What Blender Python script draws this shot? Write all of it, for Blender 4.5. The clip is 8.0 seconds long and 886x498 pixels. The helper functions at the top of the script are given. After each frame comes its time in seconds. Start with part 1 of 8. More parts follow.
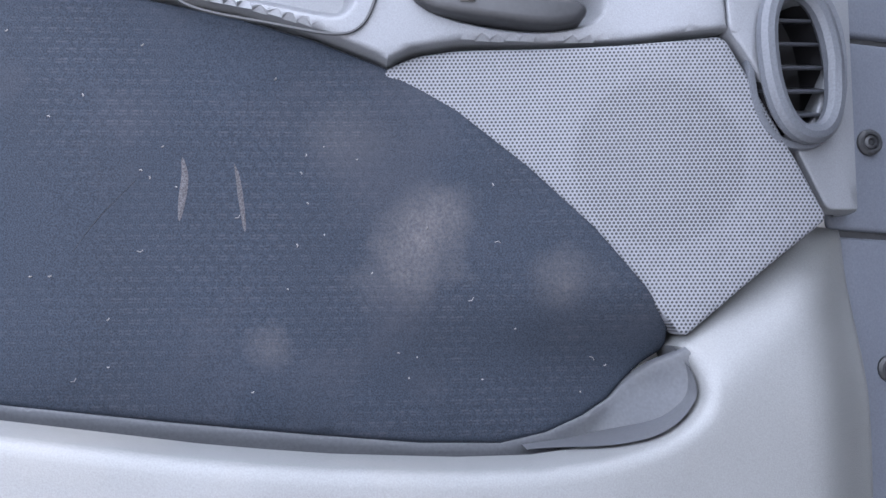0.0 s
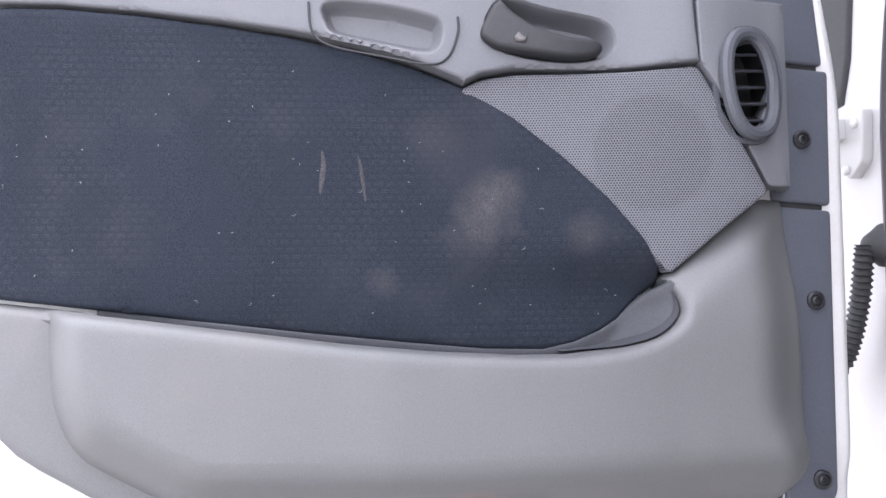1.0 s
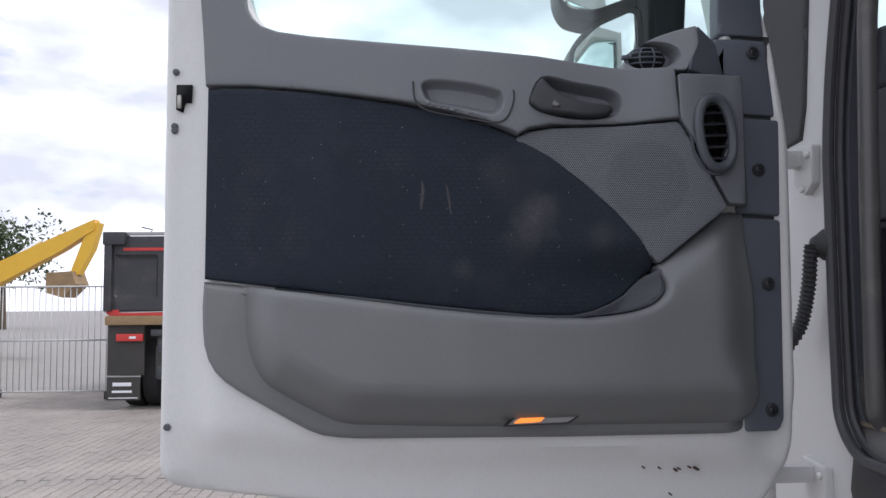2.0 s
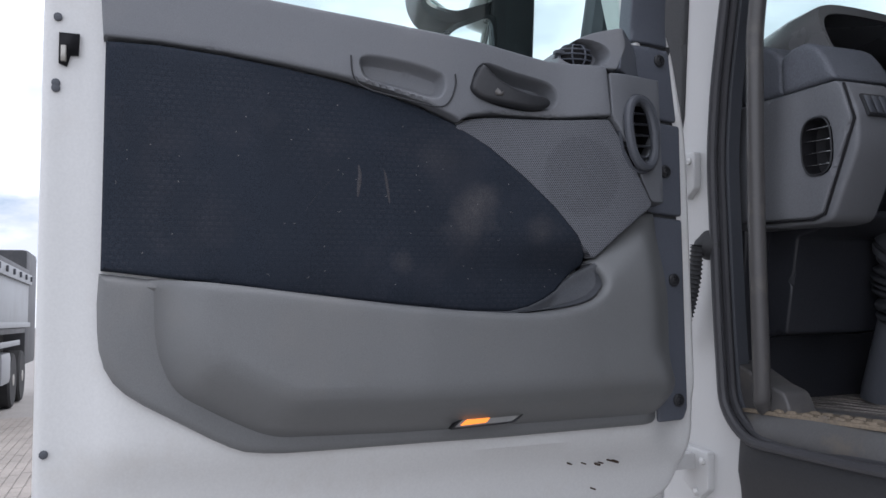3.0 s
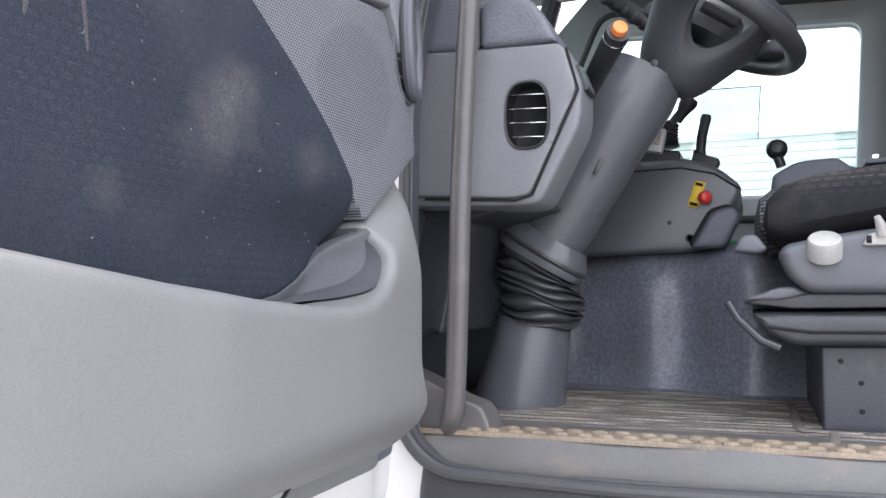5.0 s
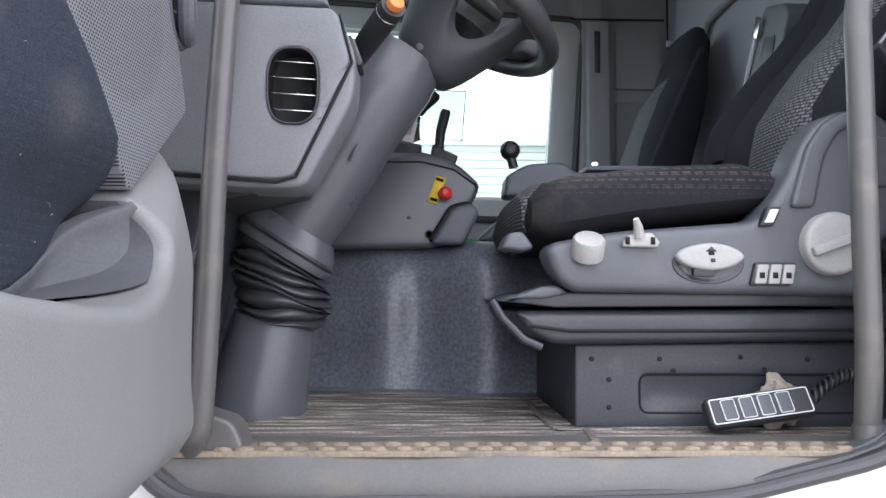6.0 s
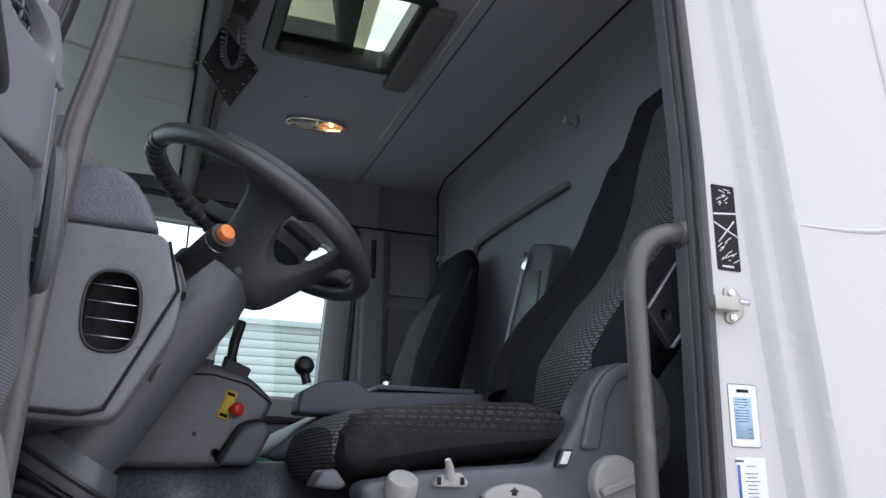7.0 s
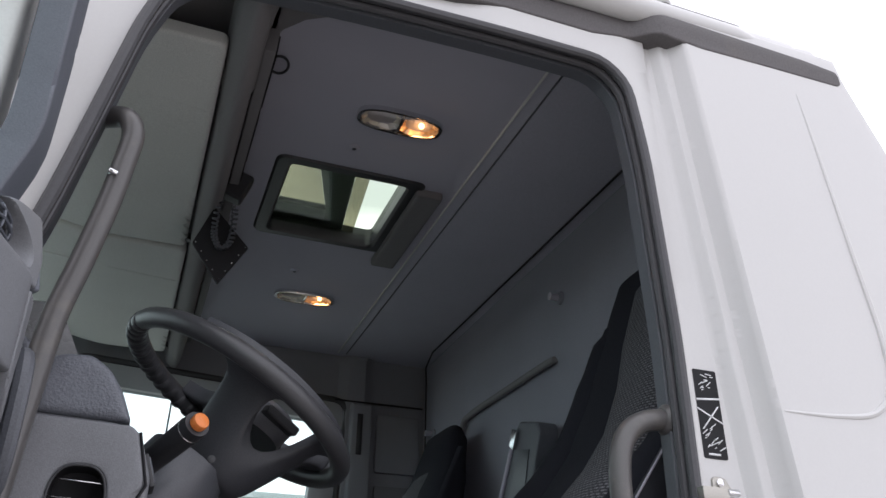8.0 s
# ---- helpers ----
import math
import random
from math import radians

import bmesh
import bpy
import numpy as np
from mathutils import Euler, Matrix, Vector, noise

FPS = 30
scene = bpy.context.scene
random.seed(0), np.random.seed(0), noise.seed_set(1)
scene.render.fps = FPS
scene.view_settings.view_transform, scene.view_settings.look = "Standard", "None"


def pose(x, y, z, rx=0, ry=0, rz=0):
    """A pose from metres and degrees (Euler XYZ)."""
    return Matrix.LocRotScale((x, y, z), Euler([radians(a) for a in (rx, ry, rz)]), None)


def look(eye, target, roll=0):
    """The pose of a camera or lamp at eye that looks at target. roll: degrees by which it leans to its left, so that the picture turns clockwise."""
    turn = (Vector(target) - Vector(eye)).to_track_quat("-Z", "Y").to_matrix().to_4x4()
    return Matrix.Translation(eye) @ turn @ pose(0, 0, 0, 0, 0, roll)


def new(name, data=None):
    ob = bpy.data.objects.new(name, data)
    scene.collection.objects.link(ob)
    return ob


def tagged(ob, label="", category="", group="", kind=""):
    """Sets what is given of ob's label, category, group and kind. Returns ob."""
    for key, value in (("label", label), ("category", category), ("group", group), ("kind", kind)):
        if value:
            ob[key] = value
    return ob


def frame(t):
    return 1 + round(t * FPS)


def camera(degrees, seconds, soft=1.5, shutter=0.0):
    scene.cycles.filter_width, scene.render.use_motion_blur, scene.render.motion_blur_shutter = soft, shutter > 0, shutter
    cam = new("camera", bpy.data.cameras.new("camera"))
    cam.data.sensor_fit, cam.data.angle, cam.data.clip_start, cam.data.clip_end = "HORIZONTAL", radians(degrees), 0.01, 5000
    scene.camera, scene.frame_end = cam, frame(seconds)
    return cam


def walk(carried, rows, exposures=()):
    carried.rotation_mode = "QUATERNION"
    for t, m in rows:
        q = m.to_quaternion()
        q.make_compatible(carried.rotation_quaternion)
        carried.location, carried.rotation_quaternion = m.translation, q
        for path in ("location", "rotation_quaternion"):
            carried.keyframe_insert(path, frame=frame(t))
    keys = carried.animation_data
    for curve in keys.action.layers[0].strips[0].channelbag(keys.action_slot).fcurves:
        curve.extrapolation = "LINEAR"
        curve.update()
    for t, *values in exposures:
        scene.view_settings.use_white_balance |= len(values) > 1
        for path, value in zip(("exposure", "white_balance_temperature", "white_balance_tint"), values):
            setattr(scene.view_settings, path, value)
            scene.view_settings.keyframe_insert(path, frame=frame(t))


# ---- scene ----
cam = camera(57.9, 8.0)
PATH = [
    (0, (0.579, -0.525, 1.776), (-1.408, -0.351, 1.918), -0.5),
    (0.3, (0.628, -0.510, 1.760), (-1.362, -0.394, 1.915), -1.0),
    (0.5, (0.672, -0.526, 1.755), (-1.318, -0.377, 1.889), -0.8),
    (0.7, (0.730, -0.569, 1.738), (-1.255, -0.361, 1.864), -0.7),
    (1, (0.83, -0.627, 1.725), (-1.155, -0.42, 1.856), -0.7),
    (1.2, (0.931, -0.6, 1.726), (-1.064, -0.553, 1.85), -0.7),
    (2.3, (1.268, -0.779, 1.683), (-0.721, -0.637, 1.846), -0.1),
    (2.5, (1.234, -0.856, 1.708), (-0.735, -0.526, 1.839), -0.7),
    (3, (1.084, -0.979, 1.666), (-0.768, -0.244, 1.834), -1.1),
    (3.5, (0.857, -1.04, 1.68), (-0.807, 0.059, 1.825), -0.7),
    (4, (0.693, -1.068, 1.667), (-0.714, 0.346, 1.818), -0.6),
    (4.2, (0.645, -1.085, 1.685), (-0.637, 0.444, 1.827), -0.5),
    (5.3, (0.298, -0.957, 1.662), (-0.19, 0.979, 1.788), -0.1),
    (5.5, (0.282, -0.924, 1.656), (-0.048, 1.044, 1.778), 0.0),
    (6, (0.222, -0.902, 1.676), (0.291, 1.093, 1.792), 0.3),
    (6.2, (0.190, -0.902, 1.672), (0.419, 1.081, 1.799), 0.4),
    (6.3, (0.173, -0.905, 1.681), (0.488, 1.066, 1.815), 0.5),
    (6.5, (0.149, -0.909, 1.699), (0.627, 1.018, 1.937), 0.6),
    (6.7, (0.133, -0.907, 1.717), (0.736, 0.965, 2.080), 0.6),
    (6.8, (0.125, -0.908, 1.726), (0.763, 0.938, 2.158), 0.6),
    (7, (0.113, -0.916, 1.749), (0.771, 0.887, 2.31), 0.8),
    (7.2, (0.105, -0.923, 1.759), (0.761, 0.830, 2.465), 0.9),
    (7.3, (0.106, -0.926, 1.767), (0.755, 0.798, 2.545), 1.0),
    (7.5, (0.107, -0.938, 1.775), (0.733, 0.729, 2.686), 0.9),
    (8, (0.126, -0.935, 1.777), (0.742, 0.719, 2.717), 0.7),
]
walk(cam, [(t, look(eye, target, roll)) for t, eye, target, roll in PATH], exposures=[(0.0, 2.42, 5700, 16), (0.5, 2.02, 5800, 17), (0.7, 1.90, 6050, 18), (1.0, 1.95, 6150, 20), (1.2, 1.6, 6100, 18), (2.3, 0.03, 6100, 16), (2.5, 0.03, 6100, 16), (3.0, 0.38, 6000, 15), (3.5, 1.4, 5900, 14), (4.0, 1.88, 6100, 16), (5.5, 2.03, 6250, 16), (6.5, 1.7, 6150, 16), (7.0, 1.05, 6150, 17), (8.0, 0.82, 6350, 17)])

# ---- world, sun, exposure ----
world = bpy.data.worlds.new("sky")
scene.world = world
world.use_nodes = True
wn, wl = world.node_tree.nodes, world.node_tree.links
wn.clear()
w_out = wn.new("ShaderNodeOutputWorld")
w_bg = wn.new("ShaderNodeBackground")
w_sky = wn.new("ShaderNodeTexSky")
w_sky.sky_type = "NISHITA"
w_sky.sun_disc = False
w_sky.sun_elevation = radians(52)
w_sky.sun_rotation = radians(14)
w_co = wn.new("ShaderNodeTexCoord")
w_map = wn.new("ShaderNodeMapping")
w_map.inputs["Scale"].default_value = (1.0, 1.0, 2.6)
w_noise = wn.new("ShaderNodeTexNoise")
w_noise.inputs["Scale"].default_value = 3.4
w_noise.inputs["Detail"].default_value = 9
w_noise.inputs["Roughness"].default_value = 0.58
w_ramp = wn.new("ShaderNodeValToRGB")
w_ramp.color_ramp.elements[0].position = 0.24
w_ramp.color_ramp.elements[0].color = (0.0, 0.0, 0.0, 1)
w_ramp.color_ramp.elements[1].position = 0.40
w_ramp.color_ramp.elements[1].color = (1, 1, 1, 1)
w_shade = wn.new("ShaderNodeValToRGB")
w_shade.color_ramp.elements[0].position = 0.36
w_shade.color_ramp.elements[0].color = (7.2, 7.5, 8.0, 1)
w_shade.color_ramp.elements[1].position = 0.58
w_shade.color_ramp.elements[1].color = (12.5, 12.7, 13.0, 1)
w_noise2 = wn.new("ShaderNodeTexNoise")
w_noise2.inputs["Scale"].default_value = 4.2
w_noise2.inputs["Detail"].default_value = 8
w_mix = wn.new("ShaderNodeMix")
w_mix.data_type = "RGBA"
wl.new(w_co.outputs["Generated"], w_map.inputs["Vector"])
wl.new(w_map.outputs["Vector"], w_noise.inputs["Vector"])
wl.new(w_map.outputs["Vector"], w_noise2.inputs["Vector"])
wl.new(w_noise.outputs["Fac"], w_ramp.inputs["Fac"])
wl.new(w_noise2.outputs["Fac"], w_shade.inputs["Fac"])
wl.new(w_ramp.outputs["Color"], w_mix.inputs["Factor"])
wl.new(w_sky.outputs["Color"], w_mix.inputs["A"])
wl.new(w_shade.outputs["Color"], w_mix.inputs["B"])
wl.new(w_mix.outputs["Result"], w_bg.inputs["Color"])
wl.new(w_bg.outputs["Background"], w_out.inputs["Surface"])
w_bg.inputs["Strength"].default_value = 0.1

sun_data = bpy.data.lights.new("sun", "SUN")
sun_data.energy = 1.3
sun_data.angle = radians(14)
sun_data.color = (1.0, 0.96, 0.9)
sun = new("sun", sun_data)
sun.matrix_world = look((1.0, 4.0, 6.0), (0, 0, 0))


# ---- materials ----
def material(name, color, rough=0.5, metal=0.0, vary=0.12, scale=6.0, grain=0.15, grain_scale=260.0, bump=0.12, stain=None, stain_amount=0.0, stain_scale=5.0, spec=0.5, coat=0.0, sheen=0.0, deep=0.001):
    """A surface with broad mottling, fine grain and optional dirt of another colour."""
    m = bpy.data.materials.new(name)
    m.use_nodes = True
    n, l = m.node_tree.nodes, m.node_tree.links
    b = n["Principled BSDF"]
    b.inputs["Roughness"].default_value = rough
    b.inputs["Metallic"].default_value = metal
    b.inputs["Specular IOR Level"].default_value = spec
    b.inputs["Coat Weight"].default_value = coat
    b.inputs["Sheen Weight"].default_value = sheen
    co = n.new("ShaderNodeNewGeometry")
    big = n.new("ShaderNodeTexNoise")
    big.inputs["Scale"].default_value = scale
    big.inputs["Detail"].default_value = 5
    fine = n.new("ShaderNodeTexNoise")
    fine.inputs["Scale"].default_value = grain_scale
    fine.inputs["Detail"].default_value = 3
    l.new(co.outputs["Position"], big.inputs["Vector"])
    l.new(co.outputs["Position"], fine.inputs["Vector"])
    mix = n.new("ShaderNodeMix")
    mix.data_type = "RGBA"
    mix.inputs["A"].default_value = (*[c * (1 - vary) for c in color], 1)
    mix.inputs["B"].default_value = (*[min(1, c * (1 + vary)) for c in color], 1)
    l.new(big.outputs["Fac"], mix.inputs["Factor"])
    gm = n.new("ShaderNodeMix")
    gm.data_type = "RGBA"
    gm.blend_type = "MULTIPLY"
    gm.inputs["Factor"].default_value = grain
    ramp = n.new("ShaderNodeMapRange")
    ramp.inputs["From Min"].default_value = 0.3
    ramp.inputs["From Max"].default_value = 0.7
    ramp.inputs["To Min"].default_value = 0.3
    ramp.inputs["To Max"].default_value = 1.5
    l.new(fine.outputs["Fac"], ramp.inputs["Value"])
    l.new(mix.outputs["Result"], gm.inputs["A"])
    l.new(ramp.outputs["Result"], gm.inputs["B"])
    top = gm.outputs["Result"]
    if stain:
        sn = n.new("ShaderNodeTexNoise")
        sn.inputs["Scale"].default_value = stain_scale
        sn.inputs["Detail"].default_value = 8
        sn.inputs["Roughness"].default_value = 0.65
        l.new(co.outputs["Position"], sn.inputs["Vector"])
        sr = n.new("ShaderNodeMapRange")
        sr.inputs["From Min"].default_value = 0.52
        sr.inputs["From Max"].default_value = 0.72
        sr.inputs["To Max"].default_value = stain_amount
        l.new(sn.outputs["Fac"], sr.inputs["Value"])
        sm = n.new("ShaderNodeMix")
        sm.data_type = "RGBA"
        sm.inputs["B"].default_value = (*stain, 1)
        l.new(sr.outputs["Result"], sm.inputs["Factor"])
        l.new(top, sm.inputs["A"])
        top = sm.outputs["Result"]
    l.new(top, b.inputs["Base Color"])
    rr = n.new("ShaderNodeMapRange")
    rr.inputs["To Min"].default_value = max(0.03, rough - 0.1)
    rr.inputs["To Max"].default_value = min(1.0, rough + 0.1)
    l.new(big.outputs["Fac"], rr.inputs["Value"])
    l.new(rr.outputs["Result"], b.inputs["Roughness"])
    bp = n.new("ShaderNodeBump")
    bp.inputs["Strength"].default_value = bump
    bp.inputs["Distance"].default_value = deep
    l.new(fine.outputs["Fac"], bp.inputs["Height"])
    l.new(bp.outputs["Normal"], b.inputs["Normal"])
    return m


def emitter(name, color, strength):
    m = bpy.data.materials.new(name)
    m.use_nodes = True
    b = m.node_tree.nodes["Principled BSDF"]
    b.inputs["Base Color"].default_value = (*color, 1)
    b.inputs["Emission Color"].default_value = (*color, 1)
    b.inputs["Emission Strength"].default_value = strength
    return m


def pane_material(name, tint, gloss):
    """Thin window glass: see-through with a weak mirror on top."""
    m = bpy.data.materials.new(name)
    m.use_nodes = True
    n, l = m.node_tree.nodes, m.node_tree.links
    n.remove(n["Principled BSDF"])
    tr = n.new("ShaderNodeBsdfTransparent")
    tr.inputs["Color"].default_value = (*tint, 1)
    gl = n.new("ShaderNodeBsdfGlossy")
    gl.inputs["Roughness"].default_value = 0.02
    mx = n.new("ShaderNodeMixShader")
    mx.inputs["Fac"].default_value = gloss
    l.new(tr.outputs[0], mx.inputs[1])
    l.new(gl.outputs[0], mx.inputs[2])
    l.new(mx.outputs[0], n["Material Output"].inputs["Surface"])
    return m


def woven(name, base, mark, size, amount, across=("Y", "Z"), gap=0.3, thread=0.0, patchy=0.0, over=None, stain=None, stain_amount=0.0, rough=0.9):
    """Upholstery: a dark weave with rows of short pale dashes, staggered, along two axes.
    size: a dash's width and row height; gap: the share of a row between dashes; thread: the pitch of fine lines across a dash;
    patchy: how far the dashes come and go; over: the heights between which the patterned panel begins."""
    m = material(name, base, rough=rough, vary=0.25, scale=9, grain=0.6, grain_scale=900, bump=0.3, stain=stain, stain_amount=stain_amount, stain_scale=7, spec=0.2)
    n, l = m.node_tree.nodes, m.node_tree.links
    b = n["Principled BSDF"]
    src = b.inputs["Base Color"].links[0].from_socket
    co = n.new("ShaderNodeNewGeometry")
    sp = n.new("ShaderNodeSeparateXYZ")
    cb = n.new("ShaderNodeCombineXYZ")
    l.new(co.outputs["Position"], sp.inputs[0])
    l.new(sp.outputs[across[0]], cb.inputs["X"])
    l.new(sp.outputs[across[1]], cb.inputs["Y"])
    br = n.new("ShaderNodeTexBrick")
    br.inputs["Scale"].default_value = 1.0
    br.inputs["Brick Width"].default_value = size[0]
    br.inputs["Row Height"].default_value = size[1]
    br.inputs["Mortar Size"].default_value = size[1] * gap
    br.inputs["Mortar Smooth"].default_value = 0.6
    l.new(cb.outputs[0], br.inputs["Vector"])
    mask = n.new("ShaderNodeMath")
    mask.operation = "SUBTRACT"
    mask.inputs[0].default_value = 1.0
    l.new(br.outputs["Fac"], mask.inputs[1])
    top = mask.outputs[0]

    def times(value):
        mu = n.new("ShaderNodeMath")
        mu.operation = "MULTIPLY"
        l.new(top, mu.inputs[0])
        l.new(value, mu.inputs[1])
        return mu.outputs[0]

    th = n.new("ShaderNodeTexNoise")
    th.inputs["Scale"].default_value = 520
    l.new(co.outputs["Position"], th.inputs["Vector"])
    tr = n.new("ShaderNodeMapRange")
    tr.inputs["From Min"].default_value = 0.36
    tr.inputs["From Max"].default_value = 0.60
    tr.inputs["To Max"].default_value = amount
    l.new(th.outputs["Fac"], tr.inputs["Value"])
    top = times(tr.outputs["Result"])
    if thread:
        wv = n.new("ShaderNodeTexWave")
        wv.bands_direction = "Y"
        wv.inputs["Scale"].default_value = 0.314 / thread
        wv.inputs["Distortion"].default_value = 1.0
        l.new(cb.outputs[0], wv.inputs["Vector"])
        top = times(wv.outputs["Fac"])
    if patchy:
        pn = n.new("ShaderNodeTexNoise")
        pn.inputs["Scale"].default_value = 16
        pn.inputs["Detail"].default_value = 6
        l.new(co.outputs["Position"], pn.inputs["Vector"])
        pr = n.new("ShaderNodeMapRange")
        pr.inputs["From Min"].default_value = 0.38
        pr.inputs["From Max"].default_value = 0.66
        pr.inputs["To Min"].default_value = 1.0 - patchy
        l.new(pn.outputs["Fac"], pr.inputs["Value"])
        top = times(pr.outputs["Result"])
    if over:
        hr = n.new("ShaderNodeMapRange")
        hr.inputs["From Min"].default_value = over[0]
        hr.inputs["From Max"].default_value = over[1]
        l.new(sp.outputs["Z"], hr.inputs["Value"])
        top = times(hr.outputs["Result"])
    mx = n.new("ShaderNodeMix")
    mx.data_type = "RGBA"
    mx.inputs["B"].default_value = (*mark, 1)
    l.new(top, mx.inputs["Factor"])
    l.new(src, mx.inputs["A"])
    l.new(mx.outputs["Result"], b.inputs["Base Color"])
    return m


def perforated(name, color, pitch, hole):
    """Moulded plastic with a honeycomb of small round holes, in the plane of y and z."""
    m = material(name, color, rough=0.55, vary=0.08, grain=0.1)
    n, l = m.node_tree.nodes, m.node_tree.links
    b = n["Principled BSDF"]
    src = b.inputs["Base Color"].links[0].from_socket
    co = n.new("ShaderNodeNewGeometry")
    rows = []
    for shift in (0.0, 0.5):
        sc = n.new("ShaderNodeVectorMath")
        sc.operation = "MULTIPLY"
        sc.inputs[1].default_value = (0, 1 / pitch, 1 / (pitch * 1.732))
        l.new(co.outputs["Position"], sc.inputs[0])
        ad = n.new("ShaderNodeVectorMath")
        ad.operation = "ADD"
        ad.inputs[1].default_value = (0, shift + 40, shift + 40)
        l.new(sc.outputs[0], ad.inputs[0])
        fr = n.new("ShaderNodeVectorMath")
        fr.operation = "FRACTION"
        l.new(ad.outputs[0], fr.inputs[0])
        sb = n.new("ShaderNodeVectorMath")
        sb.operation = "SUBTRACT"
        sb.inputs[1].default_value = (0, 0.5, 0.5)
        l.new(fr.outputs[0], sb.inputs[0])
        st = n.new("ShaderNodeVectorMath")
        st.operation = "MULTIPLY"
        st.inputs[1].default_value = (0, 1, 1.732)
        l.new(sb.outputs[0], st.inputs[0])
        ln = n.new("ShaderNodeVectorMath")
        ln.operation = "LENGTH"
        l.new(st.outputs[0], ln.inputs[0])
        rows.append(ln.outputs["Value"])
    mn = n.new("ShaderNodeMath")
    mn.operation = "MINIMUM"
    l.new(rows[0], mn.inputs[0])
    l.new(rows[1], mn.inputs[1])
    cs = n.new("ShaderNodeVectorMath")
    cs.operation = "SUBTRACT"
    cs.inputs[1].default_value = (0.005, -0.313, 1.882)
    l.new(co.outputs["Position"], cs.inputs[0])
    cd = n.new("ShaderNodeVectorMath")
    cd.operation = "LENGTH"
    l.new(cs.outputs[0], cd.inputs[0])
    wide = n.new("ShaderNodeMapRange")
    wide.inputs["From Min"].default_value = 0.060
    wide.inputs["From Max"].default_value = 0.066
    wide.inputs["To Min"].default_value = 0.045
    wide.inputs["To Max"].default_value = 0.0
    l.new(cd.outputs["Value"], wide.inputs["Value"])
    less = n.new("ShaderNodeMath")
    less.operation = "SUBTRACT"
    l.new(mn.outputs[0], less.inputs[0])
    l.new(wide.outputs["Result"], less.inputs[1])
    mr = n.new("ShaderNodeMapRange")
    mr.inputs["From Min"].default_value = hole * 0.8
    mr.inputs["From Max"].default_value = hole * 1.15
    l.new(less.outputs[0], mr.inputs["Value"])
    mx = n.new("ShaderNodeMix")
    mx.data_type = "RGBA"
    mx.inputs["A"].default_value = (0.018, 0.019, 0.022, 1)
    l.new(mr.outputs["Result"], mx.inputs["Factor"])
    l.new(src, mx.inputs["B"])
    l.new(mx.outputs["Result"], b.inputs["Base Color"])
    bp = n.new("ShaderNodeBump")
    bp.inputs["Strength"].default_value = 0.6
    bp.inputs["Distance"].default_value = 0.001
    l.new(mr.outputs["Result"], bp.inputs["Height"])
    l.new(bp.outputs["Normal"], b.inputs["Normal"])
    return m


WHITE = material("white_paint", (0.535, 0.535, 0.528), rough=0.38, vary=0.012, scale=2, grain=0.02, bump=0.0)
WHITE_WORN = material("white_paint_worn", (0.66, 0.66, 0.645), rough=0.35, vary=0.05, grain=0.05, bump=0.03, stain=(0.50, 0.45, 0.38), stain_amount=0.22, stain_scale=9)
TRIM = material("grey_trim_plastic", (0.162, 0.169, 0.182), rough=0.55, vary=0.11, grain=0.18, grain_scale=900, bump=0.24, stain=(0.21, 0.20, 0.185), stain_amount=0.25, stain_scale=6)
TRIM_DUSTY = material("dusty_grey_plastic", (0.166, 0.170, 0.171), rough=0.5, vary=0.11, grain=0.18, grain_scale=900, bump=0.24, stain=(0.20, 0.19, 0.175), stain_amount=0.4, stain_scale=5)
# Trim grey darkened, so the map pocket's shade sits in the colour.
POCKET_SHADE_GREY = material("pocket_shaded_plastic", (0.088, 0.092, 0.101), spec=0.2, rough=0.6, vary=0.12, scale=8, grain=0.15, grain_scale=400, bump=0.08, stain=(0.14, 0.14, 0.135), stain_amount=0.3, stain_scale=9)
STRIP = material("slate_grey_plastic", (0.105, 0.115, 0.138), rough=0.5, vary=0.06, grain=0.2, grain_scale=600, bump=0.2)
FRAME_TRIM = material("door_frame_trim", (0.34, 0.355, 0.36), rough=0.5, vary=0.06, scale=4, grain=0.1, grain_scale=500, bump=0.08)
SIDE_TRIM = material("side_trim_plastic", (0.215, 0.222, 0.240), rough=0.6, vary=0.1, scale=4, grain=0.2, grain_scale=600, bump=0.2)
DARK = material("dark_grey_plastic", (0.080, 0.086, 0.099), rough=0.5, vary=0.1, grain=0.25, grain_scale=600, bump=0.25)
BLACK = material("black_plastic", (0.026, 0.027, 0.03), rough=0.45, vary=0.15, grain=0.2, bump=0.15)
RUBBER = material("black_rubber", (0.04, 0.041, 0.043), rough=0.65, vary=0.15, grain=0.2, bump=0.15)
DASH = material("dash_grey_plastic", (0.160, 0.165, 0.177), rough=0.45, vary=0.11, grain=0.26, grain_scale=800, bump=0.32)
DASH_TOP = material("grained_dash_skin", (0.125, 0.134, 0.155), rough=0.5, vary=0.08, grain=0.25, grain_scale=330, bump=0.7, deep=0.0018)
HOOD_SKIN = material("smooth_hood_skin", (0.17, 0.172, 0.175), rough=0.27, vary=0.08, grain=0.12, grain_scale=330, bump=0.12, spec=0.8)
COLUMN = material("column_grey_plastic", (0.095, 0.100, 0.113), rough=0.30, vary=0.1, grain=0.2, grain_scale=500, bump=0.12)
LINER = material("grey_headliner", (0.48, 0.475, 0.54), rough=0.95, vary=0.06, grain=0.4, grain_scale=900, bump=0.3, spec=0.1)
REAR = material("rear_wall_carpet", (0.275, 0.280, 0.318), rough=0.95, vary=0.08, grain=0.4, grain_scale=700, bump=0.4, spec=0.1)
VISOR = material("green_grey_visor", (0.62, 0.63, 0.60), rough=0.7, vary=0.06, grain=0.2, grain_scale=500, bump=0.3)
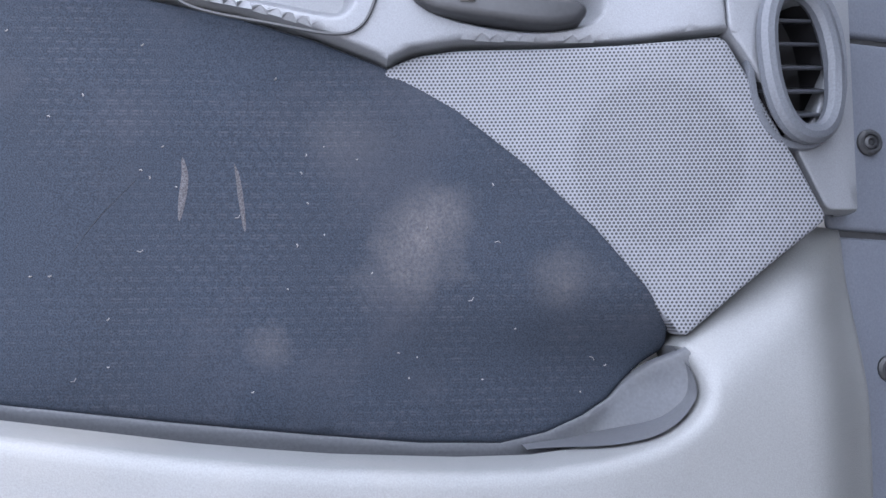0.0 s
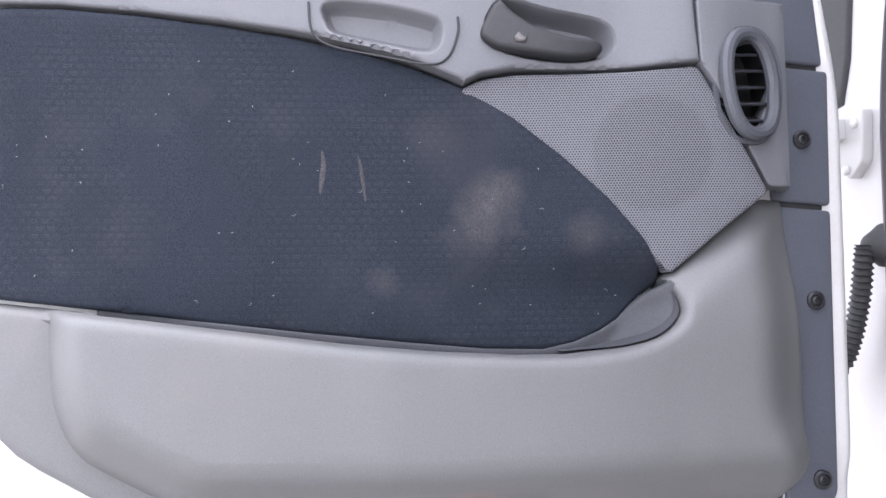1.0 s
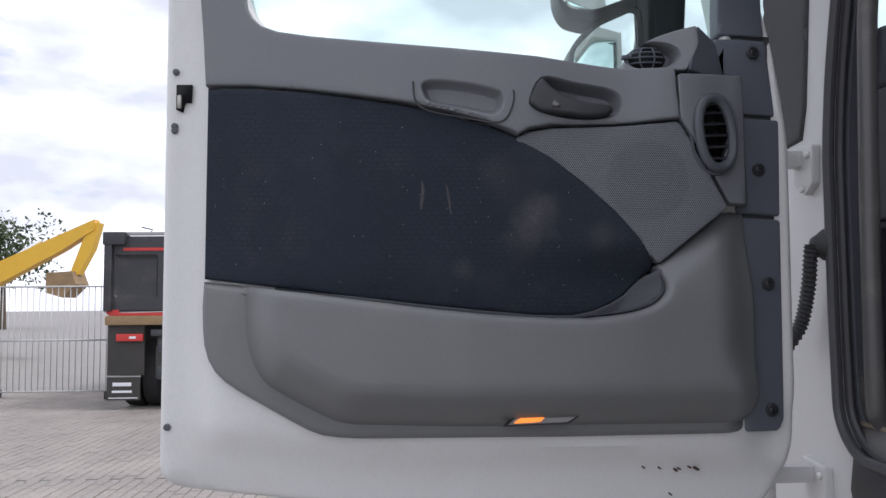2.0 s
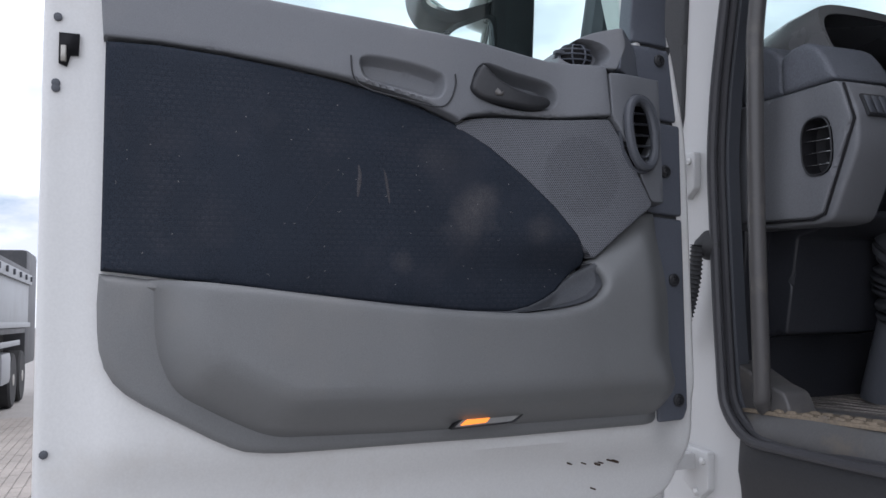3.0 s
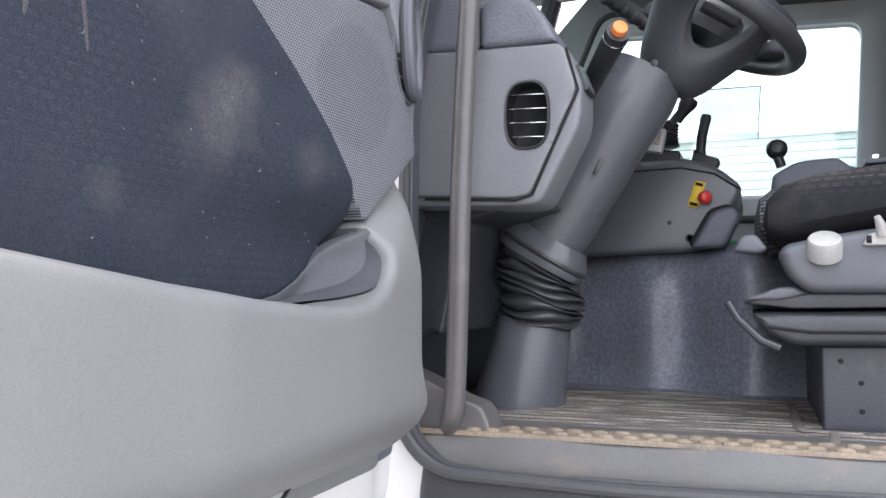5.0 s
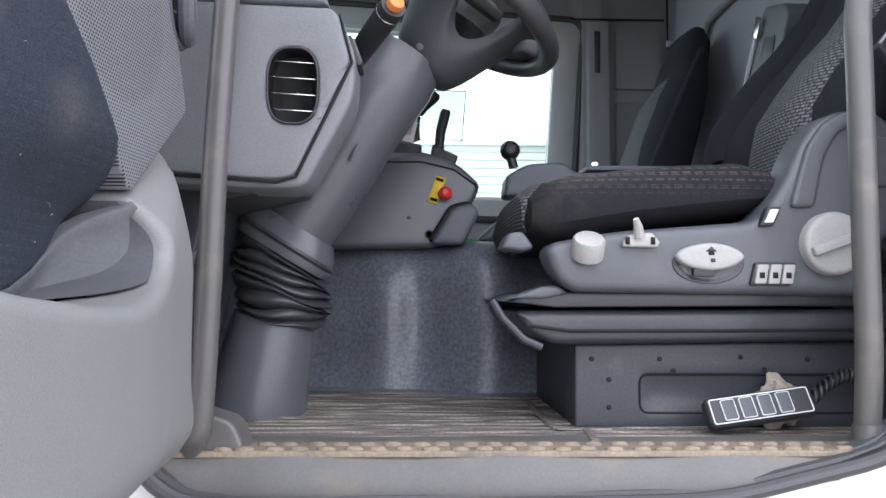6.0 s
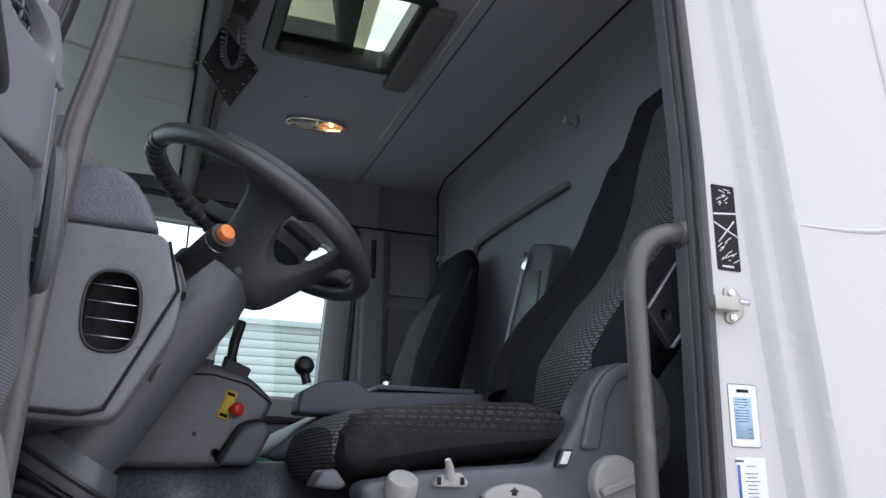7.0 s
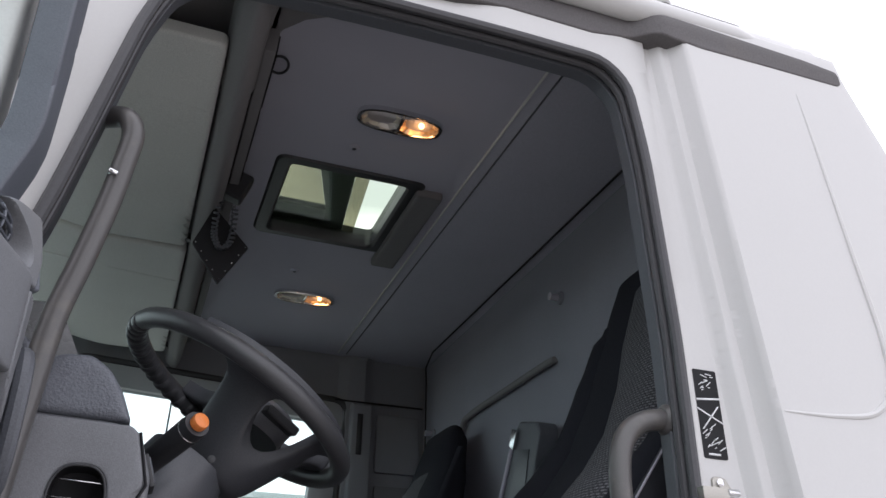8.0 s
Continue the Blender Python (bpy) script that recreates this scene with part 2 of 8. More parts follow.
RAIL = material("grey_coated_tube", (0.094, 0.091, 0.090), rough=0.36, vary=0.12, grain=0.08, grain_scale=500, bump=0.05, stain=(0.25, 0.22, 0.18), stain_amount=0.35, stain_scale=12)
FLOORMAT = material("worn_brown_floor", (0.26, 0.235, 0.215), rough=0.7, vary=0.3, scale=9, grain=0.5, grain_scale=220, bump=0.5, stain=(0.33, 0.27, 0.19), stain_amount=0.6, stain_scale=6)
SCUFFED = material("worn_tan_plate", (0.235, 0.190, 0.138), rough=0.7, vary=0.35, scale=14, grain=0.3, grain_scale=200, bump=0.2, stain=(0.095, 0.09, 0.088), stain_amount=0.85, stain_scale=16)
SILL = material("dusty_black_sill", (0.108, 0.107, 0.106), rough=0.5, vary=0.25, scale=11, grain=0.12, bump=0.08, stain=(0.22, 0.17, 0.11), stain_amount=0.5, stain_scale=9)
TUNNEL = material("tunnel_vinyl", (0.155, 0.168, 0.204), rough=0.34, vary=0.4, scale=7, grain=0.5, grain_scale=150, bump=0.55, deep=0.0016, stain=(0.15, 0.13, 0.11), stain_amount=0.35, stain_scale=8)
BELLOWS = material("glossy_bellows_rubber", (0.042, 0.043, 0.048), rough=0.34, vary=0.2, scale=12, grain=0.2, grain_scale=300, bump=0.15)
SEAL = material("grey_seal_rubber", (0.05, 0.05, 0.055), rough=0.45, vary=0.15, grain=0.15, bump=0.1)
GUTTER = material("weathered_black_plastic", (0.088, 0.082, 0.084), rough=0.6, vary=0.15, scale=9, grain=0.25, grain_scale=300, bump=0.2, stain=(0.14, 0.12, 0.105), stain_amount=0.4, stain_scale=7)
BEAM = material("grey_beam_plastic", (0.185, 0.180, 0.185), rough=0.8, vary=0.06, grain=0.15, grain_scale=600, bump=0.15)
WHEEL = material("wheel_leather", (0.052, 0.053, 0.057), rough=0.36, vary=0.15, grain=0.3, grain_scale=800, bump=0.25)
WHEEL_HUB = material("wheel_hub_plastic", (0.062, 0.065, 0.074), rough=0.5, vary=0.1, grain=0.3, grain_scale=600, bump=0.25)
KNOB_WHITE = material("ivory_plastic", (0.33, 0.33, 0.32), rough=0.45, vary=0.05, grain=0.1, bump=0.05, stain=(0.40, 0.38, 0.34), stain_amount=0.4, stain_scale=30)
SEAT_TRIM = material("seat_trim_plastic", (0.080, 0.085, 0.098), rough=0.4, vary=0.08, grain=0.2, grain_scale=600, bump=0.2, stain=(0.16, 0.155, 0.145), stain_amount=0.25, stain_scale=8)
SEAT_DARK = material("seat_base_plastic", (0.034, 0.036, 0.043), rough=0.35, vary=0.12, grain=0.2, bump=0.2)
STEEL_DARK = material("dark_painted_steel", (0.043, 0.047, 0.057), rough=0.45, vary=0.12, grain=0.25, bump=0.15, stain=(0.2, 0.18, 0.15), stain_amount=0.3, stain_scale=10)
STEEL = material("zinc_steel", (0.40, 0.385, 0.35), rough=0.46, metal=1.0, vary=0.10, scale=30, grain=0.12, grain_scale=500, bump=0.08)
CHROME = material("bright_steel", (0.75, 0.75, 0.76), rough=0.2, metal=1.0, vary=0.05, grain=0.05, bump=0.02)
ORANGE = material("orange_plastic", (0.75, 0.22, 0.05), rough=0.4, vary=0.08, grain=0.1, bump=0.05)
RED = material("red_plastic", (0.62, 0.035, 0.03), rough=0.35, vary=0.05, grain=0.05, bump=0.02)
YELLOW = material("yellow_label", (0.75, 0.52, 0.03), rough=0.5, vary=0.08, grain=0.1, bump=0.02)
PAPER = material("white_label", (0.74, 0.75, 0.77), rough=0.4, vary=0.03, grain=0.05, bump=0.0)
BLUE = material("blue_label", (0.03, 0.11, 0.42), rough=0.4, vary=0.05, grain=0.05, bump=0.0)
PALE_BLUE = material("pale_blue_label", (0.40, 0.58, 0.76), rough=0.4, vary=0.12, grain=0.1, bump=0.0)
# Black for print and seams; also stands in for the shade in openings.
INK_AND_VOID = material("ink_and_void", (0.02, 0.02, 0.022), rough=0.5, vary=0.05, grain=0.05, bump=0.0, spec=0.12)
GREEN = material("green_cord", (0.03, 0.22, 0.10), rough=0.5, vary=0.1, grain=0.1, bump=0.05)
RUST = material("rust", (0.055, 0.03, 0.018), rough=0.9, vary=0.4, scale=60, grain=0.4, bump=0.4)
FABRIC = woven("door_fabric", (0.0245, 0.0305, 0.0425), (0.115, 0.11, 0.125), (0.0125, 0.0078), 0.25, gap=0.36, thread=0.0026, patchy=1.0, stain=(0.052, 0.052, 0.062), stain_amount=0.35)
SEAT_CLOTH = woven("seat_cloth", (0.018, 0.018, 0.022), (0.21, 0.175, 0.155), (0.0165, 0.0105), 0.9, across=("X", "Z"), gap=0.36, thread=0.0040, patchy=0.5, over=(1.815, 1.862), stain=(0.070, 0.062, 0.056), stain_amount=0.45)
SEAT_WEAVE = woven("seat_weave", (0.034, 0.035, 0.040), (0.22, 0.22, 0.235), (0.0105, 0.0058), 0.95, gap=0.27)
SEAT_PLAIN = material("black_seat_velour", (0.020, 0.021, 0.027), rough=0.95, vary=0.25, grain=0.5, grain_scale=900, bump=0.3, spec=0.15)
GRILLE = perforated("speaker_plastic", (0.170, 0.177, 0.195), 0.0031, 0.31)
GLASS = pane_material("window_glass", (0.86, 0.95, 0.93), 0.05)
BLIND_GLASS = pane_material("smoked_pane", (0.52, 0.50, 0.43), 0.06)
HATCH_GLASS = pane_material("hatch_glass", (0.80, 0.86, 0.76), 0.06)
LENS = pane_material("lamp_lens", (0.92, 0.88, 0.80), 0.10)
MIRROR = bpy.data.materials.new("mirror_glass")
MIRROR.use_nodes = True
MIRROR.node_tree.nodes["Principled BSDF"].inputs["Metallic"].default_value = 1.0
MIRROR.node_tree.nodes["Principled BSDF"].inputs["Roughness"].default_value = 0.03
MIRROR.node_tree.nodes["Principled BSDF"].inputs["Base Color"].default_value = (0.85, 0.88, 0.88, 1)
BULB = emitter("warm_bulb", (1.0, 0.52, 0.20), 5.0)
# Reflector colours hold painted light: a pale reflection and the bulb's amber glow.
PALE_LIT_REFLECTOR = material("reflector_pale_sheen", (0.80, 0.77, 0.72), rough=0.25, metal=0.15, vary=0.15, scale=70, grain=0.1, bump=0.1)
AMBER_LIT_REFLECTOR = material("reflector_amber_glow", (0.80, 0.60, 0.40), rough=0.22, metal=0.6, vary=0.2, scale=60, grain=0.2, bump=0.2)


def add_ribs(m, pitch, strength):
    """Fine raised lines along x, a little wavy, added to a material's relief."""
    n, l = m.node_tree.nodes, m.node_tree.links
    b = n["Principled BSDF"]
    co = n.new("ShaderNodeNewGeometry")
    wv = n.new("ShaderNodeTexWave")
    wv.bands_direction = "Y"
    wv.inputs["Scale"].default_value = 1 / pitch / 3.2
    wv.inputs["Distortion"].default_value = 2.5
    wv.inputs["Detail"].default_value = 2
    wv.inputs["Detail Scale"].default_value = 0.4
    l.new(co.outputs["Position"], wv.inputs["Vector"])
    bp = n.new("ShaderNodeBump")
    bp.inputs["Strength"].default_value = strength
    bp.inputs["Distance"].default_value = 0.003
    l.new(wv.outputs["Fac"], bp.inputs["Height"])
    l.new(b.inputs["Normal"].links[0].from_socket, bp.inputs["Normal"])
    l.new(bp.outputs["Normal"], b.inputs["Normal"])
    src = b.inputs["Base Color"].links[0].from_socket
    mx = n.new("ShaderNodeMix")
    mx.data_type = "RGBA"
    mx.blend_type = "MULTIPLY"
    mx.inputs["Factor"].default_value = 0.55
    l.new(src, mx.inputs["A"])
    l.new(wv.outputs["Color"], mx.inputs["B"])
    l.new(mx.outputs["Result"], b.inputs["Base Color"])


def add_patch(m, centre, radius, color, amount):
    """A rubbed, dusty patch round a place, broken up by the weave."""
    n, l = m.node_tree.nodes, m.node_tree.links
    b = n["Principled BSDF"]
    co = n.new("ShaderNodeNewGeometry")
    sb = n.new("ShaderNodeVectorMath")
    sb.operation = "SUBTRACT"
    sb.inputs[1].default_value = centre
    l.new(co.outputs["Position"], sb.inputs[0])
    nz = n.new("ShaderNodeTexNoise")
    nz.inputs["Scale"].default_value = 28
    nz.inputs["Detail"].default_value = 6
    l.new(co.outputs["Position"], nz.inputs["Vector"])
    ln = n.new("ShaderNodeVectorMath")
    ln.operation = "LENGTH"
    l.new(sb.outputs[0], ln.inputs[0])
    ad = n.new("ShaderNodeMath")
    ad.operation = "MULTIPLY_ADD"
    ad.inputs[1].default_value = radius * 1.6
    l.new(nz.outputs["Fac"], ad.inputs[0])
    l.new(ln.outputs["Value"], ad.inputs[2])
    mr = n.new("ShaderNodeMapRange")
    mr.inputs["From Min"].default_value = radius * 1.75
    mr.inputs["From Max"].default_value = radius * 0.75
    mr.inputs["To Max"].default_value = amount
    l.new(ad.outputs[0], mr.inputs["Value"])
    th = n.new("ShaderNodeTexNoise")
    th.inputs["Scale"].default_value = 420
    l.new(co.outputs["Position"], th.inputs["Vector"])
    mu = n.new("ShaderNodeMath")
    mu.operation = "MULTIPLY"
    l.new(mr.outputs["Result"], mu.inputs[0])
    l.new(th.outputs["Fac"], mu.inputs[1])
    mx = n.new("ShaderNodeMix")
    mx.data_type = "RGBA"
    mx.inputs["B"].default_value = (*color, 1)
    l.new(mu.outputs[0], mx.inputs["Factor"])
    l.new(b.inputs["Base Color"].links[0].from_socket, mx.inputs["A"])
    l.new(mx.outputs["Result"], b.inputs["Base Color"])


add_ribs(FLOORMAT, 0.012, 0.8)
for place, size, amount in (((-0.01, -0.485, 1.835), 0.052, 0.62), ((-0.01, -0.51, 1.80), 0.038, 0.4), ((-0.02, -0.60, 1.745), 0.024, 0.5), ((0.0, -0.385, 1.79), 0.035, 0.35), ((-0.02, -0.55, 1.90), 0.04, 0.25)):
    add_patch(FABRIC, place, size, (0.16, 0.145, 0.14), amount)

# ---- building kit ----
def part(name, bm, mat, parent=None, label=""):
    """Links a bmesh, made in world coordinates, as one mesh object under a thing or a part."""
    bm.normal_update()
    for e in bm.edges:
        if len(e.link_faces) == 2:
            e.smooth = e.calc_face_angle(3.0) < 0.6
    me = bpy.data.meshes.new(name)
    bm.to_mesh(me)
    bm.free()
    for p in me.polygons:
        p.use_smooth = True
    me.materials.append(mat)
    ob = new(name, me)
    if parent is not None:
        ob.parent = parent
        ob.matrix_parent_inverse = world_of(parent).inverted()
    if label:
        ob["label"] = label
    return ob


def world_of(ob):
    m = ob.matrix_basis.copy()
    if ob.parent is not None:
        m = world_of(ob.parent) @ ob.matrix_parent_inverse @ m
    return m


def thing(name, at, label, category, group=""):
    ob = new(name)
    ob.empty_display_size = 0.05
    ob.location = at
    return tagged(ob, label, category, group)


def setting(ob, label, category):
    return tagged(ob, label, category, kind="structure")


DOOR_VIEW = Matrix(((0, 0, 1, 0), (1, 0, 0, 0), (0, 1, 0, 0), (0, 0, 0, 1)))    # u = y, v = z, out = +x
SIDE_VIEW = Matrix(((1, 0, 0, 0), (0, 0, -1, 0), (0, 1, 0, 0), (0, 0, 0, 1)))   # u = x, v = z, out = -y
TOP_VIEW = Matrix.Identity(4)                                                   # u = x, v = y, out = +z
FRONT_VIEW = Matrix(((0, 0, -1, 0), (-1, 0, 0, 0), (0, 1, 0, 0), (0, 0, 0, 1)))  # u = -y, v = z, out = -x
UNDER_VIEW = Matrix(((1, 0, 0, 0), (0, -1, 0, 0), (0, 0, -1, 0), (0, 0, 0, 1)))  # u = x, v = -y, out = -z


def curve_through(pts, per=5, closed=True):
    """A smooth line through the points."""
    out, n = [], len(pts)
    for i in range(n if closed else n - 1):
        p = [Vector(pts[(i + k) % n] if closed else pts[min(max(i + k, 0), n - 1)]) for k in (-1, 0, 1, 2)]
        for s in range(per):
            t = s / per
            out.append(tuple(0.5 * (2 * p[1] + (p[2] - p[0]) * t + (2 * p[0] - 5 * p[1] + 4 * p[2] - p[3]) * t * t + (3 * p[1] - p[0] - 3 * p[2] + p[3]) * t ** 3)))
    if not closed:
        out.append(tuple(pts[-1]))
    return out


def rounded(pts, r, n=4):
    """A polygon with its corners rounded; a point may carry its own radius."""
    out, m = [], len(pts)
    for i in range(m):
        a, b, c = Vector(pts[i - 1][:2]), Vector(pts[i][:2]), Vector(pts[(i + 1) % m][:2])
        rad = pts[i][2] if len(pts[i]) > 2 else r
        d1, d2 = (a - b), (c - b)
        k = min(rad, d1.length * 0.48, d2.length * 0.48)
        p, q = b + d1.normalized() * k, b + d2.normalized() * k
        for s in range(n + 1):
            t = s / n
            out.append(tuple((1 - t) ** 2 * p + 2 * t * (1 - t) * b + t * t * q))
    return out


def rect(w, h, r, cx=0.0, cy=0.0, n=4):
    return rounded([(cx - w / 2, cy - h / 2), (cx + w / 2, cy - h / 2), (cx + w / 2, cy + h / 2), (cx - w / 2, cy + h / 2)], r, n)


def oval(rx, ry, cx=0.0, cy=0.0, n=28, power=2.0):
    out = []
    for i in range(n):
        a = 2 * math.pi * i / n
        c, s = math.cos(a), math.sin(a)
        out.append((cx + rx * math.copysign(abs(c) ** (2 / power), c), cy + ry * math.copysign(abs(s) ** (2 / power), s)))
    return out


def resample(poly, step):
    out, n = [], len(poly)
    for i in range(n):
        a, b = np.array(poly[i][:2]), np.array(poly[(i + 1) % n][:2])
        k = max(1, int(np.ceil(np.linalg.norm(b - a) / step)))
        for s in range(k):
            out.append(a + (b - a) * s / k)
    keep = [p for i, p in enumerate(out) if np.linalg.norm(p - out[i - 1]) > 1e-5]
    return np.array(keep)


def inside(p, poly):
    x, y = p[:, 0][:, None], p[:, 1][:, None]
    a, b = poly, np.roll(poly, -1, 0)
    cross = ((a[:, 1] > y) != (b[:, 1] > y)) & (x < (b[:, 0] - a[:, 0]) * (y - a[:, 1]) / (b[:, 1] - a[:, 1] + 1e-12) + a[:, 0])
    return cross.sum(1) % 2 == 1


def edge_distance(p, poly):
    a, b = poly, np.roll(poly, -1, 0)
    d = b - a
    best = np.full(len(p), 9.0)
    for i in range(len(a)):
        t = np.clip(((p - a[i]) @ d[i]) / (d[i] @ d[i] + 1e-12), 0, 1)
        best = np.minimum(best, np.linalg.norm(p - a[i] - t[:, None] * d[i], axis=1))
    return best


def smooth_step(x):
    x = np.clip(x, 0, 1)
    return x * x * (3 - 2 * x)


def within(u, v, poly, width):
    """1 inside the polygon, easing to 0 over a width inside its edge."""
    p = np.stack([u, v], 1)
    poly = np.array(poly)
    return np.where(inside(p, poly), smooth_step(edge_distance(p, poly) / width), 0.0)


def relief(outline, depth, view, height=0.0, step=0.02, edge=0.006, holes=(), back=False, lines=(), ease=0.012):
    """A moulded panel: an outline in a view's plane, a height over it, rounded edges and a returned rim of that depth."""
    from mathutils.geometry import delaunay_2d_cdt
    loops = [resample(outline, step)] + [resample(h, step) for h in holes]
    pts, edges = [], []
    for lp in loops:
        k = len(pts)
        pts += list(lp)
        edges += [(k + i, k + (i + 1) % len(lp)) for i in range(len(lp))]
    rim = np.array(pts)
    extra = []
    for lp in loops:
        nx, pv = np.roll(lp, -1, 0), np.roll(lp, 1, 0)
        tan = nx - pv
        nor = np.stack([-tan[:, 1], tan[:, 0]], 1) / (np.linalg.norm(tan, axis=1)[:, None] + 1e-9)
        for off in (edge * 0.12, edge * 0.32, edge * 0.62, edge):
            for sgn in (1, -1):
                extra.append(lp + nor * off * sgn)
    lo, hi = loops[0].min(0), loops[0].max(0)
    gx, gy = np.meshgrid(np.arange(lo[0], hi[0], step), np.arange(lo[1], hi[1], step))
    grid = np.stack([gx.ravel(), gy.ravel()], 1)

    def dist(p):
        return np.min([edge_distance(p, lp) for lp in loops], axis=0)

    def ok(p):
        good = inside(p, loops[0])
        for lp in loops[1:]:
            good &= ~inside(p, lp)
        return good
    for ln in lines:
        lp = resample(ln, 0.005)
        tan = np.roll(lp, -1, 0) - np.roll(lp, 1, 0)
        nor = np.stack([-tan[:, 1], tan[:, 0]], 1) / (np.linalg.norm(tan, axis=1)[:, None] + 1e-9)
        for off in (-0.15, 0.0, 0.25, 0.5, 0.75, 1.0):
            for sgn in (1, -1):
                q = lp + nor * off * ease * sgn
                q = q[edge_distance(q, lp) > abs(off) * ease * 0.9 - 1e-6]
                extra.append(q[dist(q) > edge * 1.25] if len(q) else q)
    ring = np.concatenate(extra)
    ring = ring[ok(ring) & (dist(ring) > edge * 0.10)]
    grid = grid[ok(grid)]
    grid = grid[dist(grid) > max(edge * 1.3, step * 0.35)]
    allp = np.concatenate([rim, ring, grid])
    v2, _, faces, _, _, _ = delaunay_2d_cdt([Vector(p) for p in allp], edges, [], 1, 1e-6)
    uv = np.array([tuple(v) for v in v2])
    d = dist(uv)
    h = height(uv[:, 0], uv[:, 1]) if callable(height) else np.full(len(uv), float(height))
    q = np.clip(d, 0, edge)
    w = h - (edge - np.sqrt(np.maximum(edge ** 2 - (edge - q) ** 2, 0)))
    bm = bmesh.new()
    vs = [bm.verts.new(view @ Vector((uv[i, 0], uv[i, 1], w[i]))) for i in range(len(uv))]
    bs = {}
    cent = np.array([uv[list(f)].mean(0) for f in faces])
    good = ok(cent)
    used = {}
    for f, g in zip(faces, good):
        if not g:
            continue
        try:
            bm.faces.new([vs[i] for i in f])
        except ValueError:
            continue
        for k in range(3):
            e = (f[k], f[(k + 1) % 3])
            used[e] = used.get(e, 0) + 1
    for (a, b) in list(used):
        if (b, a) in used:
            continue
        for i in (a, b):
            if i not in bs:
                bs[i] = bm.verts.new(view @ Vector((uv[i, 0], uv[i, 1], w[i] - depth)))
        try:
            bm.faces.new([vs[b], vs[a], bs[a], bs[b]])
        except ValueError:
            pass
    if back:
        bb = [bs[i] if i in bs else bm.verts.new(view @ Vector((uv[i, 0], uv[i, 1], w[i] - depth))) for i in range(len(uv))]
        for f, g in zip(faces, good):
            if g:
                try:
                    bm.faces.new([bb[i] for i in reversed(f)])
                except ValueError:
                    pass
    bmesh.ops.delete(bm, geom=[v for v in bm.verts if not v.link_faces], context="VERTS")
    return bm


def tube(path, radius, n=12, closed=False, caps=True, squash=1.0):
    """A round bar along a line; the radius may change along it."""
    bm = bmesh.new()
    pts = [Vector(p) for p in path]
    m = len(pts)
    rad = radius if isinstance(radius, (list, tuple)) else [radius] * m
    tan = [((pts[(i + 1) % m] if closed or i < m - 1 else pts[i]) - (pts[i - 1] if closed or i > 0 else pts[i])).normalized() for i in range(m)]
    up = Vector((0, 0, 1)) if abs(tan[0].z) < 0.9 else Vector((1, 0, 0))
    side = tan[0].cross(up).normalized()
    rings = []
    for i in range(m):
        side = (side - tan[i] * side.dot(tan[i])).normalized()
        other = tan[i].cross(side)
        rings.append([bm.verts.new(pts[i] + (side * math.cos(2 * math.pi * k / n) + other * math.sin(2 * math.pi * k / n) * squash) * rad[i]) for k in range(n)])
    for i in range(m if closed else m - 1):
        a, b = rings[i], rings[(i + 1) % m]
        for k in range(n):
            bm.faces.new([a[k], a[(k + 1) % n], b[(k + 1) % n], b[k]])
    if caps and not closed:
        bm.faces.new(list(reversed(rings[0])))
        bm.faces.new(rings[-1])
    return bm


def loft(rings, closed=True, caps=True):
    """A skin over rings of equally many points."""
    bm = bmesh.new()
    vs = [[bm.verts.new(Vector(p)) for p in r] for r in rings]
    n = len(vs[0])
    for a, b in zip(vs, vs[1:]):
        for k in range(n if closed else n - 1):
            bm.faces.new([a[k], a[(k + 1) % n], b[(k + 1) % n], b[k]])
    if caps:
        bm.faces.new(list(reversed(vs[0])))
        bm.faces.new(vs[-1])
    bmesh.ops.recalc_face_normals(bm, faces=bm.faces)
    return bm


def turned(profile, m=None, n=24):
    """A turned body from (radius, height) pairs round z."""
    m = m or Matrix.Identity(4)
    rings = [[m @ Vector((r * math.cos(2 * math.pi * k / n), r * math.sin(2 * math.pi * k / n), z)) for k in range(n)] for r, z in profile]
    return loft(rings)


def block(size, m, bevel=0.003, seg=2):
    bm = bmesh.new()
    bmesh.ops.create_cube(bm, size=1.0)
    bmesh.ops.scale(bm, vec=size, verts=bm.verts)
    if bevel:
        bmesh.ops.bevel(bm, geom=bm.edges[:], offset=bevel, segments=seg, profile=0.7, affect="EDGES")
    bm.transform(m)
    return bm


def joined(*bms):
    """Several pieces of one part in one bmesh."""
    me = bpy.data.meshes.new("tmp")
    out = bmesh.new()
    for b in bms:
        b.to_mesh(me)
        out.from_mesh(me)
        b.free()
    bpy.data.meshes.remove(me)
    return out


def slab(outline, view, w0, w1, bevel=0.003):
    """A plate with an outline, from w0 to w1 along the view's way out."""
    bm = bmesh.new()
    a = [bm.verts.new(view @ Vector((p[0], p[1], w0))) for p in outline]
    b = [bm.verts.new(view @ Vector((p[0], p[1], w1))) for p in outline]
    n = len(a)
    bm.faces.new(list(reversed(a)))
    top = bm.faces.new(b)
    for k in range(n):
        bm.faces.new([a[k], a[(k + 1) % n], b[(k + 1) % n], b[k]])
    if bevel:
        bmesh.ops.bevel(bm, geom=list(top.edges), offset=bevel, segments=2, profile=0.7, affect="EDGES")
    bmesh.ops.recalc_face_normals(bm, faces=bm.faces)
    return bm


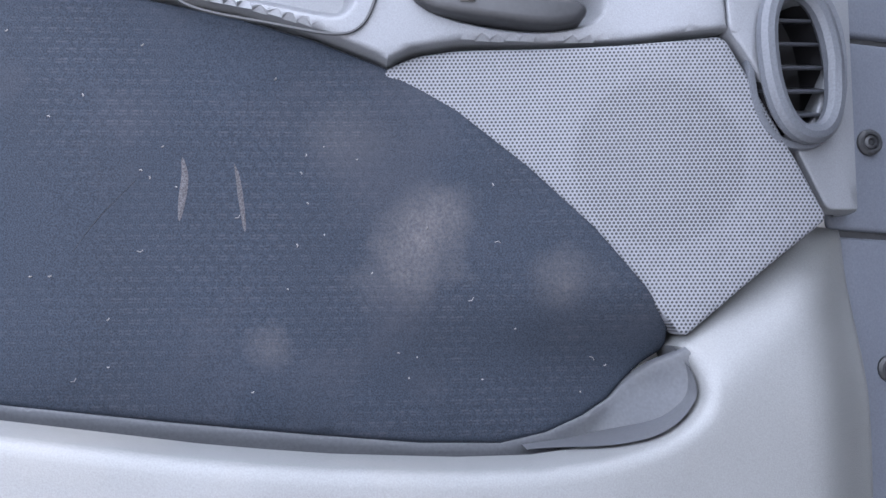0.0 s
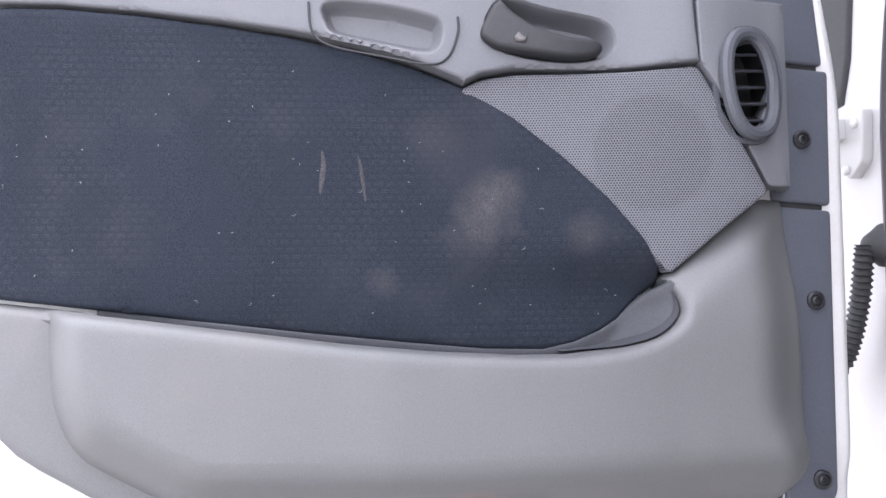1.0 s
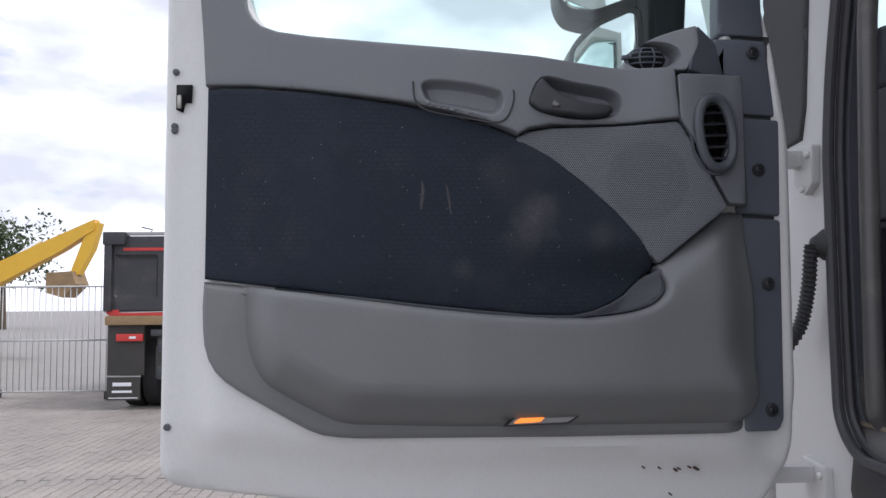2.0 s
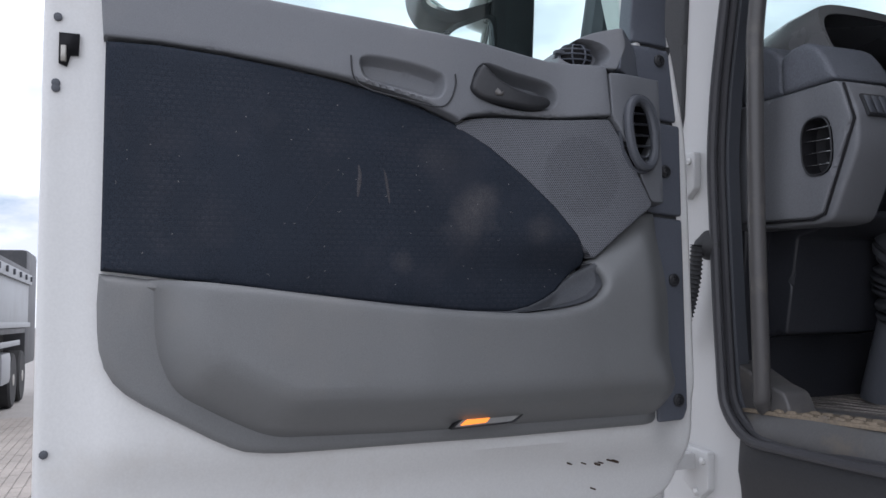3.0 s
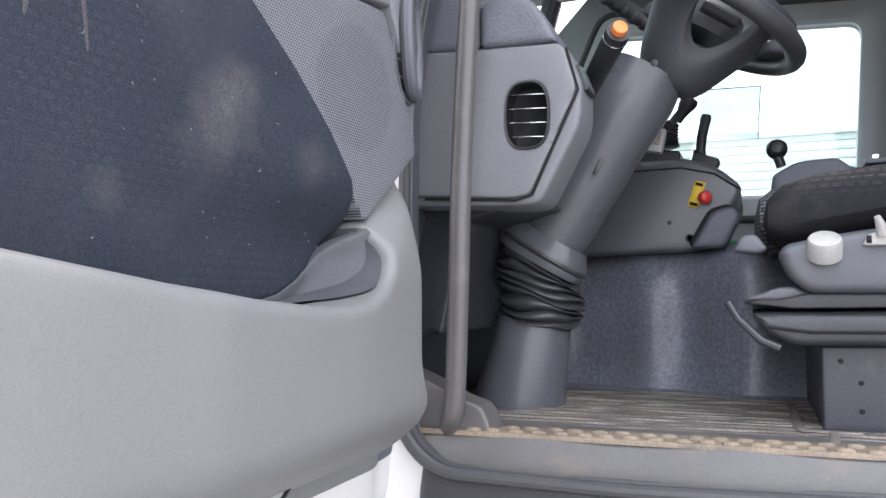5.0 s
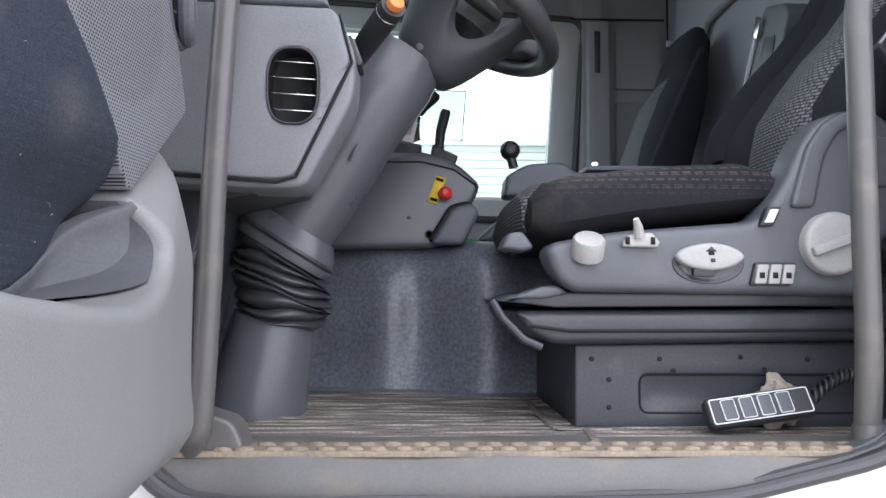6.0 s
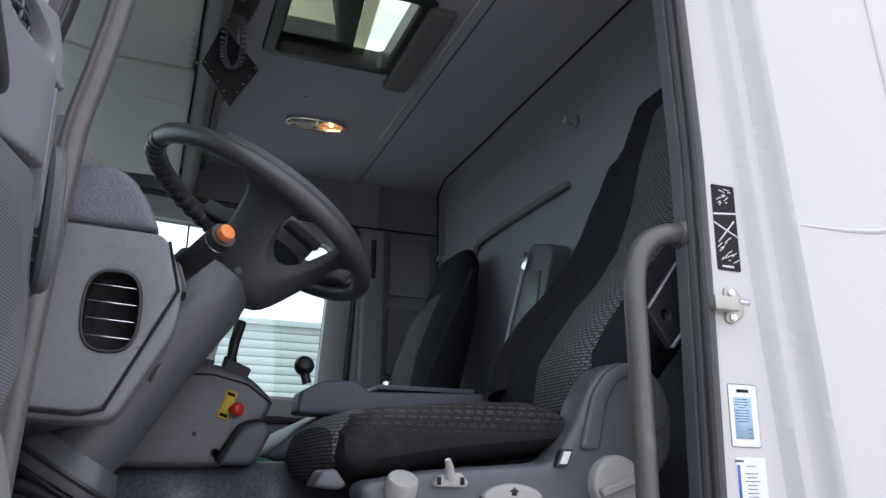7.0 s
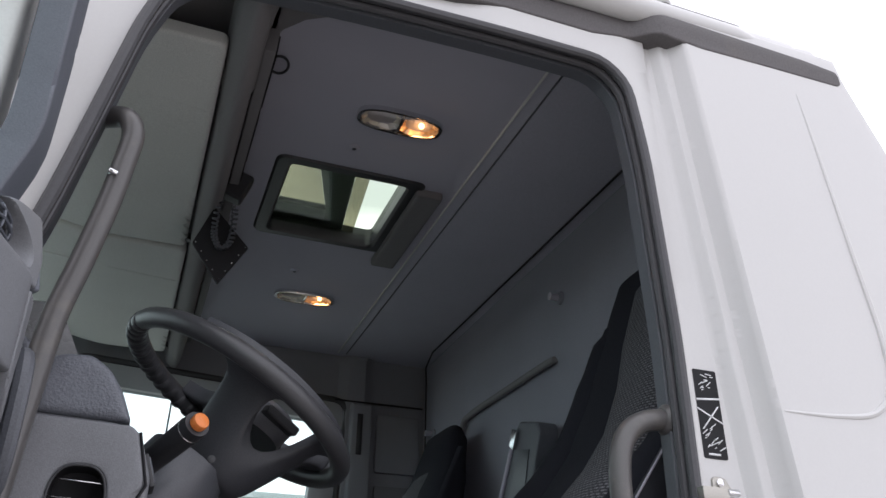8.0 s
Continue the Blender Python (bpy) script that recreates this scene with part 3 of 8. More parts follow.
def frame_of(outline, inner, view, w0, w1, bevel=0.003):
    """A ring between two outlines of equally many points."""
    bm = bmesh.new()
    rows = []
    for poly, w in ((outline, w0), (outline, w1 - bevel), ([tuple(np.array(o) + (np.array(i) - np.array(o)) * 0.15) for o, i in zip(outline, inner)], w1), ([tuple(np.array(o) + (np.array(i) - np.array(o)) * 0.85) for o, i in zip(outline, inner)], w1), (inner, w1 - bevel), (inner, w0)):
        rows.append([bm.verts.new(view @ Vector((p[0], p[1], w))) for p in poly])
    n = len(rows[0])
    for a, b in zip(rows, rows[1:] + rows[:1]):
        for k in range(n):
            bm.faces.new([a[k], a[(k + 1) % n], b[(k + 1) % n], b[k]])
    bmesh.ops.recalc_face_normals(bm, faces=bm.faces)
    return bm


def screw(at, view_out, parent, r=0.011):
    """A dark socket screw in a shallow washer, its head towards view_out."""
    m = Matrix.Translation(at) @ Vector(view_out).to_track_quat("Z", "Y").to_matrix().to_4x4()
    s = part("screw", turned([(r, -0.004), (r, 0.001), (r * 0.8, 0.003), (r * 0.62, 0.003), (r * 0.55, 0.0), (r * 0.5, 0.002), (r * 0.3, 0.003), (r * 0.24, 0.0005), (0.0005, 0.0005)], m, 16), BLACK, parent)
    return s


# ---- ground and distance ----
GROUND = 0.13
bm = bmesh.new()
bmesh.ops.create_grid(bm, x_segments=8, y_segments=8, size=400)
bm.transform(Matrix.Translation((0, 0, GROUND - 0.012)))
PAVING = material("worn_paving", (0.27, 0.255, 0.24), rough=0.85, vary=0.2, scale=2, grain=0.35, grain_scale=60, bump=0.3, stain=(0.2, 0.19, 0.17), stain_amount=0.5, stain_scale=0.7)
PAVER = material("brick_paver", (0.29, 0.262, 0.235), rough=0.85, vary=0.35, scale=1.5, grain=0.35, grain_scale=90, bump=0.4, stain=(0.22, 0.2, 0.18), stain_amount=0.45, stain_scale=1.2)
ground = setting(part("ground", bm, PAVING), "wide yard of grey brick paving", "ground")


# ---- cab shell ----
OPENING = [(-0.082, 1.462), (-0.042, 1.436), (0.20, 1.430), (0.58, 1.438), (0.79, 1.488), (0.855, 1.545), (0.872, 1.62), (0.880, 2.00), (0.882, 2.25), (0.868, 2.59), (0.848, 2.745), (0.80, 2.790), (0.60, 2.790), (0.34, 2.782), (0.12, 2.768), (0.055, 2.73), (0.020, 2.63), (-0.036, 2.295), (-0.088, 2.08), (-0.107, 1.95), (-0.109, 1.65), (-0.106, 1.50)]
OPENING = rounded(OPENING, 0.05, 3)


def side_height(u, v):
    out = -0.045 + 0.0 * u
    out = out + 0.020 * smooth_step((u - 0.906 - 0.080 * (2.853 - v)) / 0.020)
    out = out + 0.030 * smooth_step((u - 0.936 - 0.088 * (2.853 - v)) / 0.026)
    out = out + 0.012 * smooth_step((0.902 - u) / 0.012) * smooth_step((u - 0.5) / 0.1)
    return out


CREASE = [(0.928 + 0.084 * (2.853 - v), v) for v in [1.6 + 0.05 * k for k in range(27)]]
CREASE = CREASE + [(x + 0.002, v) for x, v in reversed(CREASE)]
wall_left = setting(part("wall_left", relief([(-0.42, 0.95), (1.46, 0.95), (1.46, 2.60), (1.425, 2.71), (1.36, 2.868), (1.345, 2.93), (-0.02, 2.93), (-0.16, 2.45), (-0.30, 2.05), (-0.42, 1.75)], 0.035, SIDE_VIEW, side_height, 0.03, 0.008, [OPENING], lines=(CREASE,), ease=0.036), WHITE), "white painted steel cab side with the door opening", "cab wall")
part("pressed_line", tube(curve_through([(1.215, -0.0035, 2.80), (1.23, -0.0035, 2.675), (1.252, -0.0035, 2.464), (1.27, -0.0035, 2.292), (1.262, -0.0035, 2.205), (1.215, -0.0035, 2.155), (1.135, -0.0035, 2.141), (1.03, -0.0035, 2.138)], 6, False), [0.002 + 0.0048 * math.sin(math.pi * (i + 1) / 44) for i in range(43)], 8), WHITE, wall_left)
seal = setting(part("door_seal", joined(tube([(x, 0.038, z) for x, z in OPENING], 0.0095, 10, True), tube([(0.38 + (x - 0.38) * 0.991, 0.056, 2.11 + (z - 2.11) * 0.992) for x, z in OPENING], 0.008, 8, True)), SEAL), "black rubber door seal round the opening", "door seal")
inner = [(0.38 + (x - 0.38) * 0.982, 2.11 + (z - 2.11) * 0.985) for x, z in OPENING]
setting(part("trim", frame_of([(0.38 + (x - 0.38) * 1.06, 2.11 + (z - 2.11) * 1.05) for x, z in OPENING], inner, SIDE_VIEW, -0.095, -0.066, 0.004), DARK), "dark plastic trim round the door opening", "trim")
rear_panel = setting(part("wall_rear", relief([(-2.14, 1.40), (-0.06, 1.40), (-0.06, 2.97), (-2.14, 2.97)], 0.04, FRONT_VIEW, lambda u, v: -1.19 + 0.016 * within(u, v, [(-2.0, 1.6), (-1.74, 1.6), (-1.70, 2.55), (-1.62, 2.58), (-0.98, 2.57), (-0.90, 2.53), (-0.86, 1.6), (-0.4, 1.6), (-0.4, 2.82), (-2.0, 2.82)], 0.02), 0.04, 0.01, back=True), REAR), "grey carpeted rear wall of the cab", "cab wall")
setting(part("wall_back_outer", slab([(-2.2, 0.95), (0.0, 0.95), (0.0, 2.45), (-2.2, 2.45)], FRONT_VIEW, -1.47, -1.45, 0), WHITE), "white outer back panel of the cab", "cab wall")
FAR_WIN = rounded([(-0.42, 2.06), (0.715, 2.045), (0.755, 2.655), (-0.12, 2.70)], 0.05, 5)
wall_right = setting(part("wall_right", relief([(-1.0, 1.40), (1.22, 1.40), (1.22, 2.95), (-0.15, 2.95), (-1.0, 2.05)], 0.05, SIDE_VIEW, lambda u, v: -2.12 + 0.03 * smooth_step((u - 0.83) / 0.02) * smooth_step((0.965 - u) / 0.02), 0.035, 0.008, [FAR_WIN], back=True), SIDE_TRIM), "dark grey lined far side of the cab with a door window", "cab wall")
WIN_OUT = [(0.2 + (x - 0.2) * 1.17 + 0.012, 2.36 + (z - 2.36) * 1.27) for x, z in FAR_WIN]
part("window_trim", frame_of(WIN_OUT, [(0.2 + (x - 0.2) * 0.995, 2.36 + (z - 2.36) * 0.995) for x, z in FAR_WIN], SIDE_VIEW, -2.135, -2.100, 0.010), FRAME_TRIM, wall_right, "pale grey door frame trim round the far window")
setting(part("window_frame", tube([(x, 2.104, z) for x, z in WIN_OUT], 0.013, 8, True), RUBBER, wall_right), "black rubber seal round the far door frame", "window frame")
pane = part("window_pane", slab(FAR_WIN, SIDE_VIEW, -2.15, -2.145, 0), GLASS, wall_right)
pane.visible_shadow = False
HATCH = rounded([(0.325, 0.785), (0.70, 0.785), (0.70, 1.175), (0.325, 1.175)], 0.02)
ceiling = setting(part("ceiling", relief([(0.215, -2.14), (1.21, -2.14), (1.21, -0.07), (0.215, -0.07)], 0.03, UNDER_VIEW, lambda u, v: -2.93 + 0.006 * smooth_step((u - 0.81) / 0.012) - 0.0 * v, 0.03, 0.006, [[(x, -y) for x, y in reversed(HATCH)]], back=True), LINER), "dark grey fabric headliner with a roof hatch", "ceiling")
seam = setting(part("trim_strip", tube([(0.802, 0.10, 2.9275), (0.802, 2.08, 2.9275)], 0.0035, 8), VISOR), "thin pale seam strip across the headliner", "trim")
setting(part("trim_strip", tube([(0.836, 0.10, 2.925), (0.836, 2.08, 2.925)], 0.0025, 8), DARK), "thin dark seam across the headliner", "trim")
roof = setting(part("roof", relief([(-0.9, 0.0), (1.30, 0.0), (1.30, 2.2), (-0.9, 2.2)], 0.03, TOP_VIEW, lambda u, v: 2.962 + 0.05 * smooth_step(v / 0.25) * smooth_step((2.2 - v) / 0.25), 0.06, 0.03, [rect(0.46, 0.48, 0.04, 0.505, 0.975)]), WHITE), "white painted cab roof", "roof")
setting(part("gutter_trim", relief(rounded([(-0.05, 2.806), (0.40, 2.822), (0.60, 2.845), (0.78, 2.845), (0.84, 2.856), (0.895, 2.858), (0.935, 2.850), (1.0, 2.845), (1.16, 2.850), (1.335, 2.8535), (1.347, 2.864), (1.335, 2.891), (1.25, 2.898), (0.95, 2.904), (0.77, 2.900), (0.40, 2.868), (-0.05, 2.846)], 0.006), 0.05, SIDE_VIEW, lambda u, v: 0.010 - 0.003 * smooth_step((2.872 - v) / 0.004) - 0.037 * (1 - smooth_step((u - 0.85) / 0.07)), 0.012, 0.005), GUTTER), "dark brown grey plastic gutter rail along the roof edge", "roof trim")
setting(part("roof_edge", tube([(-0.1, 0.018, 2.918), (0.6, 0.018, 2.922), (1.10, 0.018, 2.924), (1.29, 0.03, 2.90)], [0.03, 0.03, 0.028, 0.016], 12), WHITE), "white roof edge", "roof")
bar = thing("roof_bar", (1.04, 0.02, 2.95), "short black bar on the white roof edge", "roof bar")
part("bar", block((0.165, 0.022, 0.014), Matrix.Translation((1.040, 0.022, 2.957)), 0.004), GUTTER, bar)
foot = thing("aerial_foot", (0.935, 0.02, 2.95), "pale round aerial foot on the roof edge", "aerial")
part("puck", turned([(0.024, 0.0), (0.024, 0.010), (0.018, 0.016), (0.010, 0.018), (0.008, 0.05), (0.002, 0.052)], Matrix.Translation((0.935, 0.022, 2.948)), 20), KNOB_WHITE, foot)
setting(part("wall_front", slab([(-2.2, 0.95), (0.0, 0.95), (0.0, 1.98), (-2.2, 1.98)], FRONT_VIEW, 0.95, 1.0, 0), DARK), "dark front bulkhead below the windscreen", "cab wall")
floor = setting(part("floor", relief([(-0.62, 0.125), (1.2, 0.125), (1.2, 2.12), (-0.62, 2.12)], 0.05, TOP_VIEW, 1.485, 0.05, 0.006), FLOORMAT), "worn brown ribbed cab floor mat", "floor")
sill = setting(part("door_sill", relief([(-0.10, 1.425), (0.86, 1.425), (0.86, 1.487), (-0.10, 1.487)], 0.12, SIDE_VIEW, lambda u, v: -0.050 - 0.016 * smooth_step((v - 1.455) / 0.03) + 0.0025 * np.sin(u * 23), 0.015, 0.008), SILL), "dusty black plastic door sill", "door sill")
plate = setting(part("scuff_plate", relief([(-0.10, 0.066), (0.87, 0.066), (0.87, 0.130), (-0.10, 0.130)], 0.004, TOP_VIEW, 1.4905, 0.02, 0.003), SCUFFED), "worn tan scuff plate along the door sill", "scuff plate")
for k in range(15):
    y = 0.192 + 0.034 * k
    rib = [(-0.16 + 0.045 * i, y + 0.005 * math.sin(i * 0.7 + k * 1.9) + 0.003 * math.sin(i * 1.7 + k), 1.4855) for i in range(30)]
    part("rib", tube(rib, [0.0045 + 0.0015 * math.sin(i * 0.9 + k * 2.3) for i in range(30)], 6, squash=0.5), FLOORMAT, floor)
random.seed(9)
slot_mesh = None
for k in range(58):
    x = -0.055 + 0.0315 * (k // 2) + 0.015 * (k % 2) + random.uniform(-0.003, 0.003)
    at = (x, (0.074 if k % 2 else 0.104) + random.uniform(-0.002, 0.002), 1.4903)
    if slot_mesh is None:
        first = part("tread_stud", turned([(0.0098, 0.0), (0.0092, 0.0026), (0.0066, 0.0044), (0.0010, 0.0050)], Matrix.Diagonal((1.15, 0.62, 1, 1)), 12), SCUFFED, plate)
        slot_mesh = first.data
        first.location = at
    else:
        o = new("tread_stud", slot_mesh)
        o.parent = plate
        o.location = at
for line in ([(0.424, 0.55, 1.487), (0.424, 0.40, 1.487), (0.424, 0.262, 1.487), (0.440, 0.245, 1.487), (0.503, 0.243, 1.487)], [(0.466, 0.235, 1.487), (0.462, 0.18, 1.487), (0.455, 0.135, 1.487)]):
    part("welt", tube(curve_through(line, 4, False), 0.007, 8, squash=0.5), FLOORMAT, floor)
underbody = setting(part("underbody", joined(block((1.75, 1.9, 0.62), Matrix.Translation((0.22, 1.10, 0.93)), 0.03), block((0.9, 1.7, 0.55), Matrix.Translation((0.25, 1.10, 0.40)), 0.03)), BLACK), "plain dark lower body under the cab", "lower body")
step_panel = setting(part("step_panel", relief(rounded([(-0.085, 0.9), (0.845, 0.9), (0.838, 1.545), (0.785, 1.500), (0.70, 1.470), (0.58, 1.440), (0.20, 1.431), (-0.030, 1.436), (-0.075, 1.455)], 0.012), 0.05, SIDE_VIEW, lambda u, v: -0.036 + 0.012 * np.sin(v * 60) * 0.3, 0.03, 0.01), BLACK), "black plastic entry step panel below the sill", "step panel")
corner_panel = setting(part("corner_panel", relief(rounded([(0.846, 0.9), (1.47, 0.9), (1.47, 1.578), (0.883, 1.585), (0.868, 1.55), (0.846, 1.522)], 0.008), 0.05, SIDE_VIEW, lambda u, v: -0.02 + 0.035 * smooth_step((u - 0.965) / 0.012), 0.03, 0.008), STRIP), "slate grey plastic corner panel under the cab side", "body panel")
screw((0.925, 0.014, 1.552), (0, -1, 0), corner_panel, 0.010)


pillar_cover = setting(part("pillar_cover", relief([(-0.36, 1.98), (-0.205, 1.99), (-0.185, 2.05), (-0.156, 2.28), (-0.115, 2.46), (-0.03, 2.88), (-0.22, 2.88), (-0.34, 2.30)], 0.03, SIDE_VIEW, -0.038, 0.03, 0.008), RUBBER), "black plastic front pillar cover", "pillar cover")


# ---- the open door ----
door = thing("truck_door", (0, -0.1, 1.40), "open white truck door with grey moulded inner trim and dark fabric", "door")
DOOR_OUT = rounded([(-1.088, 1.405, 0.04), (-0.85, 1.375, 0.1), (-0.30, 1.335, 0.1), (-0.11, 1.345, 0.05), (-0.055, 1.45, 0.04), (-0.050, 1.97, 0.05), (-0.075, 2.14, 0.10), (-0.200, 2.80, 0.06), (-1.02, 2.80, 0.06), (-1.085, 2.60, 0.05)], 0.04)
DOOR_WIN = rounded([(-0.30, 2.06, 0.03), (-0.62, 2.095, 0.3), (-0.905, 2.122, 0.06), (-0.958, 2.20, 0.06), (-0.95, 2.70, 0.05), (-0.225, 2.72, 0.05), (-0.150, 2.16, 0.02), (-0.205, 2.06, 0.02)], 0.03)
part("shell", relief(DOOR_OUT, 0.07, DOOR_VIEW, lambda u, v: -0.072 + 0.02 * within(u, v, [(-1.03, 1.455), (-0.12, 1.425), (-0.12, 2.1), (-0.28, 2.76), (-1.03, 2.76)], 0.03) - 0.010 * smooth_step((1.425 - v) / 0.02) + 0.010 * smooth_step((u + 0.092) / 0.02) * smooth_step((v - 1.5) / 0.05), 0.025, 0.012, [DOOR_WIN], back=True), WHITE_WORN, door, "white painted steel door shell with chips and rust")
glass = part("window_pane", slab(DOOR_WIN, DOOR_VIEW, -0.105, -0.100, 0), GLASS, door, "clear greenish door glass")
glass.visible_shadow = False
FABRIC_OUT = [(-1.008, 2.039), (-0.94, 2.039), (-0.857, 2.033), (-0.773, 2.023), (-0.70, 2.012), (-0.626, 1.997), (-0.57, 1.981), (-0.511, 1.957), (-0.461, 1.924), (-0.409, 1.880), (-0.361, 1.833), (-0.326, 1.790), (-0.304, 1.760), (-0.302, 1.746), (-0.305, 1.740), (-0.317, 1.7315), (-0.332, 1.718), (-0.346, 1.703), (-0.366, 1.690), (-0.394, 1.678), (-0.429, 1.671), (-0.491, 1.673), (-0.584, 1.682), (-0.676, 1.692), (-0.774, 1.703), (-0.845, 1.714), (-0.905, 1.721), (-1.010, 1.734)]
part("fabric_insert", relief(FABRIC_OUT, 0.035, DOOR_VIEW, lambda u, v: -0.034 + 0.006 * np.sin((u + 1.0) * 3.3) + 0.047 * smooth_step((u + 0.60) / 0.36) * smooth_step((v - 1.722) / 0.07), 0.018, 0.006), FABRIC, door, "dark navy patterned fabric insert with lint and scuffs")
UPPER_OUT = [(-1.022, 2.20), (-1.016, 2.128), (-1.011, 2.043), (-0.94, 2.043), (-0.857, 2.037), (-0.773, 2.027), (-0.70, 2.016), (-0.626, 2.001), (-0.57, 1.985), (-0.524, 1.966), (-0.514, 1.960), (-0.496, 1.970), (-0.459, 1.976), (-0.392, 1.975), (-0.334, 1.976), (-0.262, 1.980), (-0.266, 2.02), (-0.268, 2.060), (-0.36, 2.066), (-0.482, 2.086), (-0.62, 2.101), (-0.74, 2.113), (-0.844, 2.124), (-0.897, 2.132), (-0.923, 2.141), (-0.939, 2.155), (-0.948, 2.175), (-0.952, 2.20), (-0.95, 2.70), (-1.0, 2.70)]
RECESS = curve_through([(-0.668, 2.042), (-0.664, 2.020), (-0.650, 2.009), (-0.60, 1.998), (-0.556, 1.990), (-0.541, 1.996), (-0.535, 2.010), (-0.537, 2.026), (-0.550, 2.034), (-0.592, 2.044), (-0.648, 2.050)], 4)
POCKET_GRIP = curve_through([(-0.476, 2.052), (-0.42, 2.043), (-0.365, 2.032), (-0.348, 2.014), (-0.354, 1.990), (-0.40, 1.981), (-0.46, 1.988), (-0.495, 2.008)], 4)


def upper_height(u, v):
    h = -0.032 + 0.026 * smooth_step((u + 0.95) / 0.5)
    h = h + 0.012 * smooth_step((u + 0.40) / 0.14)
    h = h + 0.014 * smooth_step((u + 0.35) / 0.085)
    h = h - 0.020 * within(u, v, RECESS, 0.012)
    h = h - 0.030 * within(u, v, POCKET_GRIP, 0.012)
    return h


part("upper_trim", relief(UPPER_OUT, 0.03, DOOR_VIEW, upper_height, 0.012, 0.004, lines=(RECESS, POCKET_GRIP)), TRIM, door, "grey grained plastic upper trim with a pull recess")
SEAM_LINE = curve_through([(-0.680, 2.046), (-0.676, 2.014), (-0.656, 1.998), (-0.60, 1.986), (-0.553, 1.978), (-0.532, 1.986), (-0.521, 2.012), (-0.521, 2.030)], 6, False)
part("recess_seam", tube([(upper_height(np.array([u]), np.array([v]))[0] + 0.0018, u, v) for u, v in SEAM_LINE], 0.0013, 6), BLACK, door)
HANDLE = curve_through([(-0.478, 2.047), (-0.4925, 2.025), (-0.4965, 2.010), (-0.488, 1.9995), (-0.4695, 1.9925), (-0.4075, 1.984), (-0.375, 1.9865), (-0.364, 1.996), (-0.373, 2.0045), (-0.407, 2.008), (-0.440, 2.019), (-0.461, 2.033)], 4)
part("door_handle", relief(HANDLE, 0.03, DOOR_VIEW, lambda u, v: 0.004 + 0.006 * np.sin((u + 0.49) * 22), 0.008, 0.006), BLACK, door, "black plastic release handle with a worn mark")
GRILLE_OUT = rounded([(-0.521, 1.953, 0.01), (-0.496, 1.966, 0.02), (-0.459, 1.971, 0.05), (-0.39, 1.970, 0.1), (-0.33, 1.971, 0.1), (-0.263, 1.976, 0.008), (-0.243, 1.939, 0.05), (-0.216, 1.889, 0.05), (-0.190, 1.838, 0.006), (-0.24, 1.800, 0.2), (-0.299, 1.751, 0.006), (-0.361, 1.826, 0.1), (-0.43, 1.893, 0.1)], 0.05, 4)
part("speaker_grille", relief(GRILLE_OUT, 0.02, DOOR_VIEW, lambda u, v: -0.022 + 0.040 * smooth_step((u + 0.55) / 0.36) - 0.012 * smooth_step((u + 0.262 - (1.976 - v) * 0.52) / 0.02), 0.012, 0.003), GRILLE, door, "grey perforated loudspeaker grille")
LOWER_OUT = [(-1.012, 1.730), (-1.014, 1.690), (-1.013, 1.655), (-1.0105, 1.630), (-1.004, 1.607), (-0.993, 1.588), (-0.977, 1.572), (-0.955, 1.557), (-0.922, 1.538), (-0.868, 1.507), (-0.846, 1.4955), (-0.826, 1.488), (-0.80, 1.484), (-0.77, 1.482), (-0.723, 1.4815), (-0.588, 1.481), (-0.447, 1.480), (-0.14, 1.482), (-0.130, 1.50), (-0.134, 1.70), (-0.138, 1.838), (-0.160, 1.840), (-0.186, 1.834), (-0.24, 1.794), (-0.2985, 1.749)] + curve_through([(-0.302, 1.745), (-0.2975, 1.736), (-0.2940, 1.721), (-0.298, 1.7045), (-0.319, 1.687), (-0.361, 1.6745), (-0.412, 1.6685)], 5, False) + [(-0.466, 1.669), (-0.555, 1.6745), (-0.643, 1.6835), (-0.730, 1.695), (-0.845, 1.710), (-0.905, 1.717)]
BULGE = rounded([(-0.945, 1.80), (-0.944, 1.655), (-0.936, 1.61), (-0.915, 1.570), (-0.845, 1.531), (-0.793, 1.506), (-0.60, 1.500), (-0.10, 1.500), (-0.06, 1.70), (-0.06, 1.95), (-0.5, 1.95)], 0.05, 6)


def lower_height(u, v):
    p = np.stack([np.asarray(u, float), np.asarray(v, float)], 1)
    t = np.where(inside(p, np.array(BULGE)), np.clip(edge_distance(p, np.array(BULGE)) / 0.075, 0, 1), 0.0)
    b = 0.25 * smooth_step(t) + 0.75 * (1 - (1 - t) ** 2.6)
    amp = np.interp(u, [-1.0, -0.8, -0.6, -0.5, -0.42, -0.37, -0.33, -0.30, -0.2], [0.080, 0.094, 0.103, 0.097, 0.091, 0.086, 0.081, 0.076, 0.066])
    h = -0.034 + amp * b
    h = h - 0.024 * smooth_step((v - 1.690) / 0.135) * smooth_step((u + 0.42) / 0.13)
    off = ((v - 1.749) - (u + 0.2985) * 0.7556) * 0.798
    h = h - 0.020 * smooth_step((off + 0.034) / 0.034) * smooth_step((u + 0.34) / 0.03)
    h = h - 0.055 * smooth_step((u + 0.215 - 0.03 * smooth_step((1.62 - v) / 0.09)) / 0.085)
    return h


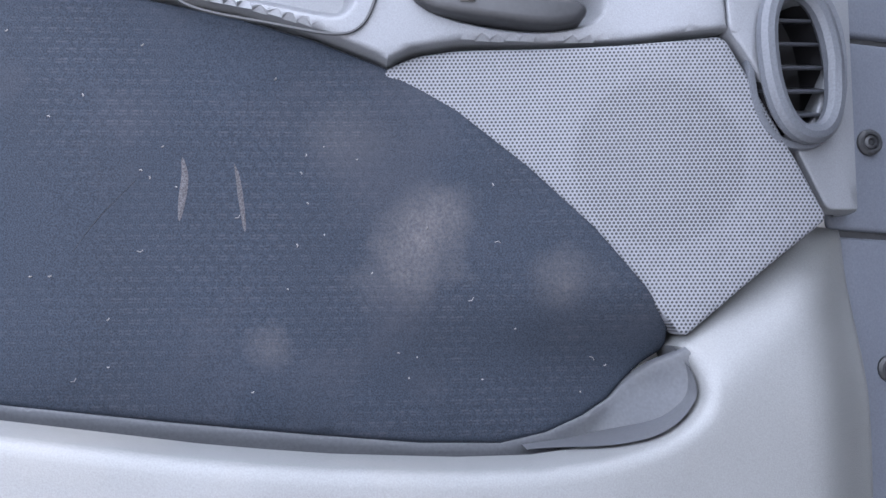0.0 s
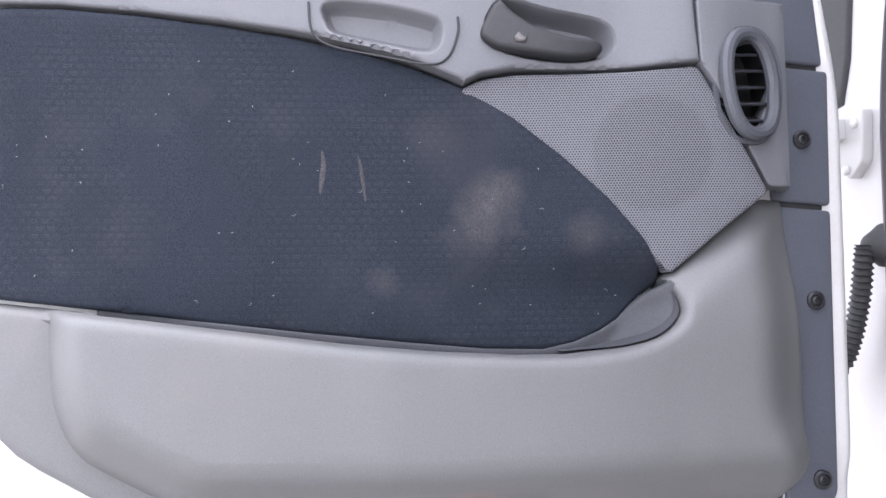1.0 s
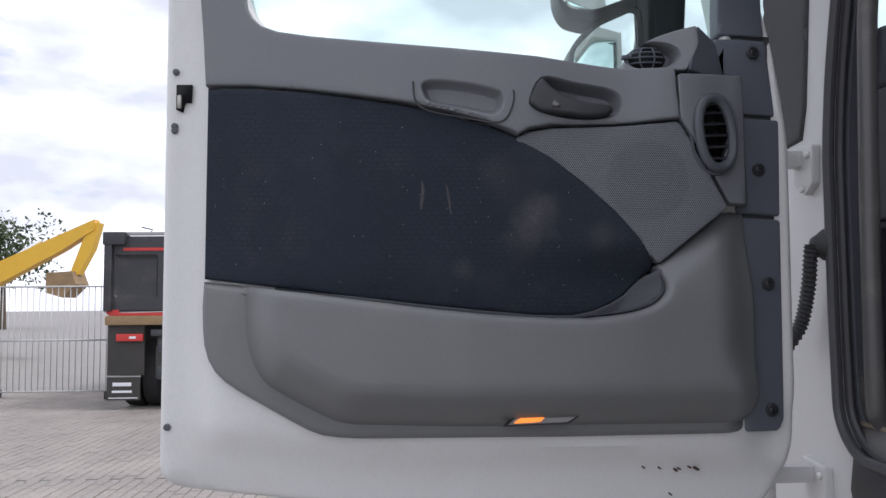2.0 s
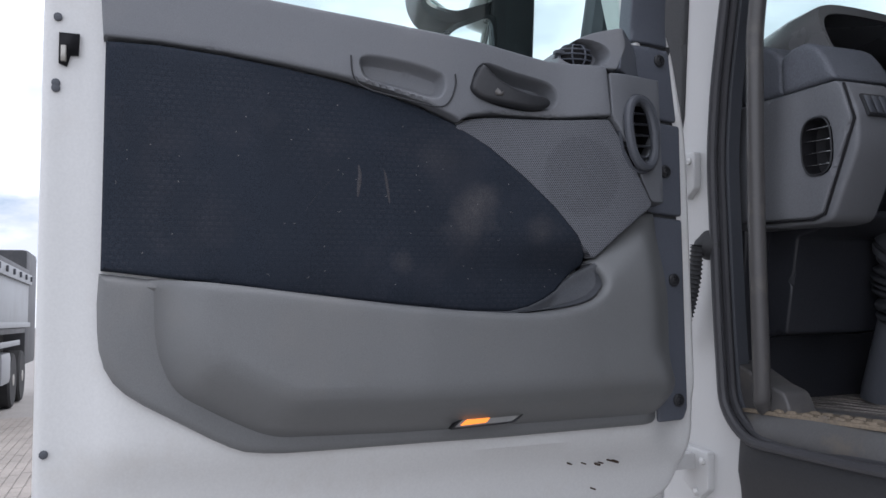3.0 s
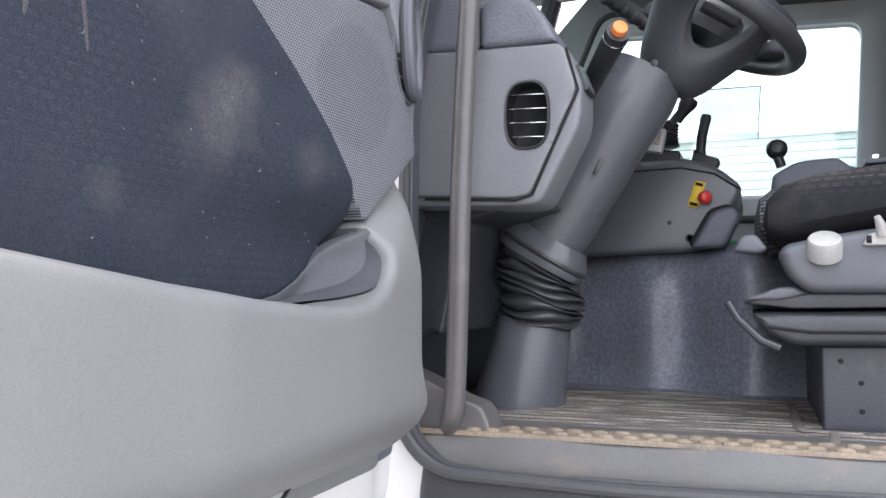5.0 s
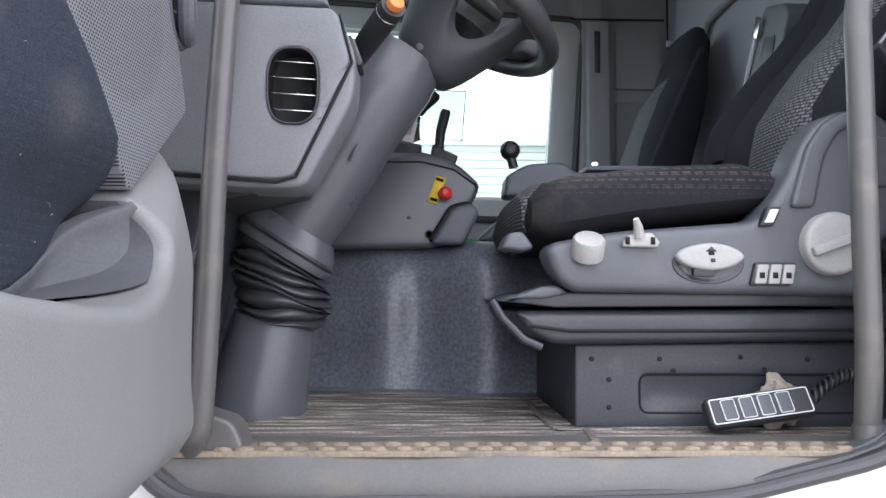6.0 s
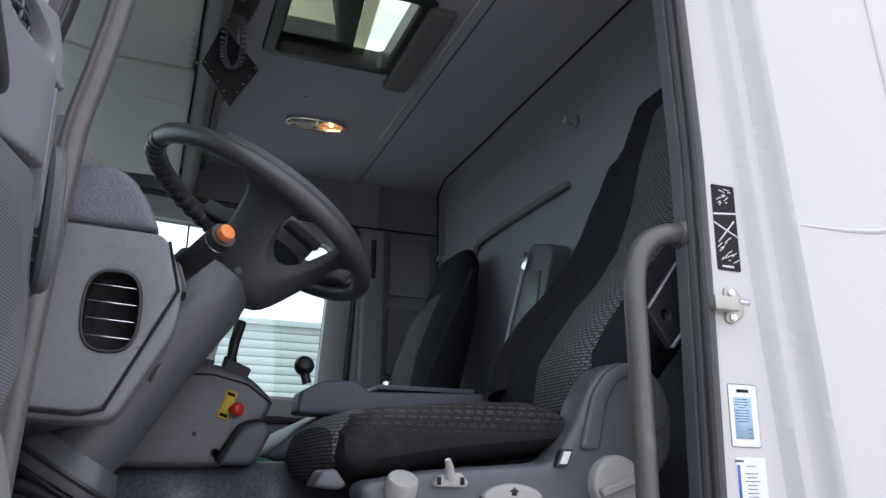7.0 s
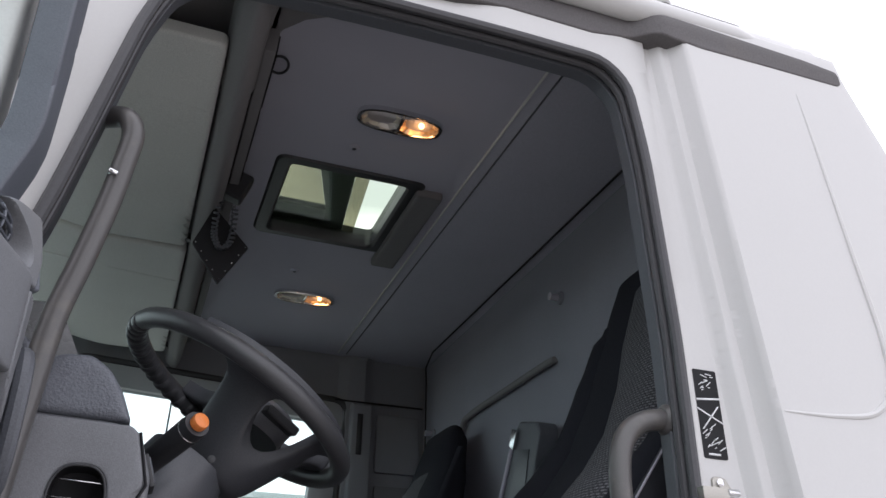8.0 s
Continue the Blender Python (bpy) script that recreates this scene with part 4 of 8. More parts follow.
part("lower_trim", relief(LOWER_OUT, 0.046, DOOR_VIEW, lower_height, 0.012, 0.011, lines=(BULGE,), ease=0.075), TRIM_DUSTY, door, "dusty grey plastic lower trim with a bulged map pocket")
LINER_TOP = [(-0.299, 1.745), (-0.303, 1.7405), (-0.316, 1.733), (-0.331, 1.7195), (-0.345, 1.7045), (-0.365, 1.692), (-0.394, 1.680), (-0.43, 1.6725), (-0.491, 1.674), (-0.584, 1.683), (-0.676, 1.693), (-0.76, 1.7035), (-0.80, 1.7085), (-0.845, 1.7145), (-0.90, 1.721)]


def liner_height(u, v):
    """The map pocket's back wall: it swings forward to the rim at its far end, with a pale lip along the fabric."""
    h = -0.030 + 0.050 * smooth_step((u + 0.30 * np.maximum(1.715 - v, 0) + 0.345) / 0.062) - 0.010 * smooth_step((-0.76 - u) / 0.12)
    below = np.interp(u, [p[0] for p in LINER_TOP[::-1]], [p[1] for p in LINER_TOP[::-1]]) - v
    return h - 0.005 * smooth_step((below - 0.002) / 0.016)


part("pocket_liner", relief(LINER_TOP + [(-0.90, 1.69), (-0.80, 1.655), (-0.46, 1.63), (-0.30, 1.64), (-0.277, 1.70), (-0.2945, 1.740)], 0.012, DOOR_VIEW, liner_height, 0.006, 0.002), POCKET_SHADE_GREY, door, "smooth map pocket liner, grey darkened for the shade inside")
POCKET_RIM = curve_through([(-0.3025, 1.744), (-0.2988, 1.7355), (-0.2956, 1.721), (-0.2997, 1.7055), (-0.320, 1.6885), (-0.361, 1.676), (-0.412, 1.670)], 6, False)
# Dark ribbon over the pocket's return wall, added for the shade inside.
SHADE_RIBBON = []
for u, v in POCKET_RIM:
    top = lower_height(np.array([u]), np.array([v]))[0] - 0.0135 - 0.050 * smooth_step(np.array([(-0.325 - u) / 0.085]))[0]
    SHADE_RIBBON.append([(top, u - 0.0012, v + 0.0008), (-0.046, u - 0.0012, v + 0.0008)])
part("pocket_shade_ribbon", loft(SHADE_RIBBON, closed=False, caps=False), POCKET_SHADE_GREY, door, "added dark ribbon for the shade inside the map pocket")
for pts in ([(-0.178, 2.131), (-0.087, 2.129), (-0.074, 2.001), (-0.165, 2.003)], [(-0.150, 1.997), (-0.067, 1.995), (-0.071, 1.833), (-0.150, 1.837)], [(-0.150, 1.831), (-0.071, 1.827), (-0.077, 1.50), (-0.088, 1.482), (-0.145, 1.482)], [(-0.186, 2.72), (-0.262, 2.72), (-0.176, 2.24), (-0.170, 2.136), (-0.088, 2.135), (-0.104, 2.24)]):
    part("hinge_strip", relief(rounded(pts, 0.006), 0.03, DOOR_VIEW, lambda u, v: -0.052 - 0.16 * np.maximum(u + 0.13, 0) + 0.03 * smooth_step((v - 2.14) / 0.14), 0.02, 0.004), STRIP, door, "slate grey hinge side cover strip")
# Added dark sheet behind the strips; stands in for shade in their gaps.
part("strip_gap_shade", relief([(-0.150, 1.486), (-0.080, 1.486), (-0.075, 2.14), (-0.150, 2.14)], 0.02, DOOR_VIEW, lambda u, v: -0.059 - 0.16 * np.maximum(u + 0.13, 0), 0.03, 0.003), RUBBER, door)
for yy, zz in ((-0.112, 2.107), (-0.109, 1.910), (-0.099, 1.721), (-0.100, 1.516)):
    screw((-0.052 - 0.16 * (yy + 0.13) + 0.003, yy, zz), (1, 0, 0), door)


# ---- steering ----
wheel = thing("steering_wheel", (0.264, 0.43, 2.183), "worn black steering wheel with four spokes", "steering wheel")
WM = Matrix.Translation((0.264, 0.43, 2.183)) @ Matrix(((0.862, 0, 0.507, 0), (0, 1, 0, 0), (-0.507, 0, 0.862, 0), (0, 0, 0, 1)))
part("rim", tube([WM @ Vector((0.208 * math.cos(a), 0.208 * math.sin(a), 0)) for a in [2 * math.pi * k / 64 for k in range(64)]], 0.017, 12, True), WHEEL, wheel, "worn black leather rim")
def arc_points(r, a0, a1, n):
    return [(r * math.cos(radians(a0 + (a1 - a0) * k / n)), r * math.sin(radians(a0 + (a1 - a0) * k / n))) for k in range(n + 1)]


WHEEL_UNDER = WM @ Matrix.Rotation(math.pi, 4, "X")
HUB_OUT = rounded(arc_points(0.196, -124, -12, 26) + [(0.178, -0.034), (0.150, -0.028), (0.146, 0.0), (0.150, 0.028), (0.178, 0.034)] + arc_points(0.196, 12, 124, 26) + [(-0.066, 0.150), (-0.036, 0.10), (-0.028, 0.0), (-0.036, -0.10), (-0.066, -0.150)], 0.03, 3)
HUB_SLOTS = []
for sy in (-1, 1):
    HUB_SLOTS.append([(0.093 + 0.053 * c * 0.95 - 0.033 * s * 0.31 * -sy, sy * 0.098 + 0.053 * c * 0.31 * -sy + 0.033 * s * 0.95) for c, s in oval(1, 1, 0, 0, 28, 2.3)])


def hub_height(u, v):
    q = np.hypot(u - 0.042, v * 0.95)
    return 0.006 + 0.130 * (1 - smooth_step((q - 0.038) / 0.092)) - 0.010 * smooth_step((q - 0.10) / 0.05)


part("hub", relief(HUB_OUT, 0.020, WHEEL_UNDER, hub_height, 0.010, 0.008, HUB_SLOTS, back=True), WHEEL_HUB, wheel, "dark grey airbag hub with broad slotted spokes")
part("horn_pad", loft([[WM @ Vector((0.042 + p[0], p[1], z)) for p in oval(rx, ry, 0, 0, 28, 2.6)] for rx, ry, z in ((0.060, 0.060, -0.03), (0.066, 0.062, 0.012), (0.056, 0.052, 0.022), (0.02, 0.02, 0.026))]), WHEEL_HUB, wheel, "dark grey horn pad")
for sy in (-1, 1):
    part("switch_pad", block((0.066, 0.026, 0.016), WM @ Matrix.Translation((0.078, sy * 0.078, -0.006)) @ Matrix.Rotation(-sy * 0.32, 4, "Z"), 0.006, 3), BLACK, wheel, "black spoke switch pad")
for k in range(26):
    a = math.pi * 0.62 + k * 0.062
    m = WM @ Matrix.Rotation(a, 4, "Z") @ Matrix.Translation((0.208, 0, -0.002)) @ Matrix.Rotation(radians(90), 4, "X")
    part("stitch_rib", turned([(0.0166, -0.0065), (0.0176, -0.004), (0.0179, 0.0), (0.0176, 0.004), (0.0166, 0.0065)], m, 16), WHEEL, wheel) if k % 2 == 0 else None
part("hub_screw", turned([(0.006, -0.002), (0.006, 0.001), (0.003, 0.002)], Matrix.Translation((0.226, 0.312, 2.058)) @ Matrix.Rotation(radians(90), 4, "X"), 12), BLACK, wheel)

# ---- driver's seat ----
seat = thing("driver_seat", (0.6, 0.45, 1.485), "air sprung driver seat in dark cloth with grey side trim", "seat")


def cushion_ring(x, z0, z1, y0, y1, p=3.0, n=28):
    return [(x, (y0 + y1) / 2 + c[0], (z0 + z1) / 2 + c[1]) for c in oval((y1 - y0) / 2, (z1 - z0) / 2, 0, 0, n, p)]


part("cushion", loft([cushion_ring(x, a, b, y0, y1) for x, a, b, y0, y1 in ((0.383, 1.775, 1.80, 0.26, 0.66), (0.389, 1.755, 1.830, 0.235, 0.685), (0.412, 1.744, 1.852, 0.220, 0.70), (0.46, 1.748, 1.866, 0.215, 0.705), (0.54, 1.764, 1.874, 0.213, 0.707), (0.62, 1.775, 1.881, 0.213, 0.707), (0.70, 1.785, 1.884, 0.215, 0.705), (0.735, 1.795, 1.874, 0.222, 0.70), (0.752, 1.815, 1.85, 0.24, 0.68))]), SEAT_CLOTH, seat, "dusty black seat cushion with a small dashed pattern")
BACK = ((0.800, 1.87, 0.08, 0.38), (0.802, 1.92, 0.13, 0.44), (0.812, 1.97, 0.15, 0.47), (0.845, 2.02, 0.16, 0.48), (0.890, 2.08, 0.165, 0.48), (0.937, 2.13, 0.16, 0.475), (0.994, 2.21, 0.15, 0.46), (1.036, 2.31, 0.135, 0.42), (1.066, 2.42, 0.12, 0.35), (1.092, 2.49, 0.11, 0.31), (1.115, 2.55, 0.09, 0.30), (1.140, 2.62, 0.05, 0.25))


def back_ring(fx, z, t, w, y, n=28):
    """A level slice of the backrest whose front face lies at fx."""
    return [(fx + 0.43 * t + c[0] * 0.86, y + c[1], z - 0.22 * t - c[0] * 0.45) for c in oval(t / 2, w / 2, 0, 0, n, 3.2)]


part("backrest", loft([back_ring(x, z, t, w, 0.46) for x, z, t, w in BACK]), SEAT_PLAIN, seat, "tall black velour backrest")
part("back_panel", loft([back_ring(x - 0.012, z, t * 0.8, 0.20, 0.372) for x, z, t, w in BACK[:-1]]), SEAT_WEAVE, seat, "grey and black woven backrest panel")
part("far_bolster", tube(curve_through([(x + 0.040, 0.46 + w / 2 - 0.045, z) for x, z, t, w in BACK[1:10]], 3, False), [0.055] * 15 + [0.050] * 5 + [0.045] * 3 + [0.035] * 2, 14), SEAT_PLAIN, seat, "black side bolster")
part("near_bolster", tube(curve_through([(x + 0.072, 0.46 - w / 2 + 0.036, z) for x, z, t, w in BACK[1:10]], 3, False), [0.052] * 15 + [0.046] * 5 + [0.042] * 3 + [0.032] * 2, 14), SEAT_PLAIN, seat, "black side bolster")
TRIM_SIDE = rounded([(0.400, 1.738), (0.411, 1.750), (0.50, 1.766), (0.698, 1.782), (0.735, 1.835), (0.760, 1.893), (0.785, 1.925), (0.816, 1.940), (0.870, 1.942), (0.905, 1.91), (0.921, 1.86), (0.915, 1.80), (0.870, 1.745), (0.862, 1.678), (0.436, 1.682), (0.412, 1.705)], 0.02)
part("side_trim", relief(TRIM_SIDE, 0.05, SIDE_VIEW, -0.19, 0.02, 0.014), SEAT_TRIM, seat, "grey plastic seat side trim")
part("seat_pan", relief(rounded([(0.35, 1.668), (0.40, 1.682), (0.90, 1.682), (0.90, 1.665), (0.42, 1.66)], 0.004), 0.46, SIDE_VIEW, -0.222, 0.012, 0.003), SEAT_DARK, seat)
part("suspension_cover", relief(rounded([(0.36, 1.655), (0.90, 1.66), (0.90, 1.615), (0.42, 1.607), (0.385, 1.622)], 0.012), 0.46, SIDE_VIEW, -0.225, 0.03, 0.012), SEAT_DARK, seat)
part("cover_groove", tube([(0.385, 0.2235, 1.634), (0.44, 0.2235, 1.627), (0.66, 0.2235, 1.628), (0.899, 0.2235, 1.631)], 0.0028, 6), INK_AND_VOID, seat)
part("seat_base", relief(rounded([(0.455, 1.485), (0.92, 1.485), (0.92, 1.612), (0.455, 1.606)], 0.004), 0.36, SIDE_VIEW, lambda u, v: -0.265 - 0.006 * within(u, v, rect(0.33, 0.05, 0.012, 0.72, 1.535), 0.006), 0.012, 0.004), STEEL_DARK, seat, "dark painted steel seat base")


# ---- engine tunnel and dash ----
def tunnel_ring(x):
    """A cross-section of the soft vinyl cover, swelling and creased along its length."""
    dy = 0.05 - 0.11 * float(smooth_step(np.array([(x - 0.0) / 0.48]))[0])
    dy -= 0.022 * math.exp(-((x - 0.150) / 0.055) ** 2) + 0.030 * math.exp(-((x - 0.345) / 0.060) ** 2)
    w = 0.006 * math.sin(x * 31.0) + 0.004 * math.sin(x * 57.0 + 1.0)
    side = [(0.660 + dy, 1.482), (0.690 + dy, 1.492), (0.702 + dy + w * 0.3, 1.53), (0.708 + dy + w, 1.59), (0.712 + dy + w, 1.65), (0.716 + dy + w * 0.6, 1.70), (0.724 + dy, 1.74), (0.742 + dy, 1.768), (0.778 + dy, 1.785)]
    return [(x, y, z) for y, z in side + [(1.35, 1.80), (1.50, 1.70), (1.52, 1.48)]]


tunnel = setting(part("engine_tunnel", loft([tunnel_ring(-0.6 + 1.79 * k / 90) for k in range(91)], closed=False, caps=False), TUNNEL), "glossy dark blue grey vinyl engine tunnel cover", "engine tunnel")
dash = thing("dashboard", (0, 0.3, 1.82), "grey moulded dashboard with side air vents", "dashboard")
part("side_panel", relief(rounded([(-0.30, 1.845), (0.041, 1.823, 0.02), (0.066, 1.828, 0.01), (0.136, 1.978, 0.01), (0.119, 2.040, 0.008), (0.109, 2.047, 0.004), (-0.02, 2.050), (-0.30, 2.070)], 0.004), 0.05, SIDE_VIEW, -0.118, 0.02, 0.004, [oval(0.033, 0.050, 0.063, 1.944, 28, 2.8)]), DASH, dash)
part("dash_body", relief(rounded([(-0.60, 1.835), (0.05, 1.812, 0.02), (0.080, 1.815, 0.02), (0.141, 1.930, 0.02), (0.143, 1.985, 0.01), (0.122, 2.043, 0.01), (0.09, 2.052), (-0.60, 2.08)], 0.01), 0.085, SIDE_VIEW, -0.126, 0.03, 0.008, [oval(0.036, 0.053, 0.063, 1.944, 28, 2.8)], back=True), DASH, dash)
part("dash_top", relief(rounded([(-0.010, 2.054), (0.109, 2.051), (0.091, 2.091), (0.072, 2.117), (0.048, 2.133), (0.015, 2.131), (-0.010, 2.120)], 0.008), 0.12, SIDE_VIEW, -0.120, 0.015, 0.010, back=True), DASH_TOP, dash, "coarse grained upper dash skin")
part("dash_end", relief(rounded([(-0.60, 2.072), (-0.011, 2.054), (-0.011, 2.122), (-0.026, 2.143), (-0.06, 2.162), (-0.09, 2.166), (-0.14, 2.156), (-0.60, 2.16)], 0.008), 0.12, SIDE_VIEW, -0.124, 0.02, 0.010, back=True), DASH_TOP, dash, "coarse grained dash end")
part("dash_beam", relief(rounded([(-0.90, 1.85), (-0.20, 1.85), (-0.12, 2.02), (-0.2, 2.09), (-0.90, 2.10)], 0.03), 1.62, SIDE_VIEW, -0.48, 0.05, 0.02, back=True), DASH_TOP, dash)

# ---- column ----
column = thing("steering_column", (0.0, 0.42, 1.485), "grey plastic steering column with a rubber bellows", "steering column")
part("lower_tube", tube([(-0.036, 0.42, 1.486), (-0.034, 0.42, 1.50), (-0.022, 0.42, 1.56), (-0.006, 0.42, 1.64)], [0.083, 0.082, 0.075, 0.066], 28), COLUMN, column)
part("upper_tube", tube([(0.012, 0.42, 1.765), (0.05, 0.42, 1.82), (0.085, 0.42, 1.88), (0.14, 0.42, 1.975)], [0.060, 0.064, 0.065, 0.066], 26), COLUMN, column)
rings = []
for k in range(81):
    s = k / 80
    fold = 2 * abs(math.sin(s * 8.0 * math.pi + 0.7 * math.sin(s * 9.0))) ** 0.7 - 1
    r = 0.066 + 0.008 * math.sin(s * math.pi) + 0.0062 * fold
    tilt = -0.12 - 0.50 * s ** 1.4
    ring = []
    for j in range(32):
        a = 2 * math.pi * j / 32
        w = r * (1 + 0.035 * math.sin(3 * a + 5 * s) * fold + 0.03 * math.sin(2 * a - 9 * s))
        ring.append((0.002 + 0.006 * s + w * math.cos(a), 0.42 + w * math.sin(a), 1.630 + 0.112 * s + tilt * w * math.cos(a) + 0.005 * math.sin(a * 2 + 13 * s) + 0.002 * math.sin(a * 5 + 7 * s)))
    rings.append(ring)
part("bellows", loft(rings), BELLOWS, column, "creased black rubber bellows")


# ---- grab rails ----
def grab_rail(pts, r, label):
    rail = thing("grab_rail", pts[0], label, "grab rail", "grab rails by the door opening")
    part("bar", tube(curve_through(pts, 6, False), r, 14), RAIL, rail)
    return rail


rail_a = grab_rail([(-0.046, 0.085, 1.487), (-0.038, 0.066, 1.505), (-0.029, 0.058, 1.535), (-0.022, 0.055, 1.68), (-0.018, 0.055, 1.82), (-0.011, 0.055, 1.97), (-0.004, 0.055, 2.08), (0.001, 0.055, 2.15), (0.015, 0.055, 2.225), (0.029, 0.055, 2.31), (0.037, 0.055, 2.38), (0.040, 0.056, 2.425), (0.028, 0.062, 2.455), (0.002, 0.085, 2.467), (-0.03, 0.108, 2.470)], 0.0152, "worn grey grab rail beside the front pillar")
rail_b = grab_rail([(0.792, 0.10, 1.49), (0.792, 0.09, 1.60), (0.790, 0.088, 1.75), (0.787, 0.086, 1.95), (0.786, 0.084, 2.045), (0.800, 0.083, 2.095), (0.835, 0.082, 2.122), (0.89, 0.08, 2.130)], 0.0165, "worn grey grab rail beside the rear pillar")


# ---- door fittings ----
def corner_height(u, v):
    return 0.0205 - 0.0185 * smooth_step((u + 0.250) / 0.10) - 0.048 * smooth_step((u + 0.160) / 0.030)


VENT_C = (-0.208, 1.955)
CORNER = rounded([(-0.262, 1.980, 0.004), (-0.265, 2.050, 0.006), (-0.150, 2.052, 0.006), (-0.136, 2.00, 0.02), (-0.131, 1.848, 0.008), (-0.158, 1.846), (-0.184, 1.846, 0.006), (-0.212, 1.895), (-0.240, 1.946)], 0.03)
vent_hole = [(VENT_C[0] + 0.90 * (x * 0.985 + y * 0.12), VENT_C[1] + 0.90 * (y * 0.985 - x * 0.12)) for x, y in oval(0.030, 0.056, 0, 0, 28, 2.3)]
part("corner_trim", relief(CORNER, 0.03, DOOR_VIEW, corner_height, 0.010, 0.002, [vent_hole]), TRIM, door, "grey plastic corner trim round the air vent")
POD = rounded([(-0.348, 2.057, 0.006), (-0.340, 2.076, 0.01), (-0.322, 2.100, 0.02), (-0.290, 2.117, 0.02), (-0.262, 2.125, 0.02), (-0.228, 2.132, 0.004), (-0.226, 2.10), (-0.250, 2.056, 0.004)], 0.01)
POD_SIDE = rounded([(-0.2265, 2.132, 0.004), (-0.186, 2.113, 0.006), (-0.170, 2.060, 0.004), (-0.180, 2.050, 0.004), (-0.248, 2.056, 0.004)], 0.01)
def pod_ridge(v):
    return 0.008 + 0.016 * (2.13 - v) / 0.07


part("vent_pod", relief(POD, 0.05, DOOR_VIEW, lambda u, v: pod_ridge(v) - 0.26 * np.maximum(-0.235 - u, 0) - 0.034 * within(u, v, oval(0.043, 0.025, -0.299, 2.084), 0.007), 0.006, 0.003, lines=(oval(0.043, 0.025, -0.299, 2.084),), ease=0.007), TRIM, door, "grey demister vent pod")
# Darker plastic here paints the shade of the face that turns away.
part("pod_shaded_side", relief(POD_SIDE, 0.05, DOOR_VIEW, lambda u, v: pod_ridge(v) - 0.75 * np.maximum(u + 0.248 - (v - 2.056) * 0.28, 0), 0.010, 0.003), STRIP, door, "side face of the vent pod, darker grey painted in for shade")


def air_vent(parent, centre, rx, ry, out, slats, mat, tilt=0.0, power=2.3, label="", lip=0.009, slat_mat=None):
    """An oval air nozzle: a bezel ring, a dark cup and level slats. out: its way, level."""
    o = Vector(out).normalized()
    side = Vector((0, 0, 1)).cross(o).normalized()
    m = Matrix.Translation(centre) @ Matrix((side, o.cross(side), o)).transposed().to_4x4() @ Matrix.Rotation(tilt, 4, "Z")
    ring = [m @ Vector((x, y, 0.004)) for x, y in oval(rx, ry, 0, 0, 36, power)]
    v = part("air_vent", tube(ring, lip, 10, True), mat, parent, label or "dark oval air vent")
    cup = loft([[m @ Vector((x * k, y * k, z)) for x, y in oval(rx, ry, 0, 0, 36, power)] for k, z in ((1.0, 0.002), (0.95, -0.03), (0.6, -0.04), (0.05, -0.041))], caps=False)
    part("cup", cup, INK_AND_VOID, v)
    for k in range(slats):
        y = ry * (-0.66 + 1.32 * k / max(1, slats - 1))
        half = rx * (1 - abs(y / ry) ** power) ** (1 / power)
        b = block((half * 2, 0.003, 0.022), m @ Matrix.Translation((0, y, -0.010)) @ Matrix.Rotation(0.35, 4, "X"), 0.001, 1)
        part("slat", b, slat_mat or STRIP, v)
    return v


air_vent(door, (0.016, -0.208, 1.955), 0.0300, 0.0550, (0.97, 0.24, 0.03), 5, DARK, radians(5), label="dark oval door air vent with slats", lip=0.0078, slat_mat=SEAT_DARK)
part("vent_bezel", frame_of([(VENT_C[0] + x, VENT_C[1] + z) for x, z in oval(0.0395, 0.066, 0, 0, 36, 2.3)], [(VENT_C[0] + x, VENT_C[1] + z) for x, z in oval(0.033, 0.059, 0, 0, 36, 2.3)], DOOR_VIEW, -0.01, 0.017, 0.003), DARK, door)
NC, NR = Vector((-0.021, -0.301, 2.083)), Vector((0.020, 0.036, 0.021))
noz = part("demister_vent", loft([[(NC.x + NR.x * 0.84 * w * math.cos(a), NC.y + NR.y * 0.84 * w * math.sin(a), NC.z + NR.z * 0.9 * h) for a in [2 * math.pi * k / 24 for k in range(24)]] for h, w in ((-1.0, 0.05), (-0.85, 0.52), (-0.5, 0.86), (0.0, 1.0), (0.5, 0.86), (0.85, 0.52), (1.0, 0.05))]), INK_AND_VOID, door, "dark louvred demister nozzle")
for h in (-0.80, -0.40, 0.0, 0.40, 0.78):
    w = math.sqrt(1 - h * h)
    part("louvre", tube([(NC.x + NR.x * w * math.cos(a), NC.y + NR.y * w * math.sin(a), NC.z + NR.z * h) for a in [-3.3 + 3.9 * k / 20 for k in range(21)]], 0.0017, 6, squash=0.7), STRIP, noz)
for a in (-2.2, -1.3, -0.5, 0.2):
    part("louvre_bar", tube([(NC.x + NR.x * 0.97 * math.cos(h) * math.cos(a), NC.y + NR.y * 0.97 * math.cos(h) * math.sin(a), NC.z + NR.z * math.sin(h)) for h in [-1.1 + 2.2 * k / 10 for k in range(11)]], 0.0015, 6), STRIP, noz)
part("thumb_tab", block((0.012, 0.016, 0.006), Matrix.Translation((NC.x + 0.008, NC.y - 0.036, NC.z + 0.002)), 0.0025, 2), DARK, noz)
lamp_pts = rounded([(-0.540, 1.507), (-0.516, 1.524), (-0.424, 1.524), (-0.446, 1.510)], 0.004)
lamp_h = lower_height(np.array([-0.48]), np.array([1.515]))[0]
clip_lamp = part("courtesy_lamp", frame_of([(y + (y + 0.482) * 0.10, z + (z - 1.516) * 0.35) for y, z in lamp_pts], lamp_pts, DOOR_VIEW, lamp_h - 0.006, lamp_h + 0.007, 0.002), BLACK, door, "small lit amber courtesy lamp in a black surround")
